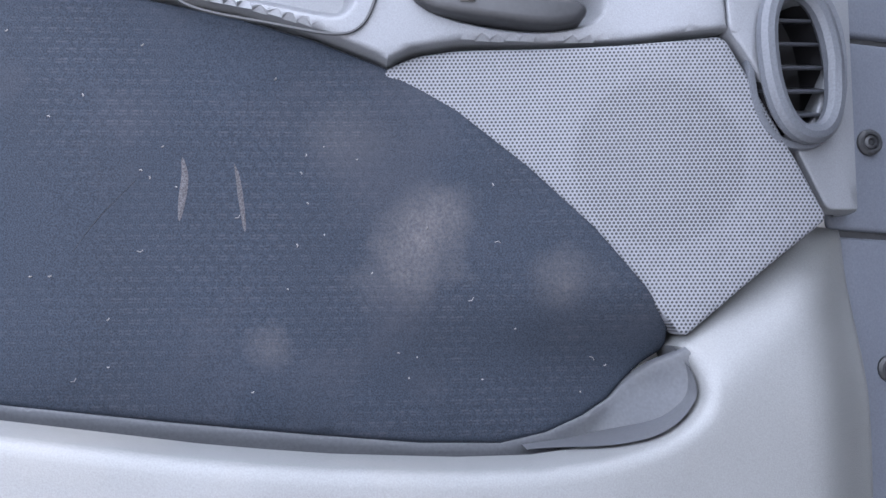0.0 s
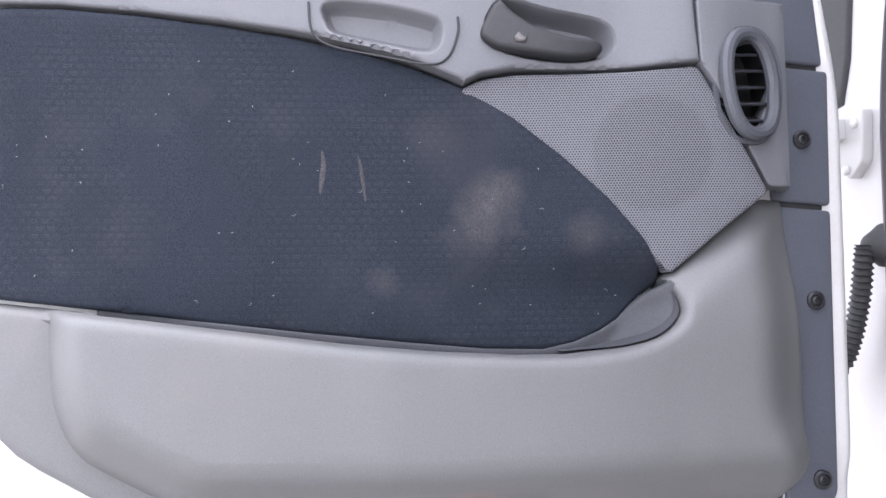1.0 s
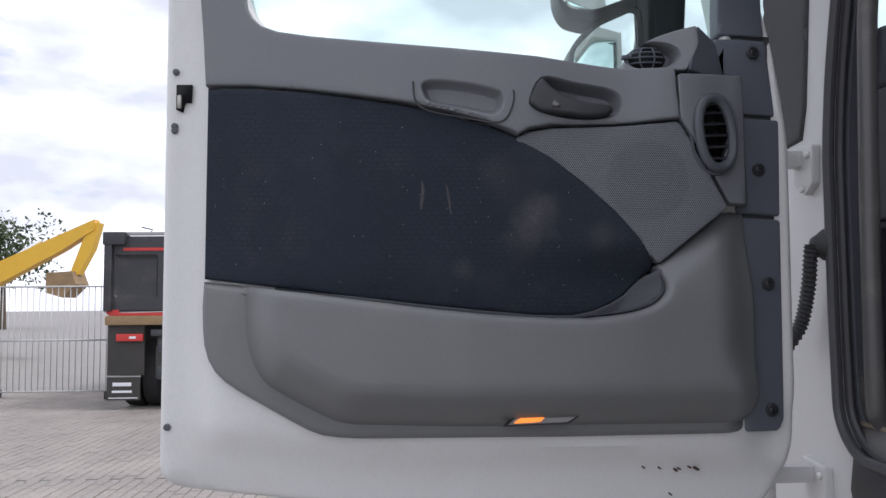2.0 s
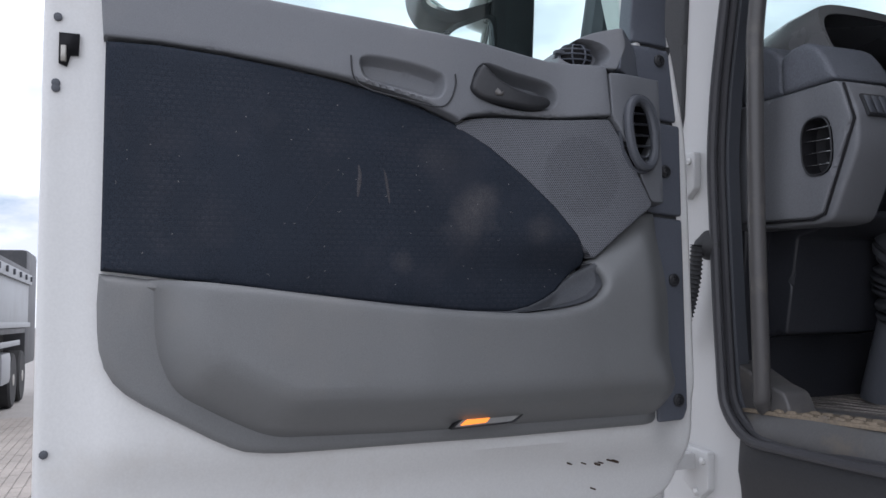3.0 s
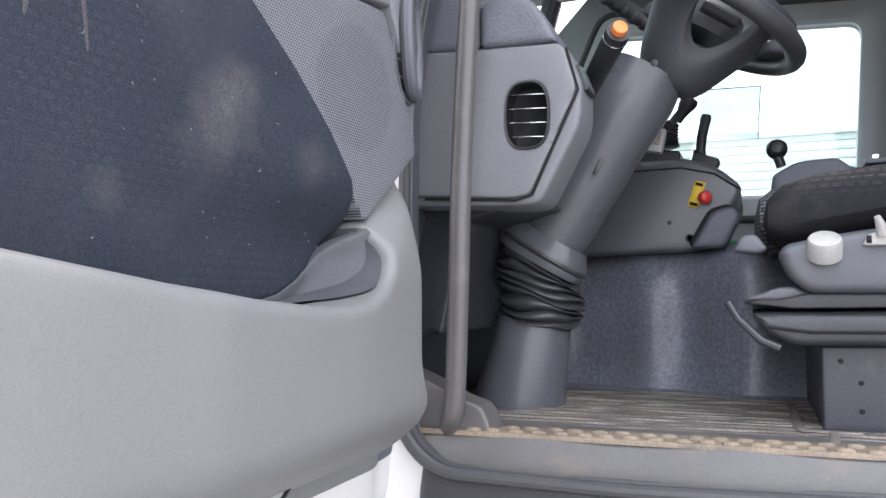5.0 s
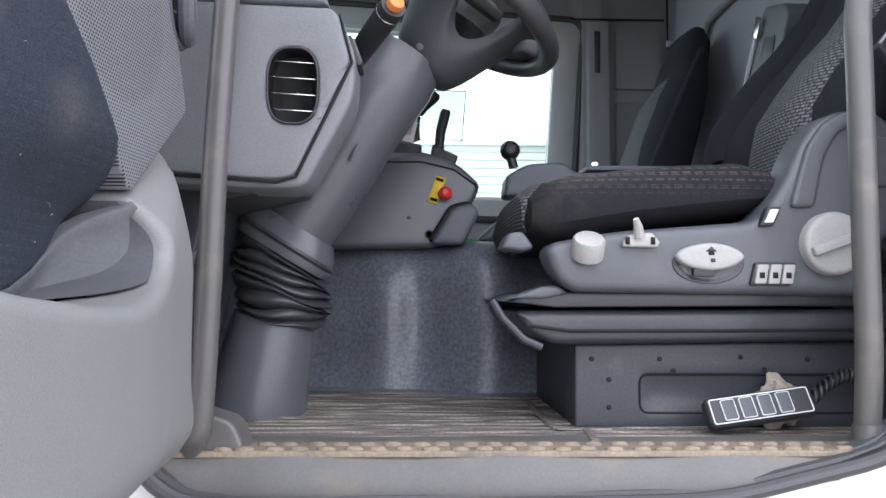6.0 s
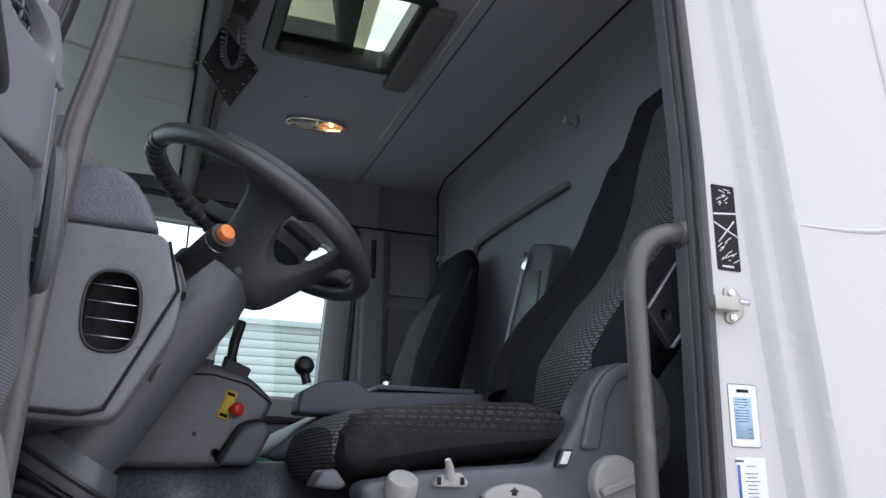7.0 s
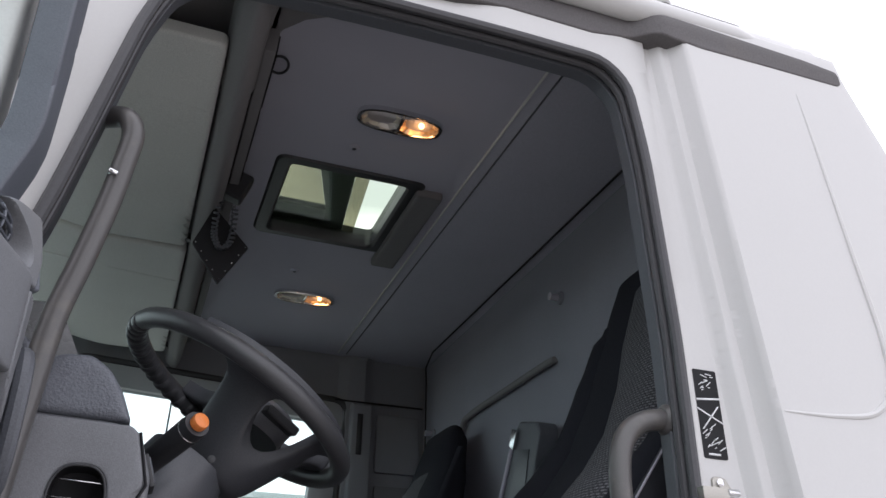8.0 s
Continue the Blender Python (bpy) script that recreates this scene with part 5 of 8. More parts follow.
part("lens", slab(lamp_pts, DOOR_VIEW, lamp_h - 0.004, lamp_h + 0.004, 0.001), KNOB_WHITE, clip_lamp)
AMBER = emitter("amber_glow", (1.0, 0.28, 0.04), 0.9)
part("lit_half", slab(rounded([(-0.530, 1.509), (-0.513, 1.521), (-0.478, 1.5215), (-0.488, 1.511)], 0.003), DOOR_VIEW, lamp_h, lamp_h + 0.0055, 0.0005), AMBER, clip_lamp, "lit amber half of the lens")
part("latch_pocket", slab([(-1.066, 2.012), (-1.056, 2.008), (-1.052, 2.024), (-1.042, 2.024), (-1.041, 2.053), (-1.066, 2.053)], DOOR_VIEW, -0.075, -0.066, 0), INK_AND_VOID, door, "dark latch cut-out")
part("latch_claw", block((0.006, 0.007, 0.022), Matrix.Translation((-0.064, -1.060, 2.024)), 0.001, 1), STEEL, door, "bare steel latch claw")
for yy, zz in ((-1.068, 2.075), (-1.069, 1.985), (-1.069, 1.978), (-1.074, 1.50)):
    part("plug", turned([(0.0055, -0.004), (0.0055, 0.002), (0.003, 0.003)], Matrix.Translation((-0.070, yy, zz)) @ Matrix.Rotation(radians(90), 4, "Y"), 10), DARK, door)
random.seed(4)
for k in range(7):
    yy, zz = -0.36 + 0.24 * random.random() ** 0.6 + random.uniform(-0.01, 0.01), 1.418 + random.uniform(-0.004, 0.006) + 0.05 * (yy + 0.36)
    r = random.choice((0.0010, 0.0014, 0.0018, 0.003, 0.0042))
    part("rust_chip", slab([(yy + r * random.uniform(0.6, 1.5) * math.cos(a), zz + r * random.uniform(0.5, 1.2) * math.sin(a)) for a in [2 * math.pi * j / 7 for j in range(7)]], DOOR_VIEW, -0.075, -0.0605, 0), RUST, door, "small rust chip on white paint")


def fabric_height(u, v):
    return -0.034 + 0.006 * math.sin((u + 1.0) * 3.3) + 0.047 * smooth_step(np.array([(u + 0.60) / 0.36]))[0] * smooth_step(np.array([(v - 1.72) / 0.07]))[0]


LINT = material("pale_lint", (0.17, 0.165, 0.165), rough=0.95, vary=0.3, scale=60, grain=0.5, bump=0.1)
SCUFF = material("pale_scuff", (0.062, 0.06, 0.066), rough=0.95, vary=0.4, scale=120, grain=0.8, grain_scale=900, bump=0.2)
for line, r in (([(-0.668, 1.893), (-0.665, 1.875), (-0.667, 1.855), (-0.669, 1.838)], 0.0034), ([(-0.632, 1.893), (-0.627, 1.878), (-0.624, 1.860), (-0.621, 1.838), (-0.620, 1.828)], 0.0024), ([(-0.700, 1.872), (-0.728, 1.842), (-0.745, 1.818)], 0.0008)):
    pts = curve_through([(y, z) for y, z in line], 5, False)
    n = len(pts)
    part("scuff_mark", tube([(fabric_height(y, z) - 0.0003 * 1, y, z) for y, z in pts], [max(0.0006, r * math.sin(math.pi * (i + 0.4) / (n + 0.2))) for i in range(n)], 8, squash=0.25), SCUFF, door, "pale scuff mark on the fabric")
random.seed(11)
lint = []
for k in range(60):
    y, z = random.uniform(-1.0, -0.33), random.uniform(1.70, 2.02)
    if not inside(np.array([[y, z]]), np.array(FABRIC_OUT))[0] or edge_distance(np.array([[y, z]]), np.array(FABRIC_OUT))[0] < 0.012:
        continue
    a, ln = random.uniform(0, 3.14), random.choice((0.0007, 0.0008, 0.001, 0.0012, 0.0014, 0.0026))
    p = [(fabric_height(y, z) + 0.0006, y + math.cos(a + 0.5 * s) * ln * s, z + math.sin(a + 0.5 * s) * ln * s) for s in (-1, 0, 1)]
    lint.append(tube(p, 0.0003 if ln > 0.002 else 0.0005, 4))
part("lint", joined(*lint), LINT, door, "pale lint specks on the fabric")["kind"] = "stuff"
part("handle_mark", slab([(-0.462, 2.005), (-0.458, 2.010), (-0.452, 2.004), (-0.448, 2.007), (-0.450, 1.999), (-0.461, 2.000)], DOOR_VIEW, 0.0, 0.0108, 0), RAIL, door, "worn pale mark on the handle")

# ---- hinges and cable boot ----
def hinge(z, label):
    h = part("hinge", relief(rounded([(-0.222, z - 0.020), (-0.178, z - 0.048), (-0.150, z - 0.028), (-0.145, z + 0.042), (-0.226, z + 0.050)], 0.006), 0.012, SIDE_VIEW, -0.030, 0.012, 0.003), WHITE, door, label)
    part("arm", block((0.035, 0.09, 0.030), Matrix.Translation((-0.200, -0.008, z + 0.022)), 0.006), WHITE, h)
    part("pin", turned([(0.010, -0.045), (0.012, -0.04), (0.012, 0.04), (0.010, 0.045)], Matrix.Translation((-0.20, -0.045, z)), 14), WHITE, h)
    for bx, bz in ((-0.160, z + 0.025), (-0.182, z - 0.035)):
        part("bolt", turned([(0.007, -0.002), (0.007, 0.003), (0.004, 0.005)], Matrix.Translation((bx, 0.029, bz)) @ Matrix.Rotation(radians(90), 4, "X"), 6), WHITE_WORN, h)
    return h


hinge(1.93, "white painted upper door hinge")
hinge(1.362, "white painted lower door hinge")
boot = thing("cable_boot", (-0.17, 0.03, 1.79), "black ribbed rubber cable boot beside the door hinge", "cable boot")
part("grommet", turned([(0.028, 0.0), (0.028, 0.006), (0.020, 0.016), (0.012, 0.028), (0.004, 0.031)], Matrix.Translation((-0.126, 0.042, 1.790)) @ Matrix.Rotation(radians(90), 4, "X"), 20), RUBBER, boot)
cv = curve_through([(-0.128, 0.014, 1.790), (-0.131, 0.012, 1.762), (-0.139, 0.013, 1.730), (-0.150, 0.013, 1.698), (-0.160, 0.011, 1.668), (-0.172, 0.006, 1.640), (-0.190, -0.010, 1.606)], 12, False)
part("ribbed_hose", tube(cv, [0.0115 + 0.0020 * math.cos(i * 2.1) for i in range(len(cv))], 14), RUBBER, boot)

# ---- rear pillar: striker and labels ----
st = thing("door_striker", (0.925, 0.04, 2.01), "worn steel door striker on the white pillar", "striker")
part("plate", relief(rounded([(0.921, 2.040), (0.937, 2.038), (0.951, 2.018), (0.945, 1.995), (0.926, 1.982), (0.913, 1.985), (0.914, 2.036)], 0.005), 0.006, SIDE_VIEW, -0.041, 0.01, 0.002), STEEL, st)
part("loop", block((0.046, 0.022, 0.021), Matrix.Translation((0.899, 0.027, 2.008)), 0.004), STEEL, st)
part("pin", tube([(0.918, 0.020, 2.012), (0.944, 0.028, 2.014)], 0.006, 12), CHROME, st)
for zz in (2.030, 1.992):
    part("bolt", turned([(0.006, -0.002), (0.006, 0.002), (0.003, 0.003)], Matrix.Translation((0.926, 0.040, zz)) @ Matrix.Rotation(radians(90), 4, "X"), 12), CHROME, st)


def sticker(x0, z0, x1, z1, mat, label, bars, frame_mat=None):
    """A label on the pillar, with printed bars (x, z, width, height, material) in fractions of it."""
    y = 0.0440
    s = thing("sticker", (x0, y, z0), label, "sticker", "labels on the pillar")
    w, h = x1 - x0, z1 - z0
    if frame_mat:
        part("border", slab(rounded([(x0 - 0.0012, z0 - 0.0012), (x1 + 0.0012, z0 - 0.0012), (x1 + 0.0012, z1 + 0.0012), (x0 - 0.0012, z1 + 0.0012)], 0.004), SIDE_VIEW, -y - 0.004, -y + 0.0002, 0), frame_mat, s)
    part("sheet", slab(rounded([(x0, z0), (x1, z0), (x1, z1), (x0, z1)], 0.003), SIDE_VIEW, -y - 0.004, -y + 0.0006, 0), mat, s)
    groups = {}
    for bx, bz, bw, bh, bmat, *turn in bars:
        m = SIDE_VIEW @ Matrix.Translation((x0 + bx * w, z0 + bz * h, -y + 0.0009)) @ Matrix.Rotation(turn[0] if turn else 0, 4, "Z")
        groups.setdefault(bmat, []).append(block((bw * w, bh * h, 0.0005), m, 0))
    for bmat, bms in groups.items():
        part("print", joined(*bms), bmat, s)
    return s


random.seed(7)
pict = [(0.5, 0.66, 1.0, 0.022, PAPER, 0.10), (0.5, 0.45, 1.15, 0.016, PAPER, 0.85), (0.5, 0.47, 1.15, 0.016, PAPER, -0.45), (0.45, 0.045, 0.5, 0.022, PAPER)]
pict += [(random.uniform(0.15, 0.85), random.uniform(0.10, 0.38), random.uniform(0.08, 0.35), 0.010, PAPER, random.uniform(0.3, 1.0)) for _ in range(16)]
pict += [(random.uniform(0.2, 0.9), random.uniform(0.74, 0.95), random.uniform(0.08, 0.3), 0.010, PAPER, random.uniform(-0.5, 0.8)) for _ in range(12)]
sticker(0.908, 2.066, 0.951, 2.205, INK_AND_VOID, "black and white pictogram label on the white pillar", pict)
lines = [(0.5, 0.90, 0.42, 0.05, INK_AND_VOID)] + [(0.42, 0.76 - 0.045 * k, random.uniform(0.25, 0.55), 0.014, STRIP) for k in range(9)] + [(0.66, 0.28 - 0.07 * k, 0.12, 0.012, STRIP) for k in range(3)]
sticker(0.9075, 1.805, 0.9575, 1.893, PAPER, "white and pale blue service label with a dark border", [(0.46, 0.46, 0.62, 0.68, PALE_BLUE)] + [(a, b, c, d, e) for a, b, c, d, e in lines], STRIP)
lines = [(0.5, 0.86, 0.30, 0.02, LINER)] + [(0.5, 0.74 - 0.062 * k, random.uniform(0.3, 0.6), 0.012, STRIP) for k in range(9)] + [(0.12, 0.94, 0.28, 0.035, STRIP), (0.82, 0.05, 0.28, 0.035, STRIP), (0.35, 0.05, 0.10, 0.04, STRIP)]
sticker(0.9105, 1.704, 0.9625, 1.790, PAPER, "white service label with a blue side band", [(0.07, 0.52, 0.09, 0.72, BLUE)] + lines)
sticker(0.914, 1.609, 0.960, 1.697, INK_AND_VOID, "black label with vertical white print", [(0.10, 0.55, 0.07, 0.85, PAPER), (0.38, 0.48, 0.16, 0.92, PAPER), (0.62, 0.50, 0.05, 0.70, LINER), (0.82, 0.55, 0.10, 0.85, LINER)])

# ---- belt bracket behind the seat ----
brk = thing("belt_bracket", (0.89, 0.14, 1.97), "dark steel belt bracket with a round hole", "bracket")
part("plate", relief(rounded([(0.851, 2.020), (0.921, 2.112), (0.955, 2.10), (0.955, 1.99), (0.893, 1.960)], 0.004), 0.012, SIDE_VIEW, -0.150, 0.012, 0.003, [oval(0.009, 0.010, 0.886, 2.014, 16)], back=True), SEAT_DARK, brk)
part("edge", tube([(0.852, 0.149, 2.022), (0.921, 0.149, 2.114)], 0.0022, 6), LINER, brk)
part("edge", tube([(0.893, 0.149, 1.962), (0.930, 0.149, 2.005)], 0.003, 6), LINER, brk)

# ---- dash fittings ----
air_vent(dash, (0.063, 0.1205, 1.944), 0.0322, 0.0492, (0, -1, 0), 0, BLACK, 0, 2.8, "dark oval dash air vent with bright slats", 0.0015)
dash_vent = [o for o in dash.children if o.name.startswith("air_vent")][0]
for k in range(4):
    z = 1.944 + 0.0315 - 0.021 * k
    part("bright_slat", block((0.061, 0.004, 0.0014), Matrix.Translation((0.063, 0.122, z)) @ Matrix.Rotation(radians(3), 4, "Y"), 0.0004, 1), CHROME, dash_vent)
part("panel_seam", tube([(-0.10, 0.1235, 1.8285), (0.043, 0.1235, 1.8195), (0.068, 0.1235, 1.8265), (0.1385, 0.1235, 1.977), (0.1215, 0.1235, 2.040)], 0.0022, 6), INK_AND_VOID, dash)
panel_m = Matrix.Translation((0.1395, 0.172, 2.000)) @ Matrix.Rotation(radians(70), 4, "Y")
part("switch_panel", block((0.042, 0.055, 0.006), panel_m, 0.002), BLACK, dash, "black switch panel")
for k in range(3):
    part("switch", block((0.034, 0.014, 0.004), panel_m @ Matrix.Translation((0, -0.017 + 0.017 * k, 0.003)), 0.001, 1), DARK, dash)
HOOD = curve_through([(0.195, 2.02), (0.200, 2.12), (0.206, 2.185), (0.228, 2.228), (0.270, 2.247), (0.36, 2.248), (0.50, 2.238), (0.65, 2.235), (0.75, 2.232), (0.80, 2.212), (0.825, 2.16), (0.83, 2.02)], 3, False)


def hood_ring(back, drop):
    """A section of the arched hood, its mouth leaning back, moved forward and down."""
    out = [(0.064 - 0.51 * (z - 2.075) - back, y, z - drop * max(0.0, (z - 2.05) / 0.2)) for y, z in HOOD]
    cy, cz = 0.51, 2.02
    return out + [(x, cy + (y - cy) * 0.955, cz + (z - cz) * 0.93) for x, y, z in reversed(out)]


part("instrument_hood", loft([hood_ring(0.0, 0.0), hood_ring(0.012, -0.003), hood_ring(0.08, 0.0), hood_ring(0.18, 0.02), hood_ring(0.36, 0.08)]), HOOD_SKIN, dash, "grained grey instrument hood behind the wheel")
part("instrument_panel", relief(rounded([(-0.55, 2.0), (-0.02, 1.99), (0.095, 2.045), (0.02, 2.062), (-0.11, 2.10), (-0.155, 2.19), (-0.40, 2.17)], 0.01), 0.60, SIDE_VIEW, -0.215, 0.03, 0.008, back=True), STRIP, dash, "dark grey instrument panel")
part("panel_edge", tube([(0.02, 0.33, 2.066), (-0.10, 0.33, 2.103), (-0.105, 0.66, 2.103)], 0.002, 6), RAIL, dash)
for cy, r in ((0.36, 0.05), (0.50, 0.05), (0.62, 0.035)):
    part("gauge", turned([(r, -0.004), (r, 0.004), (r * 0.94, 0.005), (r * 0.92, 0.001), (0.002, 0.001)], Matrix.Translation((-0.131, cy, 2.146)) @ Matrix.Rotation(radians(64), 4, "Y"), 28), STRIP, dash)
part("under_panel", relief(rounded([(-0.30, 1.60), (-0.10, 1.62), (-0.06, 1.80), (0.06, 1.826), (0.06, 1.838), (-0.30, 1.86)], 0.006), 0.25, SIDE_VIEW, -0.19, 0.03, 0.006, back=True), SEAT_DARK, dash, "dark lower dash panel")
part("knee_panel", relief(rounded([(-0.62, 1.48), (-0.20, 1.48), (-0.12, 1.84), (-0.62, 1.86)], 0.01), 0.6, SIDE_VIEW, -0.13, 0.05, 0.01, back=True), SEAT_DARK, dash, "dark foot well side panel")
stalk = thing("indicator_stalk", (0.15, 0.33, 2.02), "black steering column stalk with an orange end button", "stalk")
sp = [(0.088, 0.37, 1.998), (0.118, 0.305, 2.021), (0.148, 0.25, 2.042), (0.183, 0.187, 2.066), (0.190, 0.172, 2.071)]
part("lever", tube(sp, [0.0165, 0.0165, 0.0175, 0.019, 0.018], 18), BLACK, stalk)
sd = (Vector(sp[-1]) - Vector(sp[1])).normalized().to_track_quat("Z", "Y").to_matrix().to_4x4()
part("ring", turned([(0.0188, -0.001), (0.0196, 0.0), (0.0188, 0.0015)], Matrix.Translation(Vector(sp[3])) @ sd, 20), CHROME, stalk)
part("button", turned([(0.0115, 0.0), (0.012, 0.008), (0.011, 0.011), (0.005, 0.0125)], Matrix.Translation(Vector(sp[-1])) @ sd, 20), ORANGE, stalk, "orange end button")
part("cowl", tube([(0.085, 0.42, 1.875), (0.12, 0.42, 1.94), (0.150, 0.42, 1.99), (0.178, 0.422, 2.038), (0.20, 0.425, 2.075)], [0.064, 0.067, 0.071, 0.075, 0.070], 26), COLUMN, column, "grey column cowl")
part("collar", loft([[(x + c[0], 0.42 + c[1], z + c[0] * s) for c in oval(rx, ry, 0, 0, 28, 2.6)] for x, z, rx, ry, s in ((0.004, 1.742, 0.070, 0.068, -0.60), (0.008, 1.752, 0.074, 0.071, -0.62), (0.016, 1.772, 0.072, 0.069, -0.62), (0.026, 1.790, 0.062, 0.060, -0.60))]), COLUMN, column, "grey clamp collar above the bellows")
part("trim_clip", block((0.006, 0.004, 0.03), Matrix.Translation((0.125, 0.352, 1.90)) @ Matrix.Rotation(radians(28), 4, "Y"), 0.001, 1), RAIL, column)
part("collar_rib", loft([[(x + c[0], 0.42 + c[1], z + c[0] * -0.62) for c in oval(rx, rx * 0.97, 0, 0, 28, 2.6)] for x, z, rx in ((0.009, 1.756, 0.0745), (0.011, 1.760, 0.0775), (0.013, 1.764, 0.0745))]), BELLOWS, column)

# ---- rail feet ----
part("foot", relief(rounded([(-0.12, 1.487), (-0.115, 1.575), (-0.080, 1.560), (-0.03, 1.535), (0.006, 1.524, 0.012), (0.022, 1.487)], 0.006), 0.05, SIDE_VIEW, -0.072, 0.012, 0.006, back=True), RAIL, rail_a, "worn grey moulded rail foot")
part("socket", turned([(0.026, 0.0), (0.026, 0.004), (0.021, 0.008), (0.019, 0.03)], Matrix.Translation((0.792, 0.095, 1.488)), 18), RAIL, rail_b)
part("top_flange", turned([(0.024, -0.006), (0.024, 0.0), (0.018, 0.006)], Matrix.Translation((0.872, 0.081, 2.129)) @ Matrix.Rotation(radians(-90), 4, "Y"), 18), RAIL, rail_b)
part("top_flange", turned([(0.024, -0.006), (0.024, 0.0), (0.018, 0.006)], Matrix.Translation((-0.030, 0.110, 2.470)) @ Matrix.Rotation(radians(90), 4, "Y"), 18), RAIL, rail_a)
part("clip", block((0.012, 0.012, 0.006), Matrix.Translation((0.028, 0.040, 2.352)) @ Matrix.Rotation(radians(20), 4, "Y"), 0.001, 1), CHROME, rail_a)

# ---- seat controls ----
SV = SIDE_VIEW
part("air_knob", turned([(0.020, 0.0), (0.0225, 0.002), (0.0225, 0.026), (0.020, 0.030), (0.004, 0.031)], Matrix.Translation((0.458, 0.192, 1.730)) @ Matrix.Rotation(radians(35), 4, "X"), 24), KNOB_WHITE, seat, "round ivory knob")
tg = part("toggle", relief(rounded([(0.503, 1.744), (0.512, 1.760), (0.545, 1.764), (0.557, 1.750), (0.553, 1.743)], 0.005), 0.012, SV, -0.178, 0.008, 0.003), KNOB_WHITE, seat, "ivory toggle switch")
part("tip", tube([(0.527, 0.178, 1.758), (0.524, 0.172, 1.772), (0.520, 0.168, 1.781)], [0.008, 0.006, 0.004], 10), KNOB_WHITE, tg)
for x in (0.511, 0.546):
    part("symbol", block((0.006, 0.001, 0.010), Matrix.Translation((x, 0.1772, 1.752)), 0), INK_AND_VOID, tg)
dish = part("lever_dish", relief(oval(0.050, 0.028, 0.626, 1.722, 32), 0.01, SV, lambda u, v: -0.187 - 0.008 * np.clip(1 - ((u - 0.626) / 0.05) ** 2 - ((v - 1.722) / 0.028) ** 2, 0, 1), 0.008, 0.002), SEAT_DARK, seat, "dark oval dish")
lv = part("height_lever", relief(oval(0.047, 0.019, 0.626, 1.731, 32, 1.8), 0.012, SV, -0.176, 0.008, 0.005), KNOB_WHITE, seat, "oval ivory height lever with arrows")
part("arrow", joined(slab([(0.622, 1.733), (0.630, 1.733), (0.630, 1.738), (0.634, 1.738), (0.626, 1.745), (0.618, 1.738), (0.622, 1.738)], SV, -0.1765, -0.1757, 0), block((0.006, 0.001, 0.005), Matrix.Translation((0.628, 0.1756, 1.726)), 0)), STEEL_DARK, lv)
part("lever_foot", block((0.03, 0.012, 0.012), Matrix.Translation((0.618, 0.186, 1.710)), 0.002), BLACK, seat)
bz = part("switch_bezel", relief(rounded([(0.682, 1.692), (0.690, 1.724), (0.748, 1.724), (0.740, 1.692)], 0.004), 0.008, SV, -0.184, 0.01, 0.002), BLACK, seat, "black switch bezel")
for k in range(3):
    x = 0.694 + k * 0.0185
    sw = part("rocker", relief(rounded([(x - 0.007, 1.694), (x - 0.002, 1.721), (x + 0.014, 1.721), (x + 0.009, 1.694)], 0.003), 0.008, SV, -0.179, 0.006, 0.002), KNOB_WHITE, bz, "ivory rocker switch")
    part("symbol", block((0.007, 0.001, 0.008), Matrix.Translation((x + 0.003, 0.1785, 1.706)), 0), INK_AND_VOID, bz)
bt = part("square_button", relief(rounded([(0.696, 1.774), (0.708, 1.801), (0.727, 1.801), (0.715, 1.774)], 0.003), 0.012, SV, -0.180, 0.006, 0.002), BLACK, seat)
part("cap", relief(rounded([(0.701, 1.778), (0.710, 1.797), (0.722, 1.797), (0.713, 1.778)], 0.002), 0.008, SV, -0.176, 0.006, 0.002), PAPER, bt)
kb = part("recline_knob", relief(oval(0.043, 0.044, 0.797, 1.750, 40), 0.03, SV, -0.168, 0.010, 0.008), KNOB_WHITE, seat, "large round ivory recline knob")
part("grip_ridge", block((0.076, 0.016, 0.013), Matrix.Translation((0.797, 0.165, 1.750)) @ Matrix.Rotation(-0.34, 4, "Y"), 0.005, 3), KNOB_WHITE, kb)
part("pivot_cover", relief(oval(0.034, 0.036, 0.872, 1.866, 28), 0.01, SV, -0.186, 0.01, 0.004), SEAT_TRIM, seat)
part("pivot_boss", relief(rounded([(0.740, 1.80), (0.765, 1.885), (0.79, 1.92), (0.82, 1.937), (0.85, 1.94), (0.84, 1.92), (0.81, 1.905), (0.79, 1.87), (0.775, 1.80)], 0.01), 0.02, SV, -0.182, 0.012, 0.006), SEAT_TRIM, seat)
part("front_lever", relief(rounded([(0.340, 1.742), (0.352, 1.764), (0.372, 1.766), (0.388, 1.744), (0.375, 1.738)], 0.006), 0.05, SV, -0.208, 0.01, 0.006), SEAT_TRIM, seat, "grey front tilt lever")
part("pan_tip", relief(rounded([(0.350, 1.672), (0.40, 1.690), (0.42, 1.691), (0.44, 1.680), (0.40, 1.672)], 0.004), 0.05, SV, -0.212, 0.012, 0.005), SEAT_TRIM, seat)
part("slide_handle", tube([(0.332, 0.235, 1.668), (0.345, 0.225, 1.645), (0.375, 0.222, 1.615), (0.40, 0.222, 1.604)], 0.006, 10), SEAT_DARK, seat)
part("cushion_front", loft([cushion_ring(x, a, b, y0, y1) for x, a, b, y0, y1 in ((0.372, 1.775, 1.805, 0.31, 0.64), (0.379, 1.755, 1.834, 0.272, 0.660), (0.402, 1.745, 1.853, 0.262, 0.668), (0.435, 1.748, 1.864, 0.266, 0.666))]), SEAT_WEAVE, seat, "woven cushion front")
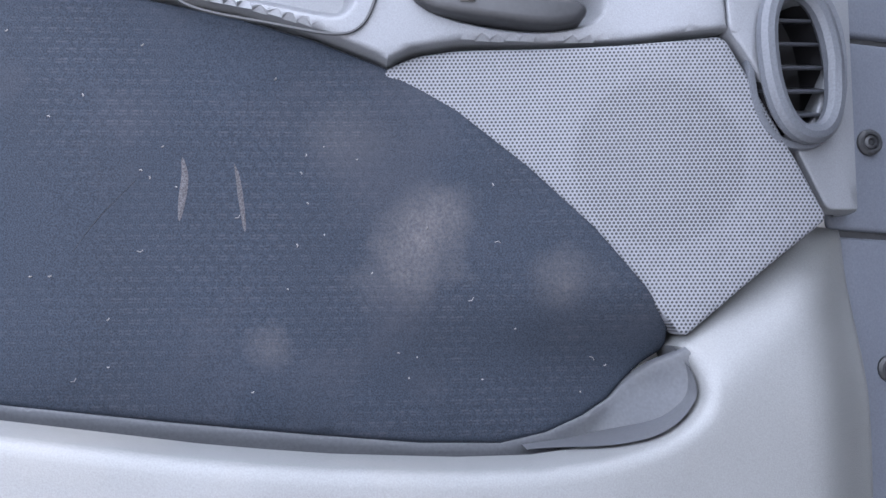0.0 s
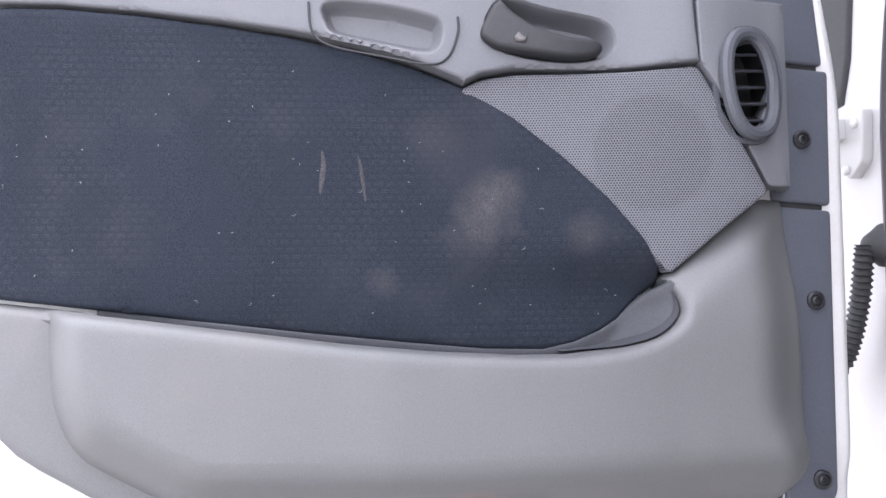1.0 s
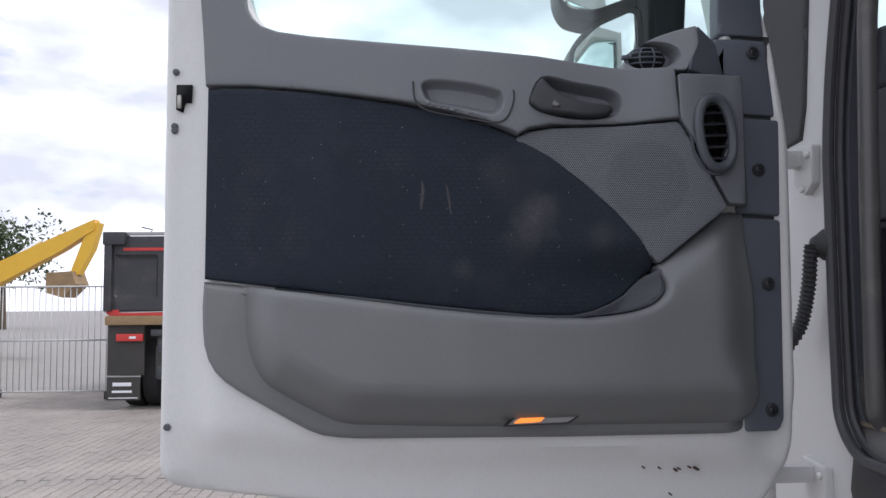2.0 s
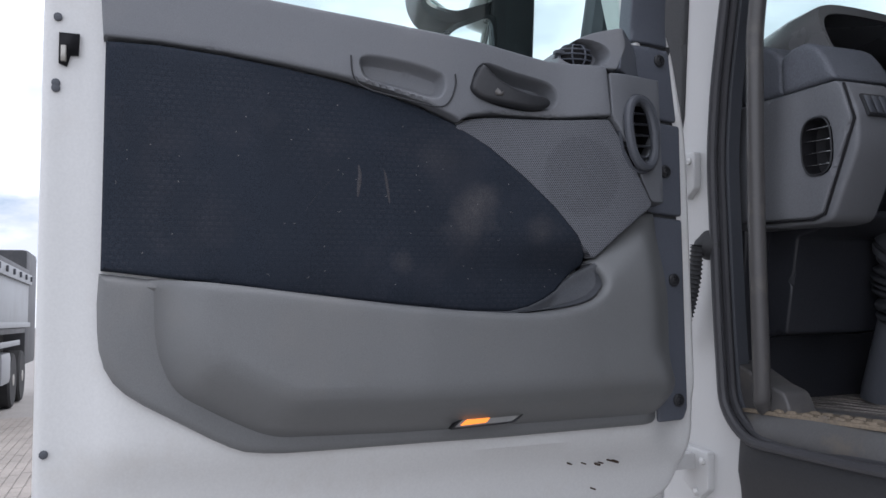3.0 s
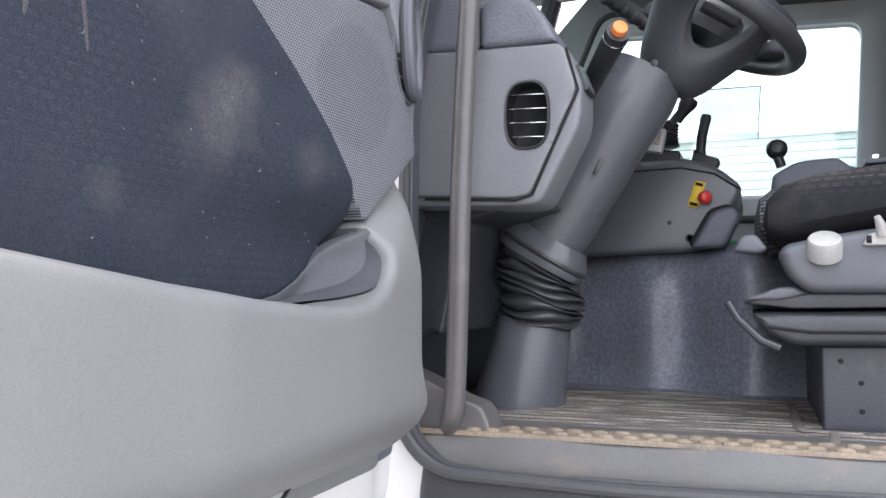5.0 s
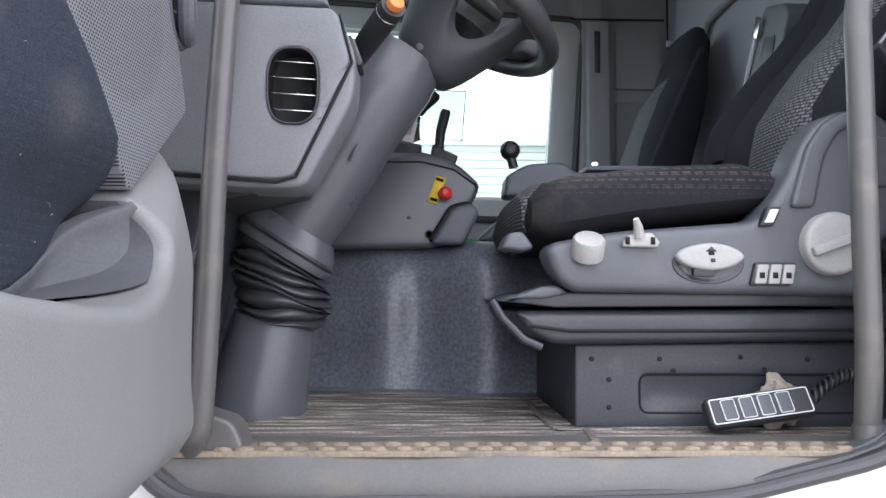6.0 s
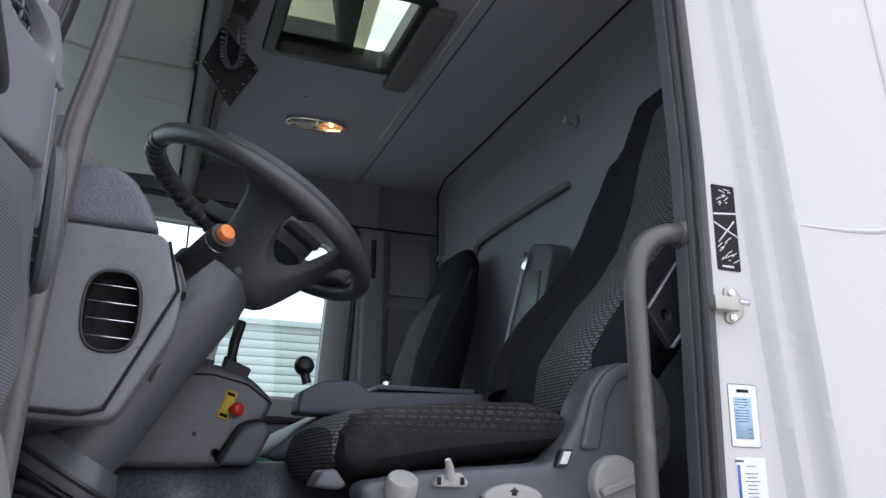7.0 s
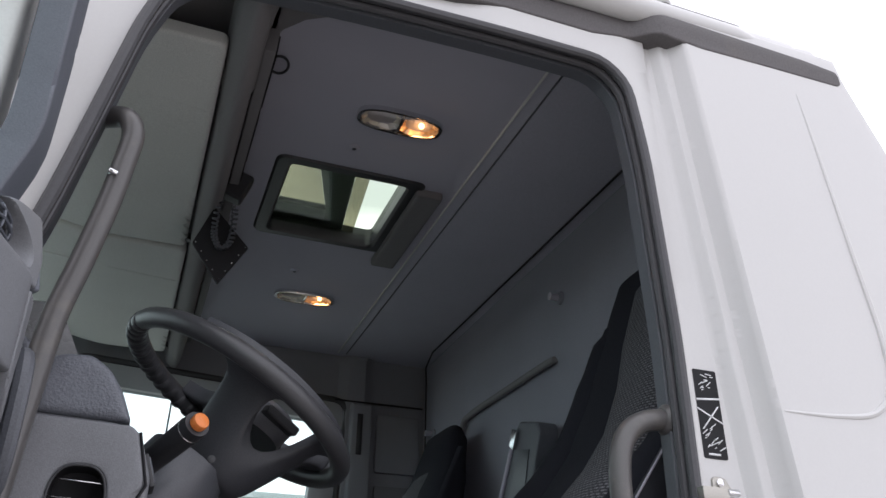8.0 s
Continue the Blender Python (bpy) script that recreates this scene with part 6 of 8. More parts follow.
for x, z in ((0.480, 1.585), (0.505, 1.555), (0.505, 1.515), (0.580, 1.585), (0.700, 1.588), (0.60, 1.568), (0.735, 1.57), (0.80, 1.585)):
    part("bolt_hole", turned([(0.0038, -0.002), (0.0038, 0.0012), (0.0015, 0.0015)], Matrix.Translation((x, 0.2645, z)) @ Matrix.Rotation(radians(90), 4, "X"), 10), INK_AND_VOID, seat)
part("recess_edge", tube([(x, 0.2665, z) for x, z in rect(0.34, 0.056, 0.014, 0.72, 1.535)], 0.0025, 6, True), INK_AND_VOID, seat)
remote = thing("wired_remote", (0.70, 0.21, 1.49), "black wired remote control with a row of outlined buttons", "remote control")
RM = Matrix.Translation((0.700, 0.205, 1.522)) @ Matrix.Rotation(radians(-8), 4, "Y") @ Matrix.Rotation(radians(62), 4, "X")
part("body", block((0.150, 0.042, 0.022), RM, 0.008, 3), BLACK, remote)
part("outline", frame_of([tuple(p) for p in rect(0.140, 0.036, 0.004)], [tuple(p) for p in rect(0.137, 0.033, 0.003)], RM, 0.010, 0.0118, 0.0003), PAPER, remote)
for k in range(4):
    bx = part("button", block((0.018, 0.028, 0.003), RM @ Matrix.Translation((-0.045 + 0.026 * k, 0, 0.0115)), 0.002), DARK, remote)
    part("outline", frame_of(rect(0.0195, 0.0295, 0.003, -0.045 + 0.026 * k), rect(0.0175, 0.0275, 0.002, -0.045 + 0.026 * k), RM, 0.010, 0.0136, 0.0003), PAPER, bx)
coil = [(0.775 + 0.10 * k / 110, 0.212 + 0.035 * k / 110 + 0.009 * math.sin(k * 0.62), 1.530 + 0.034 * math.sin(math.pi * k / 150) + 0.009 * math.cos(k * 0.62)) for k in range(111)]
part("coiled_cord", tube(coil, 0.0026, 6), BLACK, remote)
CLOTH = material("dusty_beige_cloth", (0.34, 0.30, 0.25), rough=0.95, vary=0.2, scale=40, grain=0.4, grain_scale=500, bump=0.4, spec=0.1)
rag = thing("crumpled_rag", (0.742, 0.240, 1.487), "crumpled dusty beige rag between the remote and the seat base", "rag")
bm = bmesh.new()
bmesh.ops.create_icosphere(bm, subdivisions=4, radius=1.0)
for v in bm.verts:
    c = v.co
    k = 1 + 0.16 * math.sin(5.1 * c.x + 3.0 * c.z) + 0.13 * math.sin(7.3 * c.y - 4.0 * c.x + 1.0) + 0.08 * math.sin(13.0 * c.z + 9.0 * c.x)
    v.co = Vector((0.742 + 0.029 * c.x * k, 0.240 + 0.015 * c.y * k, max(1.4875, 1.526 + 0.036 * c.z * k)))
part("cloth", bm, CLOTH, rag)
reel = thing("belt_reel", (0.945, 0.225, 1.487), "dark grey seat belt reel cover beside the rear pillar", "belt reel")
part("cover", relief(rounded([(0.918, 1.487), (0.985, 1.487), (0.985, 1.700), (0.914, 1.700)], 0.006), 0.07, SIDE_VIEW, -0.20, 0.02, 0.006, back=True), STRIP, reel)
part("lip", block((0.076, 0.078, 0.010), Matrix.Translation((0.949, 0.235, 1.700)), 0.003), SEAT_TRIM, reel)


# ---- overhead: header, sun visors, console ----
header = setting(part("header", relief([(-0.62, -2.14), (0.235, -2.14), (0.235, -0.07), (-0.62, -0.07)], 0.02, UNDER_VIEW, -2.90, 0.05, 0.006, back=True), BEAM), "grey roof header above the windscreen", "ceiling")
beam = setting(part("header_beam", relief(rounded([(0.150, 2.80, 0.015), (0.185, 2.775, 0.02), (0.205, 2.80, 0.015), (0.215, 2.90), (0.14, 2.90)], 0.01), 1.98, SIDE_VIEW, -0.10, 0.03, 0.01, back=True), BEAM), "grey moulded beam across the cab roof", "trim")
shelf = setting(part("shelf_gap", relief(rounded([(0.212, 2.84), (0.235, 2.84), (0.24, 2.93), (0.212, 2.93)], 0.004), 1.5, SIDE_VIEW, -0.30, 0.05, 0.004, back=True), BEAM), "grey lip of the overhead shelf with dark plates for its pockets", "shelf")
# Flat dark plates on the lip paint the shade of the pockets.
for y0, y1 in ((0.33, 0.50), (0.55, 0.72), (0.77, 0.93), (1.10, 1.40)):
    part("pocket", block((0.004, y1 - y0, 0.062), Matrix.Translation((0.2395, (y0 + y1) / 2, 2.882)) @ Matrix.Rotation(radians(3), 4, "Y"), 0.0015, 1), INK_AND_VOID, shelf, "dark plate painting the shade of a pocket opening")


setting(part("roof_moulding", relief([(0.232, -0.47), (0.221, -0.407), (0.226, -0.352), (0.245, -0.302), (0.281, -0.259), (0.327, -0.232), (0.42, -0.206), (0.60, -0.190), (0.86, -0.185), (0.86, -0.075), (0.15, -0.075), (0.15, -0.47)], 0.035, UNDER_VIEW, lambda u, w: -2.900 + 0.012 * smooth_step((w + 0.17) / 0.06), 0.02, 0.010), BEAM), "brown grey moulded surround of the headliner", "ceiling")
cant = setting(part("cant_rail", tube(curve_through([(0.178, 0.40, 2.825), (0.180, 0.26, 2.845), (0.196, 0.165, 2.872), (0.245, 0.122, 2.890), (0.36, 0.110, 2.897), (0.60, 0.108, 2.900), (0.84, 0.108, 2.900)], 5, False), 0.034, 12), BEAM), "grey cant rail trim above the door opening", "trim")


def sun_visor(y0, y1, label):
    v = thing("sun_visor", (0.0, (y0 + y1) / 2, 2.80), label, "sun visor", "visors above the windscreen")
    part("panel", relief(rounded([(-0.32, -y1), (0.140, -y1), (0.145, -y0), (-0.22, -y0)], 0.02), 0.022, UNDER_VIEW, lambda u, w: -2.800 - 0.05 * smooth_step((-0.05 - u) / 0.3) + 0.003 * np.sin(w * 9), 0.04, 0.008, back=True), VISOR, v)
    part("hinge_rod", tube([(-0.30, y0 + 0.02, 2.86), (-0.30, y1 - 0.02, 2.86)], 0.008, 8), BLACK, v)
    part("fold", tube([(-0.25, y0 + 0.20, 2.822), (-0.05, y0 + 0.185, 2.799), (0.135, y0 + 0.21, 2.799)], 0.0025, 6), VISOR, v)
    part("clip", block((0.03, 0.02, 0.02), Matrix.Translation((0.145, y1 - 0.03, 2.815)), 0.004), BLACK, v)
    return v


sun_visor(0.27, 1.115, "grey green folded sun visor above the steering wheel")
sun_visor(1.135, 1.98, "grey green folded sun visor above the passenger side")

# ---- roof hatch ----
hatch = thing("roof_hatch", (0.505, 0.975, 2.93), "tinted glass roof hatch in a dark frame", "roof hatch")
ho = [(p[0], -p[1]) for p in rect(0.40, 0.42, 0.03, 0.515, 0.975)]
hi = [(p[0], -p[1]) for p in rect(0.312, 0.360, 0.02, 0.512, 0.978)]
part("frame", frame_of(ho, hi, UNDER_VIEW, -2.985, -2.924, 0.006), BLACK, hatch, "black hatch frame")
part("side_rail", block((0.075, 0.45, 0.030), Matrix.Translation((0.732, 1.02, 2.922)), 0.013, 4), BEAM, hatch, "grey blind cassette")
hp = part("glass", slab(rect(0.335, 0.380, 0.02, 0.512, 0.978), TOP_VIEW, 2.958, 2.961, 0), HATCH_GLASS, hatch, "green tinted hatch glass")
hp.visible_shadow = False
bl = part("blind", slab([(0.345, 0.79), (0.422, 0.79), (0.503, 1.055), (0.345, 1.055)], TOP_VIEW, 2.964, 2.966, 0), BLIND_GLASS, hatch, "olive tinted blind")
bl.visible_shadow = False
fl = part("blind", slab([(0.530, 0.79), (0.571, 0.79), (0.611, 1.165), (0.577, 1.165)], TOP_VIEW, 2.964, 2.966, 0), BLIND_GLASS, hatch, "olive tinted blind edge")
fl.visible_shadow = False
# Dark slabs paint the glass's dark reflection and its dark far end.
part("dark_reflection", slab([(0.422, 0.79), (0.530, 0.79), (0.577, 1.165), (0.520, 1.165), (0.503, 1.055)], TOP_VIEW, 2.968, 2.974, 0), DARK, hatch)
part("dark_glass_end", slab([(0.345, 1.055), (0.503, 1.055), (0.540, 1.165), (0.345, 1.165)], TOP_VIEW, 2.976, 2.982, 0), DARK, hatch)

# ---- ceiling lamps ----
def ceiling_lamp(y, label):
    lp = thing("ceiling_lamp", (0.56, y, 2.93), label, "ceiling lamp", "lamps in the headliner")
    o = [(p[0], -p[1]) for p in oval(0.104, 0.042, 0.56, y, 36, 2.8)]
    i = [(p[0], -p[1]) for p in oval(0.094, 0.033, 0.56, y, 36, 2.8)]
    part("bezel", frame_of(o, i, UNDER_VIEW, -2.935, -2.918, 0.004), CHROME, lp)
    for cx, half, mat in ((0.515, 0.044, PALE_LIT_REFLECTOR), (0.608, 0.043, AMBER_LIT_REFLECTOR)):
        bowl = [[(cx + p[0] * k * (1 + 0.05 * math.cos(12 * j * math.pi / 18)), y + p[1] * k * (1 + 0.05 * math.cos(12 * j * math.pi / 18)), z) for j, p in enumerate(oval(half, 0.031, 0, 0, 36, 2.6))] for k, z in ((1.06, 2.919), (0.92, 2.926), (0.62, 2.934), (0.25, 2.938))]
        part("reflector", loft(bowl, caps=False), mat, lp, "fluted reflector with reflected light painted into its colour")
    part("divider", block((0.008, 0.062, 0.016), Matrix.Translation((0.561, y, 2.924)), 0.002, 2), CHROME, lp)
    part("bulb", turned([(0.002, -0.008), (0.006, -0.005), (0.007, 0.0), (0.005, 0.006), (0.002, 0.010)], Matrix.Translation((0.612, y - 0.004, 2.926)), 14), BULB, lp, "lit warm bulb")
    ln = part("lens", loft([[(p[0], p[1], z) for p in oval(rx, ry, 0.56, y, 36, 2.8)] for rx, ry, z in ((0.097, 0.036, 2.920), (0.090, 0.030, 2.911), (0.05, 0.014, 2.908))], caps=False), LENS, lp, "clear lamp lens")
    ln.visible_shadow = False
    lamp = bpy.data.lights.new("bulb_glow", "POINT")
    lamp.energy = 0.035
    lamp.color = (1.0, 0.5, 0.18)
    lamp.shadow_soft_size = 0.012
    lo = new("bulb_glow", lamp)
    lo.location = (0.612, y, 2.914)
    return lp


ceiling_lamp(0.530, "lit amber ceiling lamp above the driver seat")
ceiling_lamp(1.595, "lit amber ceiling lamp above the passenger seat")
for yy in (0.675, 1.41):
    pl = thing("ceiling_plug", (0.488, yy, 2.93), "small grey round headliner plug", "plug", "plugs in the headliner")
    part("cap", turned([(0.014, -0.006), (0.013, -0.009), (0.006, -0.011)], Matrix.Translation((0.488, yy, 2.936)), 16), LINER, pl)
    part("core", turned([(0.006, -0.003), (0.005, -0.005), (0.002, -0.006)], Matrix.Translation((0.488, yy, 2.929)), 12), DARK, pl)
for yy, zz, xx in ((0.905, 2.735, 1.185), (1.95, 2.60, 1.185)):
    hk = thing("coat_hook", (xx, yy, zz), "round grey plastic hook on the rear wall", "hook", "hooks on the rear wall")
    part("base", turned([(0.020, 0.0), (0.019, 0.006), (0.012, 0.010)], Matrix.Translation((xx - 0.012, yy, zz)) @ Matrix.Rotation(radians(-90), 4, "Y"), 18), REAR, hk)
    part("peg", turned([(0.009, 0.0), (0.010, 0.022), (0.012, 0.028), (0.006, 0.030)], Matrix.Translation((xx - 0.02, yy, zz)) @ Matrix.Rotation(radians(-90), 4, "Y"), 14), LINER, hk)
part("seam", tube([(1.150, 0.12, 2.921), (1.150, 1.92, 2.921), (1.158, 2.02, 2.89), (1.166, 2.035, 2.83), (1.168, 2.035, 2.0)], 0.0035, 6), INK_AND_VOID, rear_panel)
part("seam", tube([(0.805, 2.092, 2.735), (1.0, 2.088, 2.735), (1.17, 2.086, 2.735)], 0.004, 6), INK_AND_VOID, wall_right)
# Tube darker than the wall; its colour stands in for shade along the recess.
part("recess_shade", tube(curve_through([(1.176, 1.72, 2.42), (1.174, 1.66, 2.55), (1.174, 1.58, 2.577), (1.174, 1.25, 2.576), (1.174, 1.00, 2.572), (1.182, 0.975, 2.572)], 5, False), 0.011, 8), BEAM, rear_panel)
part("side_shelf", relief(rounded([(0.985, 2.15), (1.165, 2.15), (1.165, 2.42), (0.985, 2.42)], 0.01), 0.012, SIDE_VIEW, -2.10, 0.04, 0.004, back=True), DASH, wall_right, "grey side pocket panel")
part("side_panel", relief(rounded([(0.985, 2.47), (1.165, 2.47), (1.165, 2.70), (0.985, 2.70)], 0.01), 0.012, SIDE_VIEW, -2.105, 0.04, 0.004, back=True), SIDE_TRIM, wall_right)
belt_post = thing("belt_pillar", (0.90, 2.08, 2.0), "grey plastic belt pillar trim beside the far window", "pillar trim")
part("trim", relief(rounded([(0.865, 1.60), (0.962, 1.60), (0.957, 2.725), (0.868, 2.725)], 0.012), 0.05, SIDE_VIEW, -2.062, 0.03, 0.012, back=True), SIDE_TRIM, belt_post)
part("belt_slot", block((0.022, 0.003, 0.16), Matrix.Translation((0.905, 2.0605, 2.60)), 0.001, 1), BLACK, belt_post)

# ---- hanging clipboard and cord ----
cb = thing("radio_bracket", (0.22, 0.85, 2.58), "black diamond shaped radio bracket with a coiled cord", "radio bracket")
part("plate", slab(rounded([(0.190, 2.79), (0.152, 2.682), (0.224, 2.585), (0.284, 2.693)], 0.004), SIDE_VIEW, -0.856, -0.850, 0.001), INK_AND_VOID, cb, "black diamond plate")
for k in range(9):
    s = k / 8
    for a, b in (((0.160, 2.685), (0.224, 2.598)), ((0.276, 2.693), (0.224, 2.598))):
        part("rivet", turned([(0.0022, 0), (0.0015, 0.001)], Matrix.Translation((a[0] + (b[0] - a[0]) * s, 0.8495, a[1] + (b[1] - a[1]) * s)) @ Matrix.Rotation(radians(90), 4, "X"), 6), CHROME, cb) if k % 2 == 0 else None
arc = curve_through([(0.200, 2.80), (0.196, 2.74), (0.200, 2.700), (0.216, 2.672), (0.236, 2.690), (0.240, 2.74), (0.236, 2.79)], 20, False)
part("coiled_cord", tube([(x + 0.007 * math.cos(i * 1.3), 0.835 + 0.007 * math.sin(i * 1.3), z) for i, (x, z) in enumerate(arc)], 0.0028, 6), DARK, cb)
part("microphone", block((0.055, 0.04, 0.08), Matrix.Translation((0.235, 0.83, 2.845)) @ Matrix.Rotation(radians(20), 4, "Y"), 0.015, 3), BLACK, cb)
for yy, nm, mt in ((0.42, "tie_strap", BLACK), (0.50, "tag", PAPER), (0.62, "handle", RED), (0.70, "clip", BLACK)):
    tg = thing(nm, (0.216, yy, 2.86), "small " + ("black strap" if mt is BLACK else "white tag" if mt is PAPER else "red and black pull handle") + " hanging on the roof shelf", nm.replace("_", " "))
    part("body", block((0.014, 0.05, 0.05) if mt is not PAPER else (0.004, 0.022, 0.05), Matrix.Translation((0.228, yy, 2.885)), 0.004), mt, tg)
    part("fold", block((0.010, 0.03, 0.012), Matrix.Translation((0.226, yy + 0.01, 2.865)), 0.003), BLACK, tg)
ring = thing("pull_ring", (0.262, 0.42, 2.92), "black pull ring on the headliner", "ring")
part("ring", tube([(0.255 + 0.02 * math.cos(a), 0.42 + 0.028 * math.sin(a), 2.914) for a in [2 * math.pi * k / 24 for k in range(24)]], 0.003, 8, True), BLACK, ring)
part("mount", block((0.02, 0.02, 0.014), Matrix.Translation((0.235, 0.42, 2.920)), 0.003), BLACK, ring)

# ---- windscreen ----
SCREEN = Matrix.Translation((-0.62, 1.10, 2.05)) @ Matrix.Rotation(radians(18), 4, "Y")
ws = part("window_front", block((0.006, 2.0, 0.92), SCREEN @ Matrix.Translation((0, 0, 0.44)), 0), GLASS)
ws.visible_shadow = False
setting(ws, "clear curved windscreen", "windscreen")
for yy in (0.07, 2.12):
    setting(part("window_pillar", tube([(-0.66, yy, 1.95), (-0.50, yy, 2.40), (-0.36, yy, 2.88)], 0.04, 10), DARK), "dark windscreen pillar", "pillar")
setting(part("dash_shelf", relief(rounded([(-0.95, 0.10), (-0.15, 0.10), (-0.15, 2.1), (-0.95, 2.1)], 0.05), 0.06, TOP_VIEW, lambda u, v: 2.10 + 0.04 * np.sin(v * 2.2), 0.06, 0.03, back=True), DASH_TOP), "dark dash shelf under the windscreen", "dashboard")

# ---- engine console ----
con = thing("engine_console", (0.25, 0.78, 1.785), "grey console with levers and a red stop button", "console")
part("body", relief(rounded([(-0.274, 1.765), (0.261, 1.771, 0.01), (0.342, 1.870, 0.02), (0.353, 1.901, 0.02), (0.302, 1.948, 0.03), (0.234, 1.968, 0.02), (-0.274, 1.970)], 0.01), 0.44, SIDE_VIEW, -0.700, 0.03, 0.012, back=True), COLUMN, con)
part("seam", tube([(0.0602, 0.6983, 1.9418), (0.2342, 0.6983, 1.9447), (0.2992, 0.6983, 1.9294), (0.3489, 0.6983, 1.8940)], 0.0018, 6), INK_AND_VOID, con)
part("pad_gap", relief(rounded([(x - 0.006, z + 0.006) for x, z in [(0.251, 1.776), (0.294, 1.849), (0.333, 1.859), (0.349, 1.841), (0.318, 1.776)]], 0.012), 0.05, SIDE_VIEW, -0.672, 0.015, 0.006), INK_AND_VOID, con)
part("pad", relief(rounded([(0.251, 1.776), (0.294, 1.849), (0.333, 1.859), (0.349, 1.841), (0.318, 1.776)], 0.012), 0.06, SIDE_VIEW, -0.662, 0.015, 0.010), STRIP, con)
es = part("stop_plate", block((0.021, 0.004, 0.055), Matrix.Translation((0.264, 0.697, 1.888)) @ Matrix.Rotation(radians(18), 4, "Y"), 0.001, 1), YELLOW, con, "yellow stop plate")
part("red_button", turned([(0.008, 0.0), (0.008, 0.012), (0.0125, 0.014), (0.0135, 0.022), (0.010, 0.028), (0.003, 0.030)], Matrix.Translation((0.273, 0.695, 1.879)) @ Matrix.Rotation(radians(90), 4, "X") @ Matrix.Rotation(radians(25), 4, "Y"), 20), RED, con, "round red stop button")
for mx, mz in ((0.270, 1.908), (0.258, 1.868)):
    part("mark", block((0.015, 0.001, 0.006), Matrix.Translation((mx, 0.6945, mz)) @ Matrix.Rotation(radians(18), 4, "Y"), 0), INK_AND_VOID, es)
part("socket", turned([(0.009, 0.0), (0.009, 0.003), (0.006, 0.004), (0.005, 0.0)], Matrix.Translation((0.2495, 0.6974, 1.7984)) @ Matrix.Rotation(radians(90), 4, "X"), 16), BLACK, con)
part("screw_hole", turned([(0.004, 0.0), (0.003, 0.002)], Matrix.Translation((0.2084, 0.6974, 1.8319)) @ Matrix.Rotation(radians(90), 4, "X"), 10), BLACK, con)
lvr = thing("hand_lever", (0.275, 0.765, 1.960), "upright black hand lever on the console", "lever")
part("stick", tube([(0.268, 0.765, 1.965), (0.2735, 0.765, 2.02), (0.283, 0.765, 2.060), (0.2845, 0.765, 2.066)], [0.009, 0.0108, 0.0112, 0.009], 16), BLACK, lvr)
part("collar", tube([(0.2665, 0.765, 1.965), (0.2685, 0.765, 1.990)], [0.016, 0.0125], 16), BLACK, lvr)
part("base", block((0.055, 0.05, 0.026), Matrix.Translation((0.280, 0.765, 1.964)) @ Matrix.Rotation(radians(22), 4, "Y"), 0.008, 3), BLACK, lvr)
gs = thing("gear_lever", (0.1905, 0.72, 1.962), "black gear lever with a pleated gaiter", "lever")
GEAR_FOOT, GEAR_NECK, GEAR_TOP = Vector((0.1905, 0.72, 1.9923)), Vector((0.2215, 0.7200, 2.0513)), Vector((0.2460, 0.7200, 2.0762))
part("stick", tube([GEAR_FOOT, GEAR_NECK, GEAR_TOP], [0.010, 0.0085, 0.011], 12), BLACK, gs)
part("base", block((0.105, 0.085, 0.034), Matrix.Translation((GEAR_FOOT.x - 0.01, 0.745, 1.972)) @ Matrix.Rotation(radians(8), 4, "Y"), 0.010, 3), BLACK, gs)
GAITER = []
for k in range(17):
    f = k / 16
    c = GEAR_FOOT.lerp(GEAR_NECK, f * 0.92)
    r = (0.043 - 0.030 * f ** 0.85) * (1.0 if k % 2 else 0.80)
    GAITER.append([(c.x + a[0], c.y + a[1], c.z - a[0] * 0.45 * f) for a in oval(r, r, 0, 0, 22)])
part("gaiter", loft(GAITER), BELLOWS, gs, "pleated black rubber gaiter")
part("knob", loft([[(GEAR_TOP.x + 0.62 * h + a[0], GEAR_TOP.y + a[1], GEAR_TOP.z + h - 0.45 * a[0]) for a in oval(r, r * 1.15, 0, 0, 20)] for r, h in ((0.008, -0.030), (0.0095, -0.018), (0.0125, -0.008), (0.0165, 0.002), (0.0175, 0.009), (0.015, 0.015), (0.006, 0.018))]), BLACK, gs)
box = thing("switch_box", (0.205, 0.50, 1.965), "small ivory switch box on the steering column", "switch box")
part("case", block((0.036, 0.030, 0.044), Matrix.Translation((0.203, 0.505, 1.968)) @ Matrix.Rotation(radians(12), 4, "Y"), 0.003), KNOB_WHITE, box)
part("face", block((0.012, 0.002, 0.028), Matrix.Translation((0.210, 0.489, 1.971)) @ Matrix.Rotation(radians(12), 4, "Y"), 0.001, 1), FLOORMAT, box)
setting(part("centre_dash", relief(rounded([(-0.60, 1.78), (0.155, 1.78, 0.02), (0.150, 1.96, 0.03), (0.125, 2.165, 0.03), (0.085, 2.195, 0.02), (-0.60, 2.20)], 0.02), 0.32, SIDE_VIEW, -0.85, 0.04, 0.014, back=True), DASH_TOP), "dark centre of the dashboard behind the gear lever", "dashboard")
mid = thing("centre_console", (0.6, 0.85, 1.80), "grey centre console beside the driver seat", "console")
part("body", relief(rounded([(0.35, 1.79), (1.10, 1.79), (1.10, 1.935), (0.56, 1.930, 0.02), (0.42, 1.86)], 0.02), 0.45, SIDE_VIEW, -0.78, 0.03, 0.014, back=True), STRIP, mid)
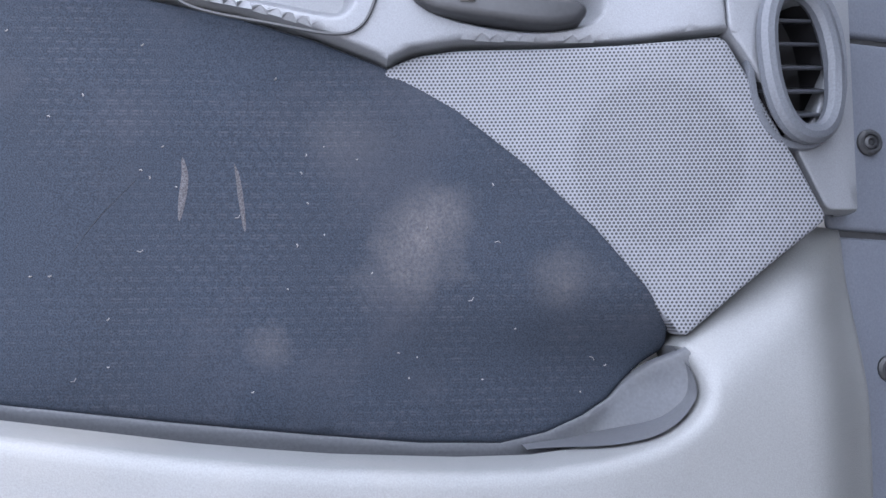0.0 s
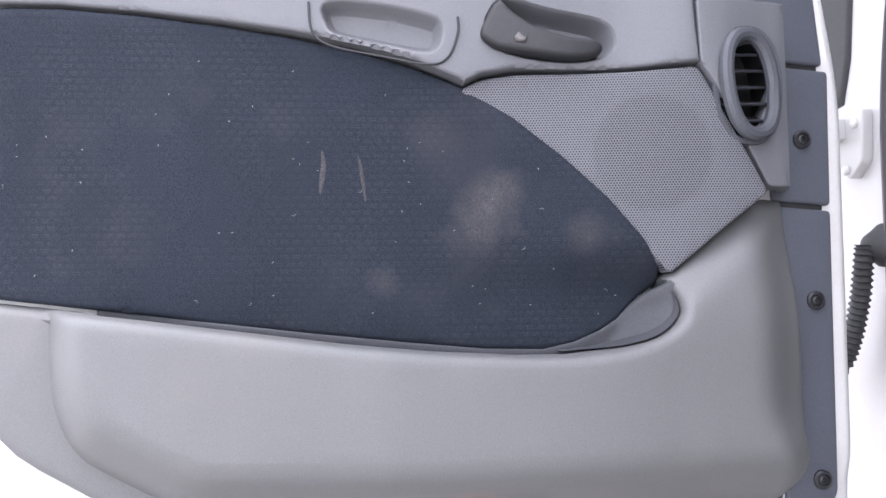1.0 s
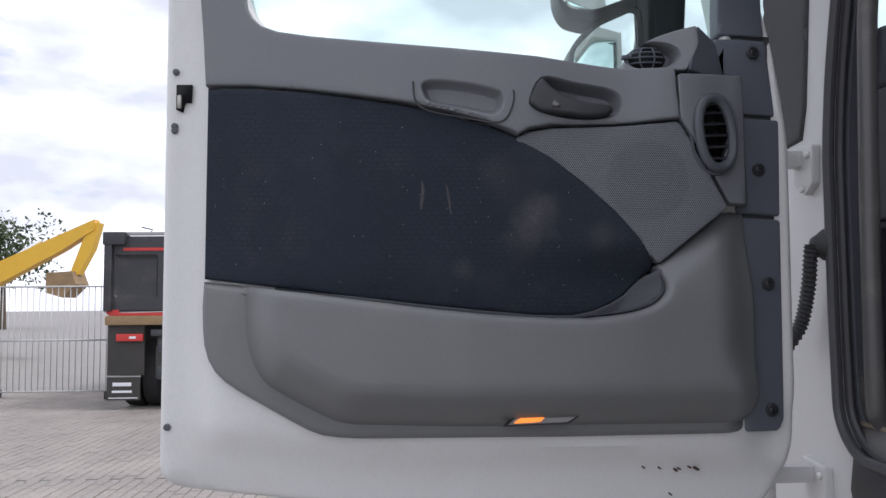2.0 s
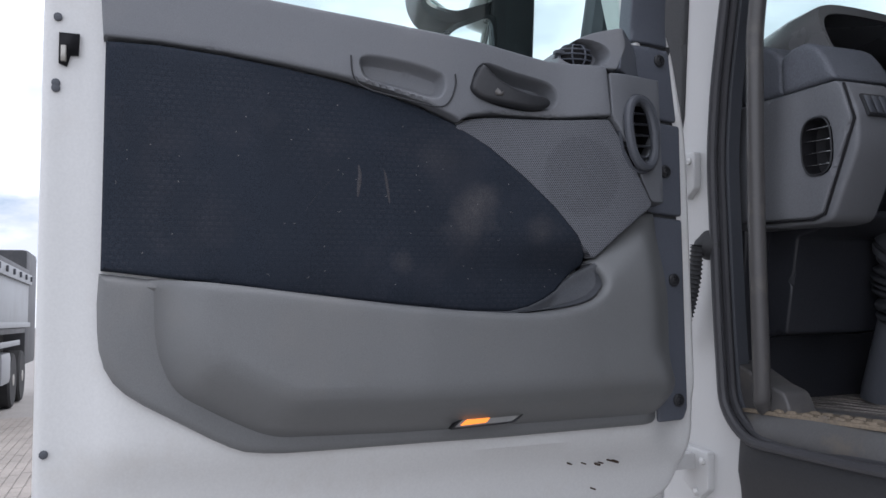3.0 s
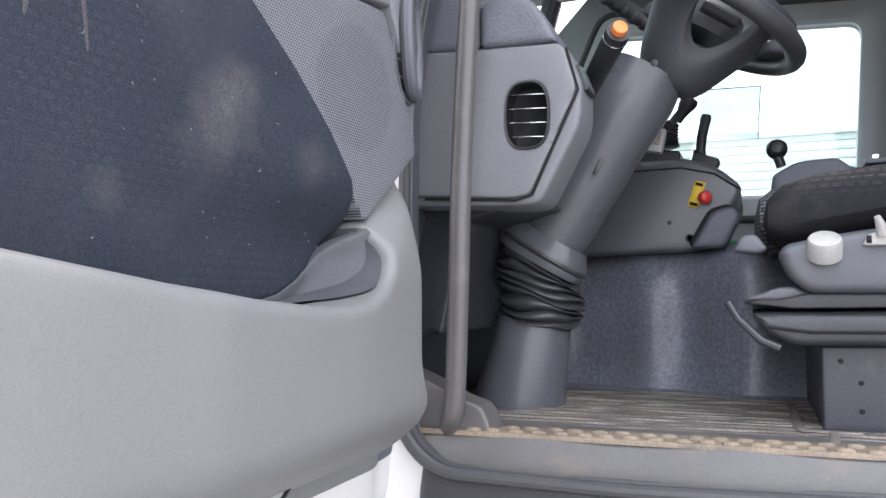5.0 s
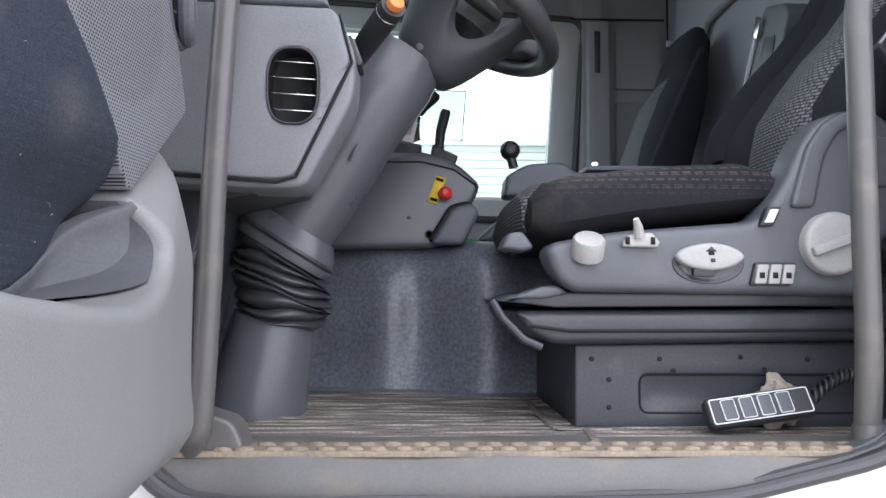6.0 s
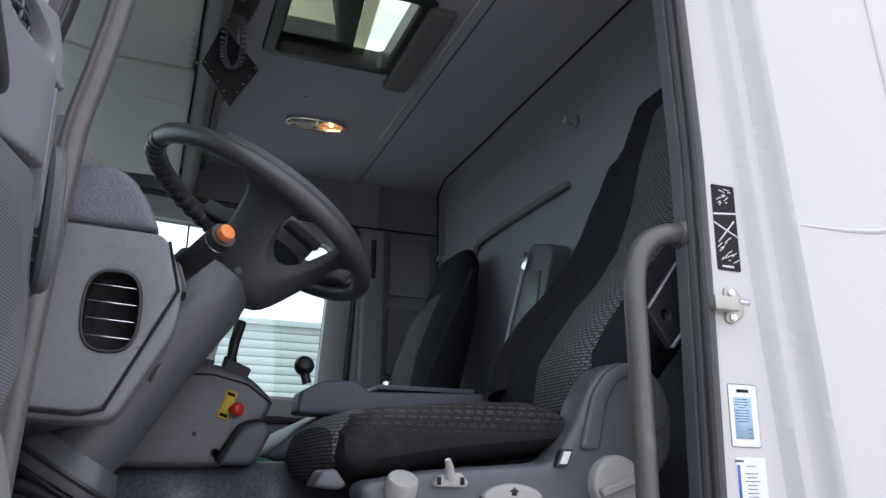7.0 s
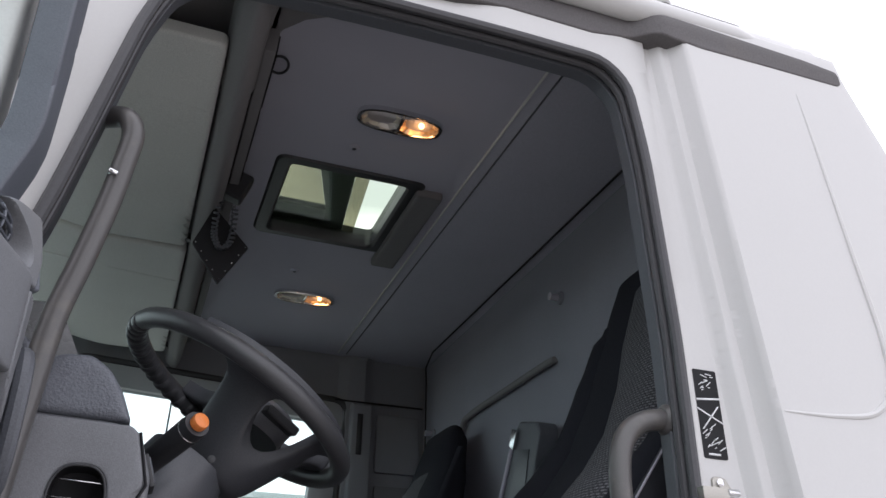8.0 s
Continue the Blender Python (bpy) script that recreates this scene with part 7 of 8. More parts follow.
part("armrest", relief(rounded([(0.405, 1.882), (0.410, 1.925), (0.455, 1.950, 0.015), (0.530, 1.954, 0.012), (0.555, 1.932), (0.82, 1.940), (0.82, 1.905), (0.45, 1.880)], 0.008), 0.07, SIDE_VIEW, -0.735, 0.015, 0.008, back=True), STRIP, mid, "grey control armrest")
part("arm_plate", block((0.22, 0.10, 0.010), Matrix.Translation((0.69, 0.80, 1.945)), 0.003), STRIP, mid)
part("latch", block((0.012, 0.02, 0.016), Matrix.Translation((0.60, 0.765, 1.950)), 0.003), CHROME, mid)
kn = thing("joystick", (0.42, 0.77, 1.95), "black joystick knob on the armrest", "joystick")
part("stem", tube([(0.428, 0.765, 1.945), (0.422, 0.765, 1.965)], 0.010, 12), BLACK, kn)
part("knob", turned([(0.004, -0.020), (0.014, -0.017), (0.020, -0.008), (0.021, 0.003), (0.016, 0.014), (0.014, 0.012), (0.012, 0.015), (0.004, 0.018)], Matrix.Translation((0.420, 0.765, 1.982)) @ Matrix.Rotation(radians(80), 4, "X"), 20), BLACK, kn)
cord = thing("green_cord", (0.28, 0.74, 1.78), "bundle of thin green cord on the engine tunnel", "cord")
for s in range(4):
    part("strand", tube(curve_through([(0.225 + 0.006 * s, 0.765 + 0.010 * s, 1.783), (0.26, 0.752 + 0.012 * s, 1.793 + 0.003 * s), (0.31 + 0.01 * s, 0.755 + 0.01 * s, 1.787 + 0.002 * s), (0.365, 0.75 + 0.01 * s, 1.786)], 6, False), 0.0028, 6), GREEN, cord)
tower = thing("belt_tower", (1.07, 1.05, 1.95), "grey plastic belt tower between the seats", "belt tower")
part("post", relief(rounded([(-1.26, 1.95), (-1.172, 2.20, 0.02), (-1.052, 2.385, 0.02), (-1.030, 2.400, 0.012), (-0.925, 2.372, 0.015), (-0.912, 2.345, 0.02), (-0.975, 2.21, 0.02), (-1.02, 1.95)], 0.012), 0.05, FRONT_VIEW, -1.09, 0.012, 0.006), DARK, tower)
part("slot_panel", slab([(-1.165, 2.06), (-1.118, 2.195), (-1.034, 2.322), (-0.975, 2.310), (-1.015, 2.20), (-1.055, 2.06)], FRONT_VIEW, -1.094, -1.0875, 0.001), SEAT_DARK, tower, "dark inset of the tower")
part("bright_edge", tube([(1.086, 1.200, 2.14), (1.086, 1.165, 2.205), (1.086, 1.05, 2.378)], 0.006, 8), LINER, tower)
part("buckle", block((0.012, 0.03, 0.05), Matrix.Translation((1.083, 1.055, 2.355)) @ Matrix.Rotation(radians(32), 4, "X"), 0.003), CHROME, tower)
part("stem", block((0.05, 0.10, 0.25), Matrix.Translation((1.11, 1.05, 1.88)), 0.01), DASH, tower)

# ---- passenger seat ----
ps = thing("passenger_seat", (0.95, 1.62, 1.485), "black passenger seat with a tall slim backrest", "seat")
part("cushion", loft([cushion_ring(x, a, b, 1.38, 1.86) for x, a, b in ((0.46, 1.80, 1.84), (0.48, 1.77, 1.89), (0.55, 1.76, 1.91), (0.80, 1.77, 1.92), (0.86, 1.80, 1.90))]), SEAT_PLAIN, ps)
part("backrest", loft([[(x + c[0] * 0.9, 1.62 + c[1], z - c[0] * 0.38) for c in oval(t / 2, w / 2, 0, 0, 24, 3.0)] for x, z, t, w in ((0.94, 1.86, 0.10, 0.42), (0.948, 1.95, 0.16, 0.46), (0.982, 2.10, 0.17, 0.46), (1.032, 2.26, 0.15, 0.44), (1.066, 2.34, 0.12, 0.38), (1.080, 2.405, 0.115, 0.30), (1.098, 2.48, 0.10, 0.26), (1.104, 2.51, 0.05, 0.22))]), SEAT_PLAIN, ps)
part("back_panel", loft([[(x - 0.010 + c[0] * 0.9, 1.62 + c[1], z - c[0] * 0.38) for c in oval(t / 2, w * 0.33, 0, 0, 24, 3.0)] for x, z, t, w in ((0.94, 1.88, 0.10, 0.42), (0.948, 1.95, 0.16, 0.46), (0.982, 2.10, 0.17, 0.46), (1.032, 2.26, 0.15, 0.44), (1.062, 2.34, 0.10, 0.38))]), SEAT_WEAVE, ps, "woven backrest panel")
part("base", block((0.40, 0.40, 0.29), Matrix.Translation((0.68, 1.62, 1.625)), 0.01), SEAT_DARK, ps)
part("belt", tube([(1.07, 1.42, 2.42), (0.96, 1.36, 2.20), (0.85, 1.32, 1.96)], 0.010, 8, squash=0.3), SEAT_PLAIN, ps)


# ---- outside mirror ----
mir = thing("door_mirror", (-0.75, -0.1, 2.2), "black truck door mirror with two mirror glasses", "mirror")
part("arm_housing", relief(rounded([(-0.095, 2.12), (-0.10, 2.56), (-0.085, 2.90), (0.045, 2.90), (0.038, 2.50), (0.012, 2.12)], 0.02), 0.10, DOOR_VIEW, -0.765, 0.03, 0.012, back=True), BLACK, mir)
part("lower_housing", relief(rounded([(-0.285, 2.16, 0.03), (-0.278, 2.345, 0.05), (-0.22, 2.405, 0.05), (-0.13, 2.452, 0.03), (-0.085, 2.45), (-0.085, 2.16)], 0.02), 0.09, DOOR_VIEW, -0.752, 0.02, 0.006, back=True), BLACK, mir)
TILT = Matrix.Translation((-0.75, -0.18, 2.3)) @ Matrix.Rotation(radians(-7), 4, "Z") @ Matrix.Rotation(radians(-6), 4, "Y") @ Matrix.Translation((0.75, 0.18, -2.3)) @ DOOR_VIEW
TILT_TOP = Matrix.Translation((-0.75, -0.2, 2.66)) @ Matrix.Rotation(radians(-7), 4, "Z") @ Matrix.Rotation(radians(-3), 4, "Y") @ Matrix.Translation((0.75, 0.2, -2.66)) @ DOOR_VIEW
part("lower_glass", slab(rounded([(-0.270, 2.18), (-0.264, 2.335), (-0.205, 2.395), (-0.118, 2.433), (-0.104, 2.42), (-0.102, 2.18)], 0.02), TILT, -0.76, -0.735, 0.001), MIRROR, mir)
part("upper_housing", relief(rounded([(-0.305, 2.47, 0.03), (-0.28, 2.425, 0.02), (-0.22, 2.410, 0.02), (-0.10, 2.440), (-0.09, 2.90), (-0.31, 2.90)], 0.03), 0.09, DOOR_VIEW, -0.752, 0.02, 0.006, back=True), BLACK, mir)
part("upper_glass", slab(rounded([(-0.298, 2.470), (-0.275, 2.438), (-0.215, 2.425), (-0.108, 2.462), (-0.105, 2.86), (-0.295, 2.86)], 0.02), TILT_TOP, -0.76, -0.722, 0.001), MIRROR, mir)
part("bracket", tube([(-0.80, -0.02, 2.80), (-0.66, 0.06, 2.76), (-0.45, 0.08, 2.70)], 0.022, 10), BLACK, mir)

# ---- tipper truck ----
TX, TY, TG = -11.3, -4.10, GROUND
TRUCK_BLACK = material("truck_black_paint", (0.035, 0.036, 0.040), rough=0.5, vary=0.2, scale=2, grain=0.2, grain_scale=60, bump=0.1, stain=(0.12, 0.11, 0.10), stain_amount=0.35, stain_scale=3)
TRUCK_RED = material("truck_red_tape", (0.55, 0.04, 0.035), rough=0.5, vary=0.15, grain=0.2, bump=0.05)
TRUCK_RUST = material("bare_rusty_edge", (0.28, 0.19, 0.10), rough=0.8, vary=0.35, scale=4, grain=0.4, grain_scale=60, bump=0.3)
TYRE = material("tyre_rubber", (0.022, 0.022, 0.023), rough=0.85, vary=0.2, grain=0.3, grain_scale=80, bump=0.3)
DUSTY = material("dusty_black", (0.05, 0.047, 0.043), rough=0.8, vary=0.35, scale=5, grain=0.3, grain_scale=80, bump=0.2)
SILVER = material("dull_silver_paint", (0.24, 0.25, 0.26), rough=0.45, metal=0.3, vary=0.15, scale=2, grain=0.15, grain_scale=60, bump=0.05, stain=(0.2, 0.19, 0.17), stain_amount=0.4, stain_scale=2)
truck = thing("tipper_truck", (TX, TY, TG), "black tipper truck with red marking tape, seen from behind", "truck")


def tb(name, cx, cy, cz, sx, sy, sz, mat, bev=0.01, label="", parent=None):
    return part(name, block((sx, sy, sz), Matrix.Translation((TX + cx, TY + cy, TG + cz)), bev, 2), mat, parent or truck, label)


tail = part("tailgate", relief(rounded([(TY - 1.24, TG + 1.50), (TY + 1.24, TG + 1.50), (TY + 1.24, TG + 2.55), (TY + 1.18, TG + 2.66), (TY - 1.18, TG + 2.66), (TY - 1.24, TG + 2.55)], 0.02), 0.10, DOOR_VIEW, lambda u, v: TX - 0.045 * (within(u, v, [(TY - 1.12, TG + 1.72), (TY - 0.48, TG + 1.72), (TY - 0.48, TG + 2.36), (TY - 1.12, TG + 2.36)], 0.03) + within(u, v, [(TY - 0.36, TG + 1.72), (TY + 0.30, TG + 1.72), (TY + 0.30, TG + 2.36), (TY - 0.36, TG + 2.36)], 0.03) + within(u, v, [(TY + 0.46, TG + 1.72), (TY + 1.12, TG + 1.72), (TY + 1.12, TG + 2.36), (TY + 0.46, TG + 2.36)], 0.03)), 0.035, 0.02, back=True), TRUCK_BLACK, truck, "black tailgate with three pressed panels")
for y0, y1, z in ((-1.0, 1.0, 2.455), (-1.2, -0.35, 1.455), (0.0, 1.2, 1.475)):
    tb("marking_tape", 0.006, (y0 + y1) / 2, z, 0.008, y1 - y0, 0.045, TRUCK_RED, 0.001)
for sy in (-1, 1):
    tb("marking_tape", 0.006, sy * 1.215, 1.95, 0.008, 0.04, 1.0, TRUCK_RED, 0.001)
    tb("side_wall", -3.1, sy * 1.22, 1.98, 6.1, 0.07, 1.00, SILVER, 0.02, "dull silver tipper body side")
    tb("side_band", -3.1, sy * 1.27, 2.44, 6.1, 0.09, 0.20, SILVER, 0.02)
    tb("side_band", -3.1, sy * 1.26, 1.53, 6.1, 0.08, 0.10, SILVER, 0.02)
    tb("corner_post", 0.0, sy * 1.21, 2.08, 0.16, 0.12, 1.15, TRUCK_BLACK, 0.02)
    tb("corner_cap", -0.02, sy * 1.12, 2.62, 0.24, 0.34, 0.20, TRUCK_BLACK, 0.03)
    tb("marking_tape", 0.006, sy * 1.13, 1.50, 0.008, 0.16, 0.045, TRUCK_RED, 0.001)
    for kx in range(7):
        tb("side_clip", -0.5 - 0.9 * kx, sy * 1.33, 2.45, 0.10, 0.04, 0.10, STEEL_DARK, 0.01)
    tb("top_rail", -3.1, sy * 1.20, 2.60, 6.2, 0.12, 0.10, TRUCK_BLACK, 0.02)
    tb("mudguard", 0.0, sy * 0.93, 0.92, 0.05, 0.56, 0.80, DUSTY, 0.02)
    fl = tb("mud_flap", 0.03, sy * 0.95, 0.33, 0.02, 0.50, 0.36, DUSTY, 0.004, "black mud flap with pale lettering bars")
    tb("flap_strip", 0.045, sy * 0.95, 0.51, 0.01, 0.52, 0.02, KNOB_WHITE, 0.001, "", fl)
    tb("print", 0.045, sy * 0.95 - 0.02, 0.39, 0.006, 0.28, 0.055, PAPER, 0.001, "", fl)
    tb("print", 0.045, sy * 0.95 - 0.02, 0.28, 0.006, 0.30, 0.035, PAPER, 0.001, "", fl)
    tb("print", 0.045, sy * 0.95, 0.185, 0.006, 0.44, 0.014, PAPER, 0.001, "", fl)
    lt = tb("tail_lamp", 0.06, sy * 0.86, 1.10, 0.06, 0.40, 0.11, TRUCK_RED, 0.012, "red tail lamp")
    tb("reflector", 0.093, sy * 0.86 + 0.05, 1.10, 0.004, 0.10, 0.035, PAPER, 0.001, "", lt)
    for cx in (-0.62, -1.98):
        for oy in (0.92, 0.60):
            w = part("wheel", turned([(0.30, -0.14), (0.48, -0.14), (0.51, -0.10), (0.51, 0.10), (0.48, 0.14), (0.30, 0.14)], Matrix.Translation((TX + cx, TY + sy * oy, TG + 0.51)) @ Matrix.Rotation(radians(90), 4, "X"), 28), TYRE, truck)
            if oy > 0.9:
                part("rim", turned([(0.29, -0.10), (0.29, 0.10), (0.18, 0.06), (0.10, 0.12), (0.02, 0.12)], Matrix.Translation((TX + cx, TY + sy * (oy + 0.03), TG + 0.51)) @ Matrix.Rotation(radians(-90 * sy), 4, "X"), 20), STEEL_DARK, w)
for cx in (-4.6, -6.0):
    for sy in (-1, 1):
        w = part("wheel", turned([(0.30, -0.14), (0.48, -0.14), (0.51, -0.10), (0.51, 0.10), (0.48, 0.14), (0.30, 0.14)], Matrix.Translation((TX + cx, TY + sy * 1.05, TG + 0.51)) @ Matrix.Rotation(radians(90), 4, "X"), 28), TYRE, truck)
        part("rim", turned([(0.29, -0.10), (0.29, 0.10), (0.18, 0.06), (0.10, 0.12), (0.02, 0.12)], Matrix.Translation((TX + cx, TY + sy * 1.08, TG + 0.51)) @ Matrix.Rotation(radians(-90 * sy), 4, "X"), 20), STEEL, w)
for sy in (-1, 1):
    tb("fuel_tank", -3.35, sy * 0.98, 0.78, 1.1, 0.50, 0.55, SILVER, 0.10)
    tb("side_guard", -3.4, sy * 1.22, 1.20, 3.2, 0.05, 0.10, SILVER, 0.02)
tb("rear_sill", 0.02, 0, 1.36, 0.16, 2.46, 0.14, TRUCK_RUST, 0.02, "scraped rusty rear edge")
tb("sheet_rail", -0.05, 0, 2.70, 0.10, 2.30, 0.05, KNOB_WHITE, 0.01)
tb("scuff", 0.008, 0.02, 2.585, 0.006, 0.5, 0.07, TRUCK_RUST, 0.002)
tb("scrape", -0.03, -0.12, 1.86, 0.004, 0.55, 0.018, PAPER, 0.001, "long pale scrape")
tb("scrape", 0.005, 0.38, 1.86, 0.004, 0.14, 0.02, PAPER, 0.001)
tb("undercarriage", -3.3, 0, 1.02, 5.9, 1.60, 0.62, DUSTY, 0.03)
tb("floor_pan", -3.1, 0, 1.42, 6.2, 2.40, 0.10, TRUCK_BLACK, 0.01)
tb("chassis_beam", -3.0, -0.42, 0.98, 6.0, 0.09, 0.28, DUSTY, 0.01)
tb("chassis_beam", -3.0, 0.42, 0.98, 6.0, 0.09, 0.28, DUSTY, 0.01)
tb("cross_member", 0.0, 0, 1.17, 0.12, 1.10, 0.10, STEEL_DARK, 0.02)
tb("cross_member", 0.02, 0, 0.96, 0.08, 0.86, 0.20, STEEL_DARK, 0.02)
tb("drop_plate", 0.0, -0.40, 0.72, 0.06, 0.16, 0.50, DUSTY, 0.03)
tb("drop_plate", 0.0, 0.40, 0.72, 0.06, 0.16, 0.50, DUSTY, 0.03)
tb("tow_beam", 0.02, 0, 0.56, 0.12, 0.88, 0.20, STEEL_DARK, 0.04)
for sy in (-0.17, 0.17):
    tb("tow_eye", 0.09, sy, 0.60, 0.05, 0.11, 0.20, RAIL, 0.03)
# Black fill blocks added under the body in place of the shade there.
tb("under_shade_fill", -1.2, 0, 0.60, 1.6, 0.9, 0.42, TYRE, 0.06)
tb("under_gap_fill", -1.6, 0, 0.80, 2.6, 1.9, 0.50, TYRE, 0.04)
tb("axle", -0.62, 0, 0.51, 0.16, 1.3, 0.16, DUSTY, 0.05)
tb("axle", -1.98, 0, 0.51, 0.16, 1.3, 0.16, DUSTY, 0.05)
tb("cab", -7.3, 0, 1.9, 1.9, 2.4, 2.4, TRUCK_BLACK, 0.10)
for yy in (-0.62, 0.05, 0.35, 0.80):
    part("sheet_hook", tube([(TX - 0.04, TY + yy, TG + 2.70), (TX - 0.04, TY + yy + 0.05, TG + 2.76), (TX - 0.04, TY + yy - 0.12, TG + 2.80)], 0.012, 6), STEEL_DARK, truck)

# ---- yard fence, digger, trees ----
fence = thing("mesh_fence", (-13.0, -6.5, GROUND), "pale steel mesh site fence on rubber feet", "fence")
FENCE = material("galvanised_wire", (0.55, 0.55, 0.53), rough=0.5, metal=0.4, vary=0.1, grain=0.1, bump=0.05)
for p in range(3):
    y1 = -5.75 - p * 2.2
    for yy in (y1, y1 - 2.1):
        part("post", tube([(-13.0, yy, GROUND + 0.05), (-13.0, yy, GROUND + 1.95)], 0.024, 8), FENCE, fence)
    for zz in (0.12, 1.0, 1.93):
        part("bar", tube([(-13.0, y1, GROUND + zz), (-13.0, y1 - 2.1, GROUND + zz)], 0.018, 6), FENCE, fence)
    for k in range(1, 20):
        part("wire", tube([(-13.0, y1 - 2.1 * k / 20, GROUND + 0.12), (-13.0, y1 - 2.1 * k / 20, GROUND + 1.93)], 0.008, 5), FENCE, fence)
    part("foot", block((0.55, 0.24, 0.14), Matrix.Translation((-13.0, y1 - 0.02, GROUND + 0.07)), 0.02), DUSTY, fence)
DIGGER = material("digger_yellow", (0.72, 0.42, 0.03), rough=0.45, vary=0.12, scale=2, grain=0.15, grain_scale=50, bump=0.05)
dig = thing("digger", (-24.0, -9.5, GROUND), "yellow digger with a raised jointed arm", "excavator")
part("boom", loft([[(-24.0 + sx * 0.22, y, z + s * h) for sx, s in ((-1, -1), (1, -1), (1, 1), (-1, 1))] for y, z, h in ((-15.0, 1.4, 0.30), (-13.2, 2.8, 0.34), (-11.4, 3.7, 0.26), (-10.4, 4.25, 0.16))]), DIGGER, dig)
part("stick", loft([[(-24.0 + sx * 0.18, y + s * h, z) for sx, s in ((-1, -1), (1, -1), (1, 1), (-1, 1))] for y, z, h in ((-10.4, 4.3, 0.16), (-10.65, 3.5, 0.20), (-11.0, 2.7, 0.14))]), DIGGER, dig)
part("bucket", loft([[(-24.0 + sx * 0.5, -11.2 + a, 2.5 + b) for a, b in ((-0.5, 0.25), (0.25, 0.3), (0.4, -0.1), (0.0, -0.5), (-0.5, -0.35))] for sx in (-1, -0.5, 0.5, 1)]), TRUCK_RUST, dig)
part("cab", block((2.4, 3.0, 2.2), Matrix.Translation((-24.0, -16.4, GROUND + 2.0)), 0.2), DIGGER, dig)
part("tracks", block((2.6, 4.0, 0.9), Matrix.Translation((-24.0, -16.2, GROUND + 0.45)), 0.25), TYRE, dig)
part("ram", tube([(-24.25, -14.2, 2.5), (-24.25, -12.2, 3.8)], 0.07, 8), CHROME, dig)

LEAF = material("tree_foliage", (0.060, 0.085, 0.035), rough=0.8, vary=0.45, scale=0.8, grain=0.3, grain_scale=12, bump=0.2)
BARK = material("tree_bark", (0.11, 0.085, 0.06), rough=0.9, vary=0.3, grain=0.4, grain_scale=20, bump=0.4)
random.seed(21)


def tree(x, y, h, r, label):
    t = thing("tree", (x, y, GROUND), label, "tree", "trees beyond the yard")
    limbs = [tube([(x, y, GROUND), (x + 0.1, y, GROUND + h * 0.35), (x, y + 0.1, GROUND + h * 0.7)], [h * 0.03, h * 0.022, h * 0.008], 8)]
    for k in range(6):
        a = k * 1.05 + random.uniform(-0.3, 0.3)
        limbs.append(tube([(x, y, GROUND + h * (0.35 + 0.05 * k)), (x + math.cos(a) * r * 0.4, y + math.sin(a) * r * 0.4, GROUND + h * (0.5 + 0.05 * k)), (x + math.cos(a) * r * 0.75, y + math.sin(a) * r * 0.75, GROUND + h * (0.58 + 0.05 * k))], [h * 0.012, h * 0.008, h * 0.003], 6))
    part("trunk", joined(*limbs), BARK, t)
    n = 2600
    cl = np.random.RandomState(int(abs(x * 7 + y * 13)))
    centres = [(x + r * 0.75 * math.cos(a) * q, y + r * 0.75 * math.sin(a) * q, GROUND + h * (0.45 + 0.45 * s), r * (0.28 + 0.2 * cl.rand())) for a, q, s in [(cl.rand() * 6.28, cl.rand() ** 0.5, cl.rand()) for _ in range(26)]]
    vs, fs = [], []
    for k in range(n):
        cx, cy, cz, cr = centres[cl.randint(len(centres))]
        d = cl.normal(size=3)
        d = d / np.linalg.norm(d) * cr * cl.rand() ** 0.4
        p = np.array([cx, cy, cz]) + d
        u, v = cl.normal(size=3), cl.normal(size=3)
        s = 0.13 + 0.12 * cl.rand()
        u, v = u / np.linalg.norm(u) * s, v / np.linalg.norm(v) * s * 0.6
        i = len(vs)
        vs += [tuple(p - u), tuple(p + v), tuple(p + u), tuple(p - v)]
        fs.append((i, i + 1, i + 2, i + 3))
    me = bpy.data.meshes.new("crown")
    me.from_pydata(vs, [], fs)
    me.materials.append(LEAF)
    cr = new("crown", me)
    cr.parent = t
    cr.matrix_parent_inverse = world_of(t).inverted()
    return t


tree(-60, -31, 8.5, 3.6, "leafy green tree beyond the yard")
tree(-62, -36, 9.5, 4.0, "leafy green tree beyond the yard")
tree(-58, -43, 8.5, 4.2, "leafy green tree beyond the yard")

# ---- clad hall beyond the far window ----
HALL = material("pale_cladding", (0.50, 0.54, 0.525), rough=0.6, vary=0.05, scale=1, grain=0.1, grain_scale=30, bump=0.1)
hall = thing("warehouse", (4.0, 20.3, GROUND), "pale grey green warehouse wall of horizontal boards", "building")
part("wall", block((34, 0.2, 5.4), Matrix.Translation((2.0, 20.4, GROUND + 2.7)), 0), LINER, hall)
proto = None
for k in range(25):
    z = GROUND + 0.1 + k * 0.22
    if proto is None:
        proto = part("board", block((34, 0.06, 0.20), Matrix.Translation((2.0, 20.27, 0)) @ Matrix.Rotation(radians(6), 4, "X"), 0.012, 1), HALL, hall)
        proto.location.z = z + 0.1
    else:
        o = new("board", proto.data)
        o.parent, o.matrix_parent_inverse = hall, proto.matrix_parent_inverse
        o.location.z = z + 0.1
part("eaves", block((34.4, 0.4, 0.16), Matrix.Translation((2.0, 20.3, GROUND + 5.62)), 0.02), HALL, hall)
deflector = thing("wind_deflector", (0.3, 2.2, 2.27), "clear plastic wind deflector outside the far window", "wind deflector")
part("sheet", slab(rounded([(0.19, 2.30), (0.40, 2.27), (0.415, 2.47), (0.20, 2.475)], 0.01), SIDE_VIEW, -2.172, -2.168, 0), pane_material("smoked_plastic", (0.60, 0.66, 0.63), 0.10), deflector)
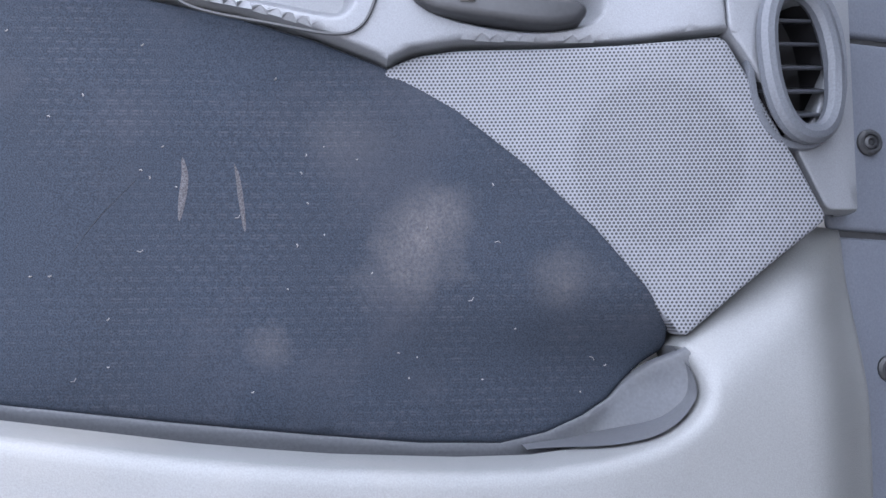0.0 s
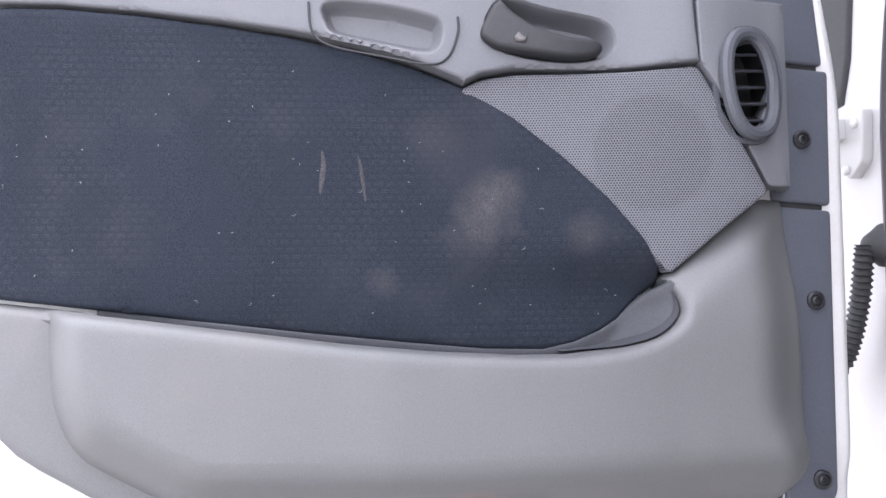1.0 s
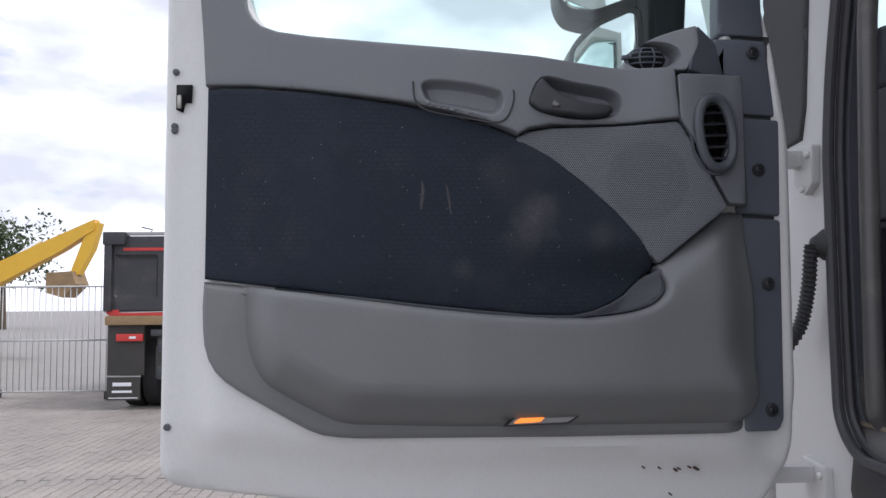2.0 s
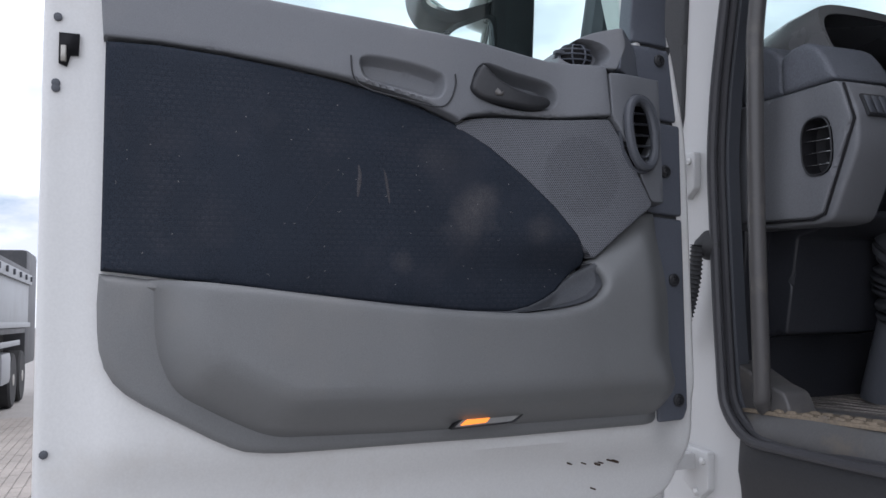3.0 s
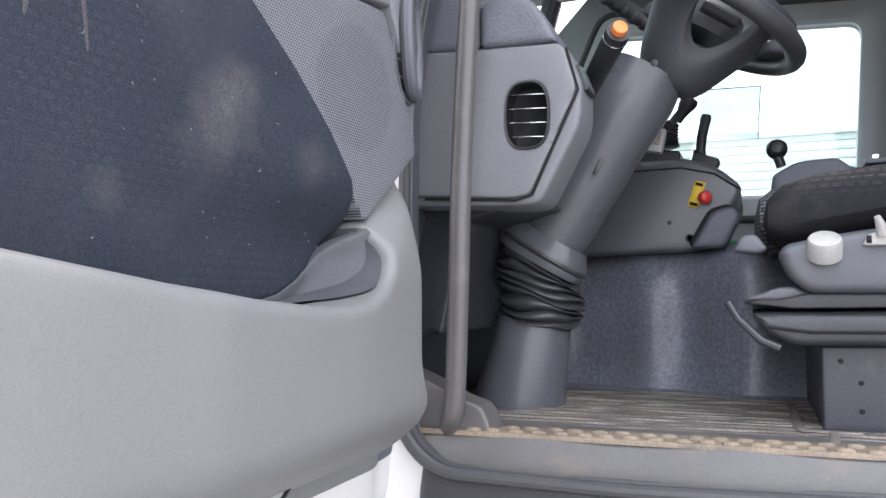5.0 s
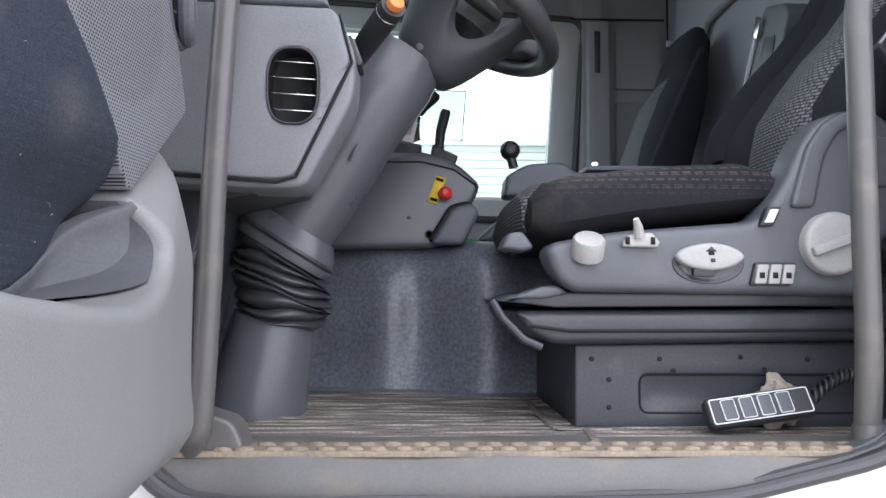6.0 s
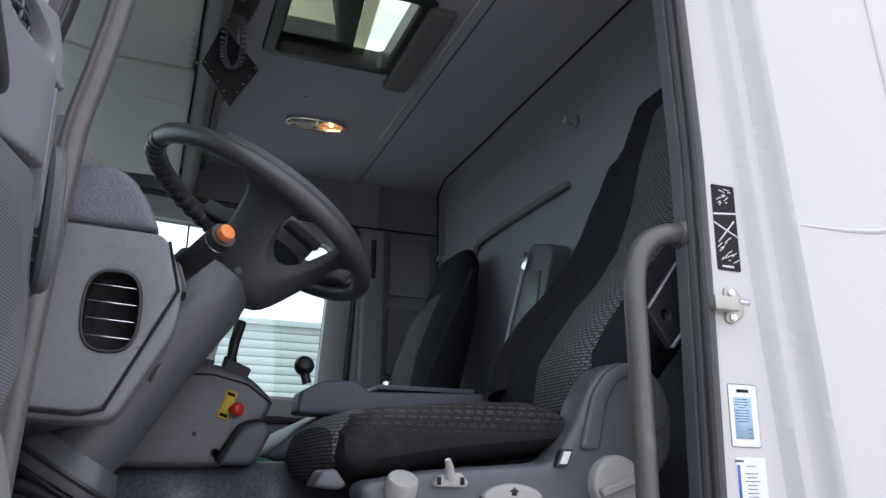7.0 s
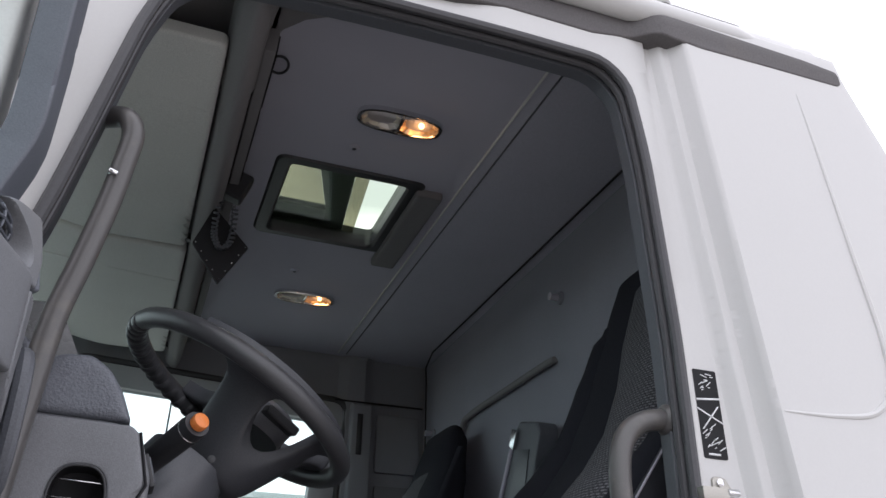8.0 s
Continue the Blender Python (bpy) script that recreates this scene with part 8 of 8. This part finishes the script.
part("edge", tube([(0.40, 2.170, 2.27), (0.415, 2.170, 2.47), (0.20, 2.170, 2.475)], 0.003, 6), DARK, deflector)
part("bracket", tube([(0.20, 2.170, 2.475), (0.20, 2.168, 2.60), (0.20, 2.150, 2.72)], 0.004, 6), DARK, deflector)

# ---- paving bricks ----
def paver_rows(x0, x1, y0, y1):
    """Places of the bricks, in running bond."""
    out, r = [], 0
    y = y0
    while y < y1:
        x = x0 + (0.105 if r % 2 else 0.0)
        while x < x1:
            out.append((x, y))
            x += 0.21
        y += 0.105
        r += 1
    return out


def paver_box(bm_list, x, y, dz, tilt):
    i = len(bm_list[0])
    hx, hy, c = 0.0995, 0.0475, 0.004
    for px, py, z in ((-hx, -hy, -0.03), (hx, -hy, -0.03), (hx, hy, -0.03), (-hx, hy, -0.03), (-hx, -hy, -c), (hx, -hy, -c), (hx, hy, -c), (-hx, hy, -c), (-hx + c, -hy + c, 0), (hx - c, -hy + c, 0), (hx - c, hy - c, 0), (-hx + c, hy - c, 0)):
        bm_list[0].append((x + px, y + py, GROUND + z + dz + tilt * px))
    for a in (0, 4):
        for k in range(4):
            bm_list[1].append((i + a + k, i + a + (k + 1) % 4, i + a + 4 + (k + 1) % 4, i + a + 4 + k))
    bm_list[1].append((i + 8, i + 9, i + 10, i + 11))


rng = np.random.RandomState(3)
single = paver_rows(-6.2, -4.6, -4.3, -2.3)[:300]
rest = [p for p in paver_rows(-14.0, -2.0, -8.0, -0.6)]
acc = ([], [])
for x, y in rest:
    if -6.25 < x < -4.55 and -4.33 < y < -2.27:
        continue
    paver_box(acc, x, y, rng.uniform(-0.003, 0.002), rng.uniform(-0.015, 0.015))
me = bpy.data.meshes.new("paving_bricks")
me.from_pydata(acc[0], [], acc[1])
me.materials.append(PAVER)
tagged(new("paving_bricks", me), "grey brown paving bricks in running bond", "paving", kind="stuff")
acc = ([], [])
paver_box(acc, 0, 0, -GROUND, 0)
bme = bpy.data.meshes.new("brick")
bme.from_pydata(acc[0], [], acc[1])
bme.materials.append(PAVER)
for x, y in paver_rows(-6.2, -4.6, -4.3, -2.3):
    b = new("brick", bme)
    b.parent = ground
    b.location = (x, y, GROUND + rng.uniform(-0.003, 0.002))
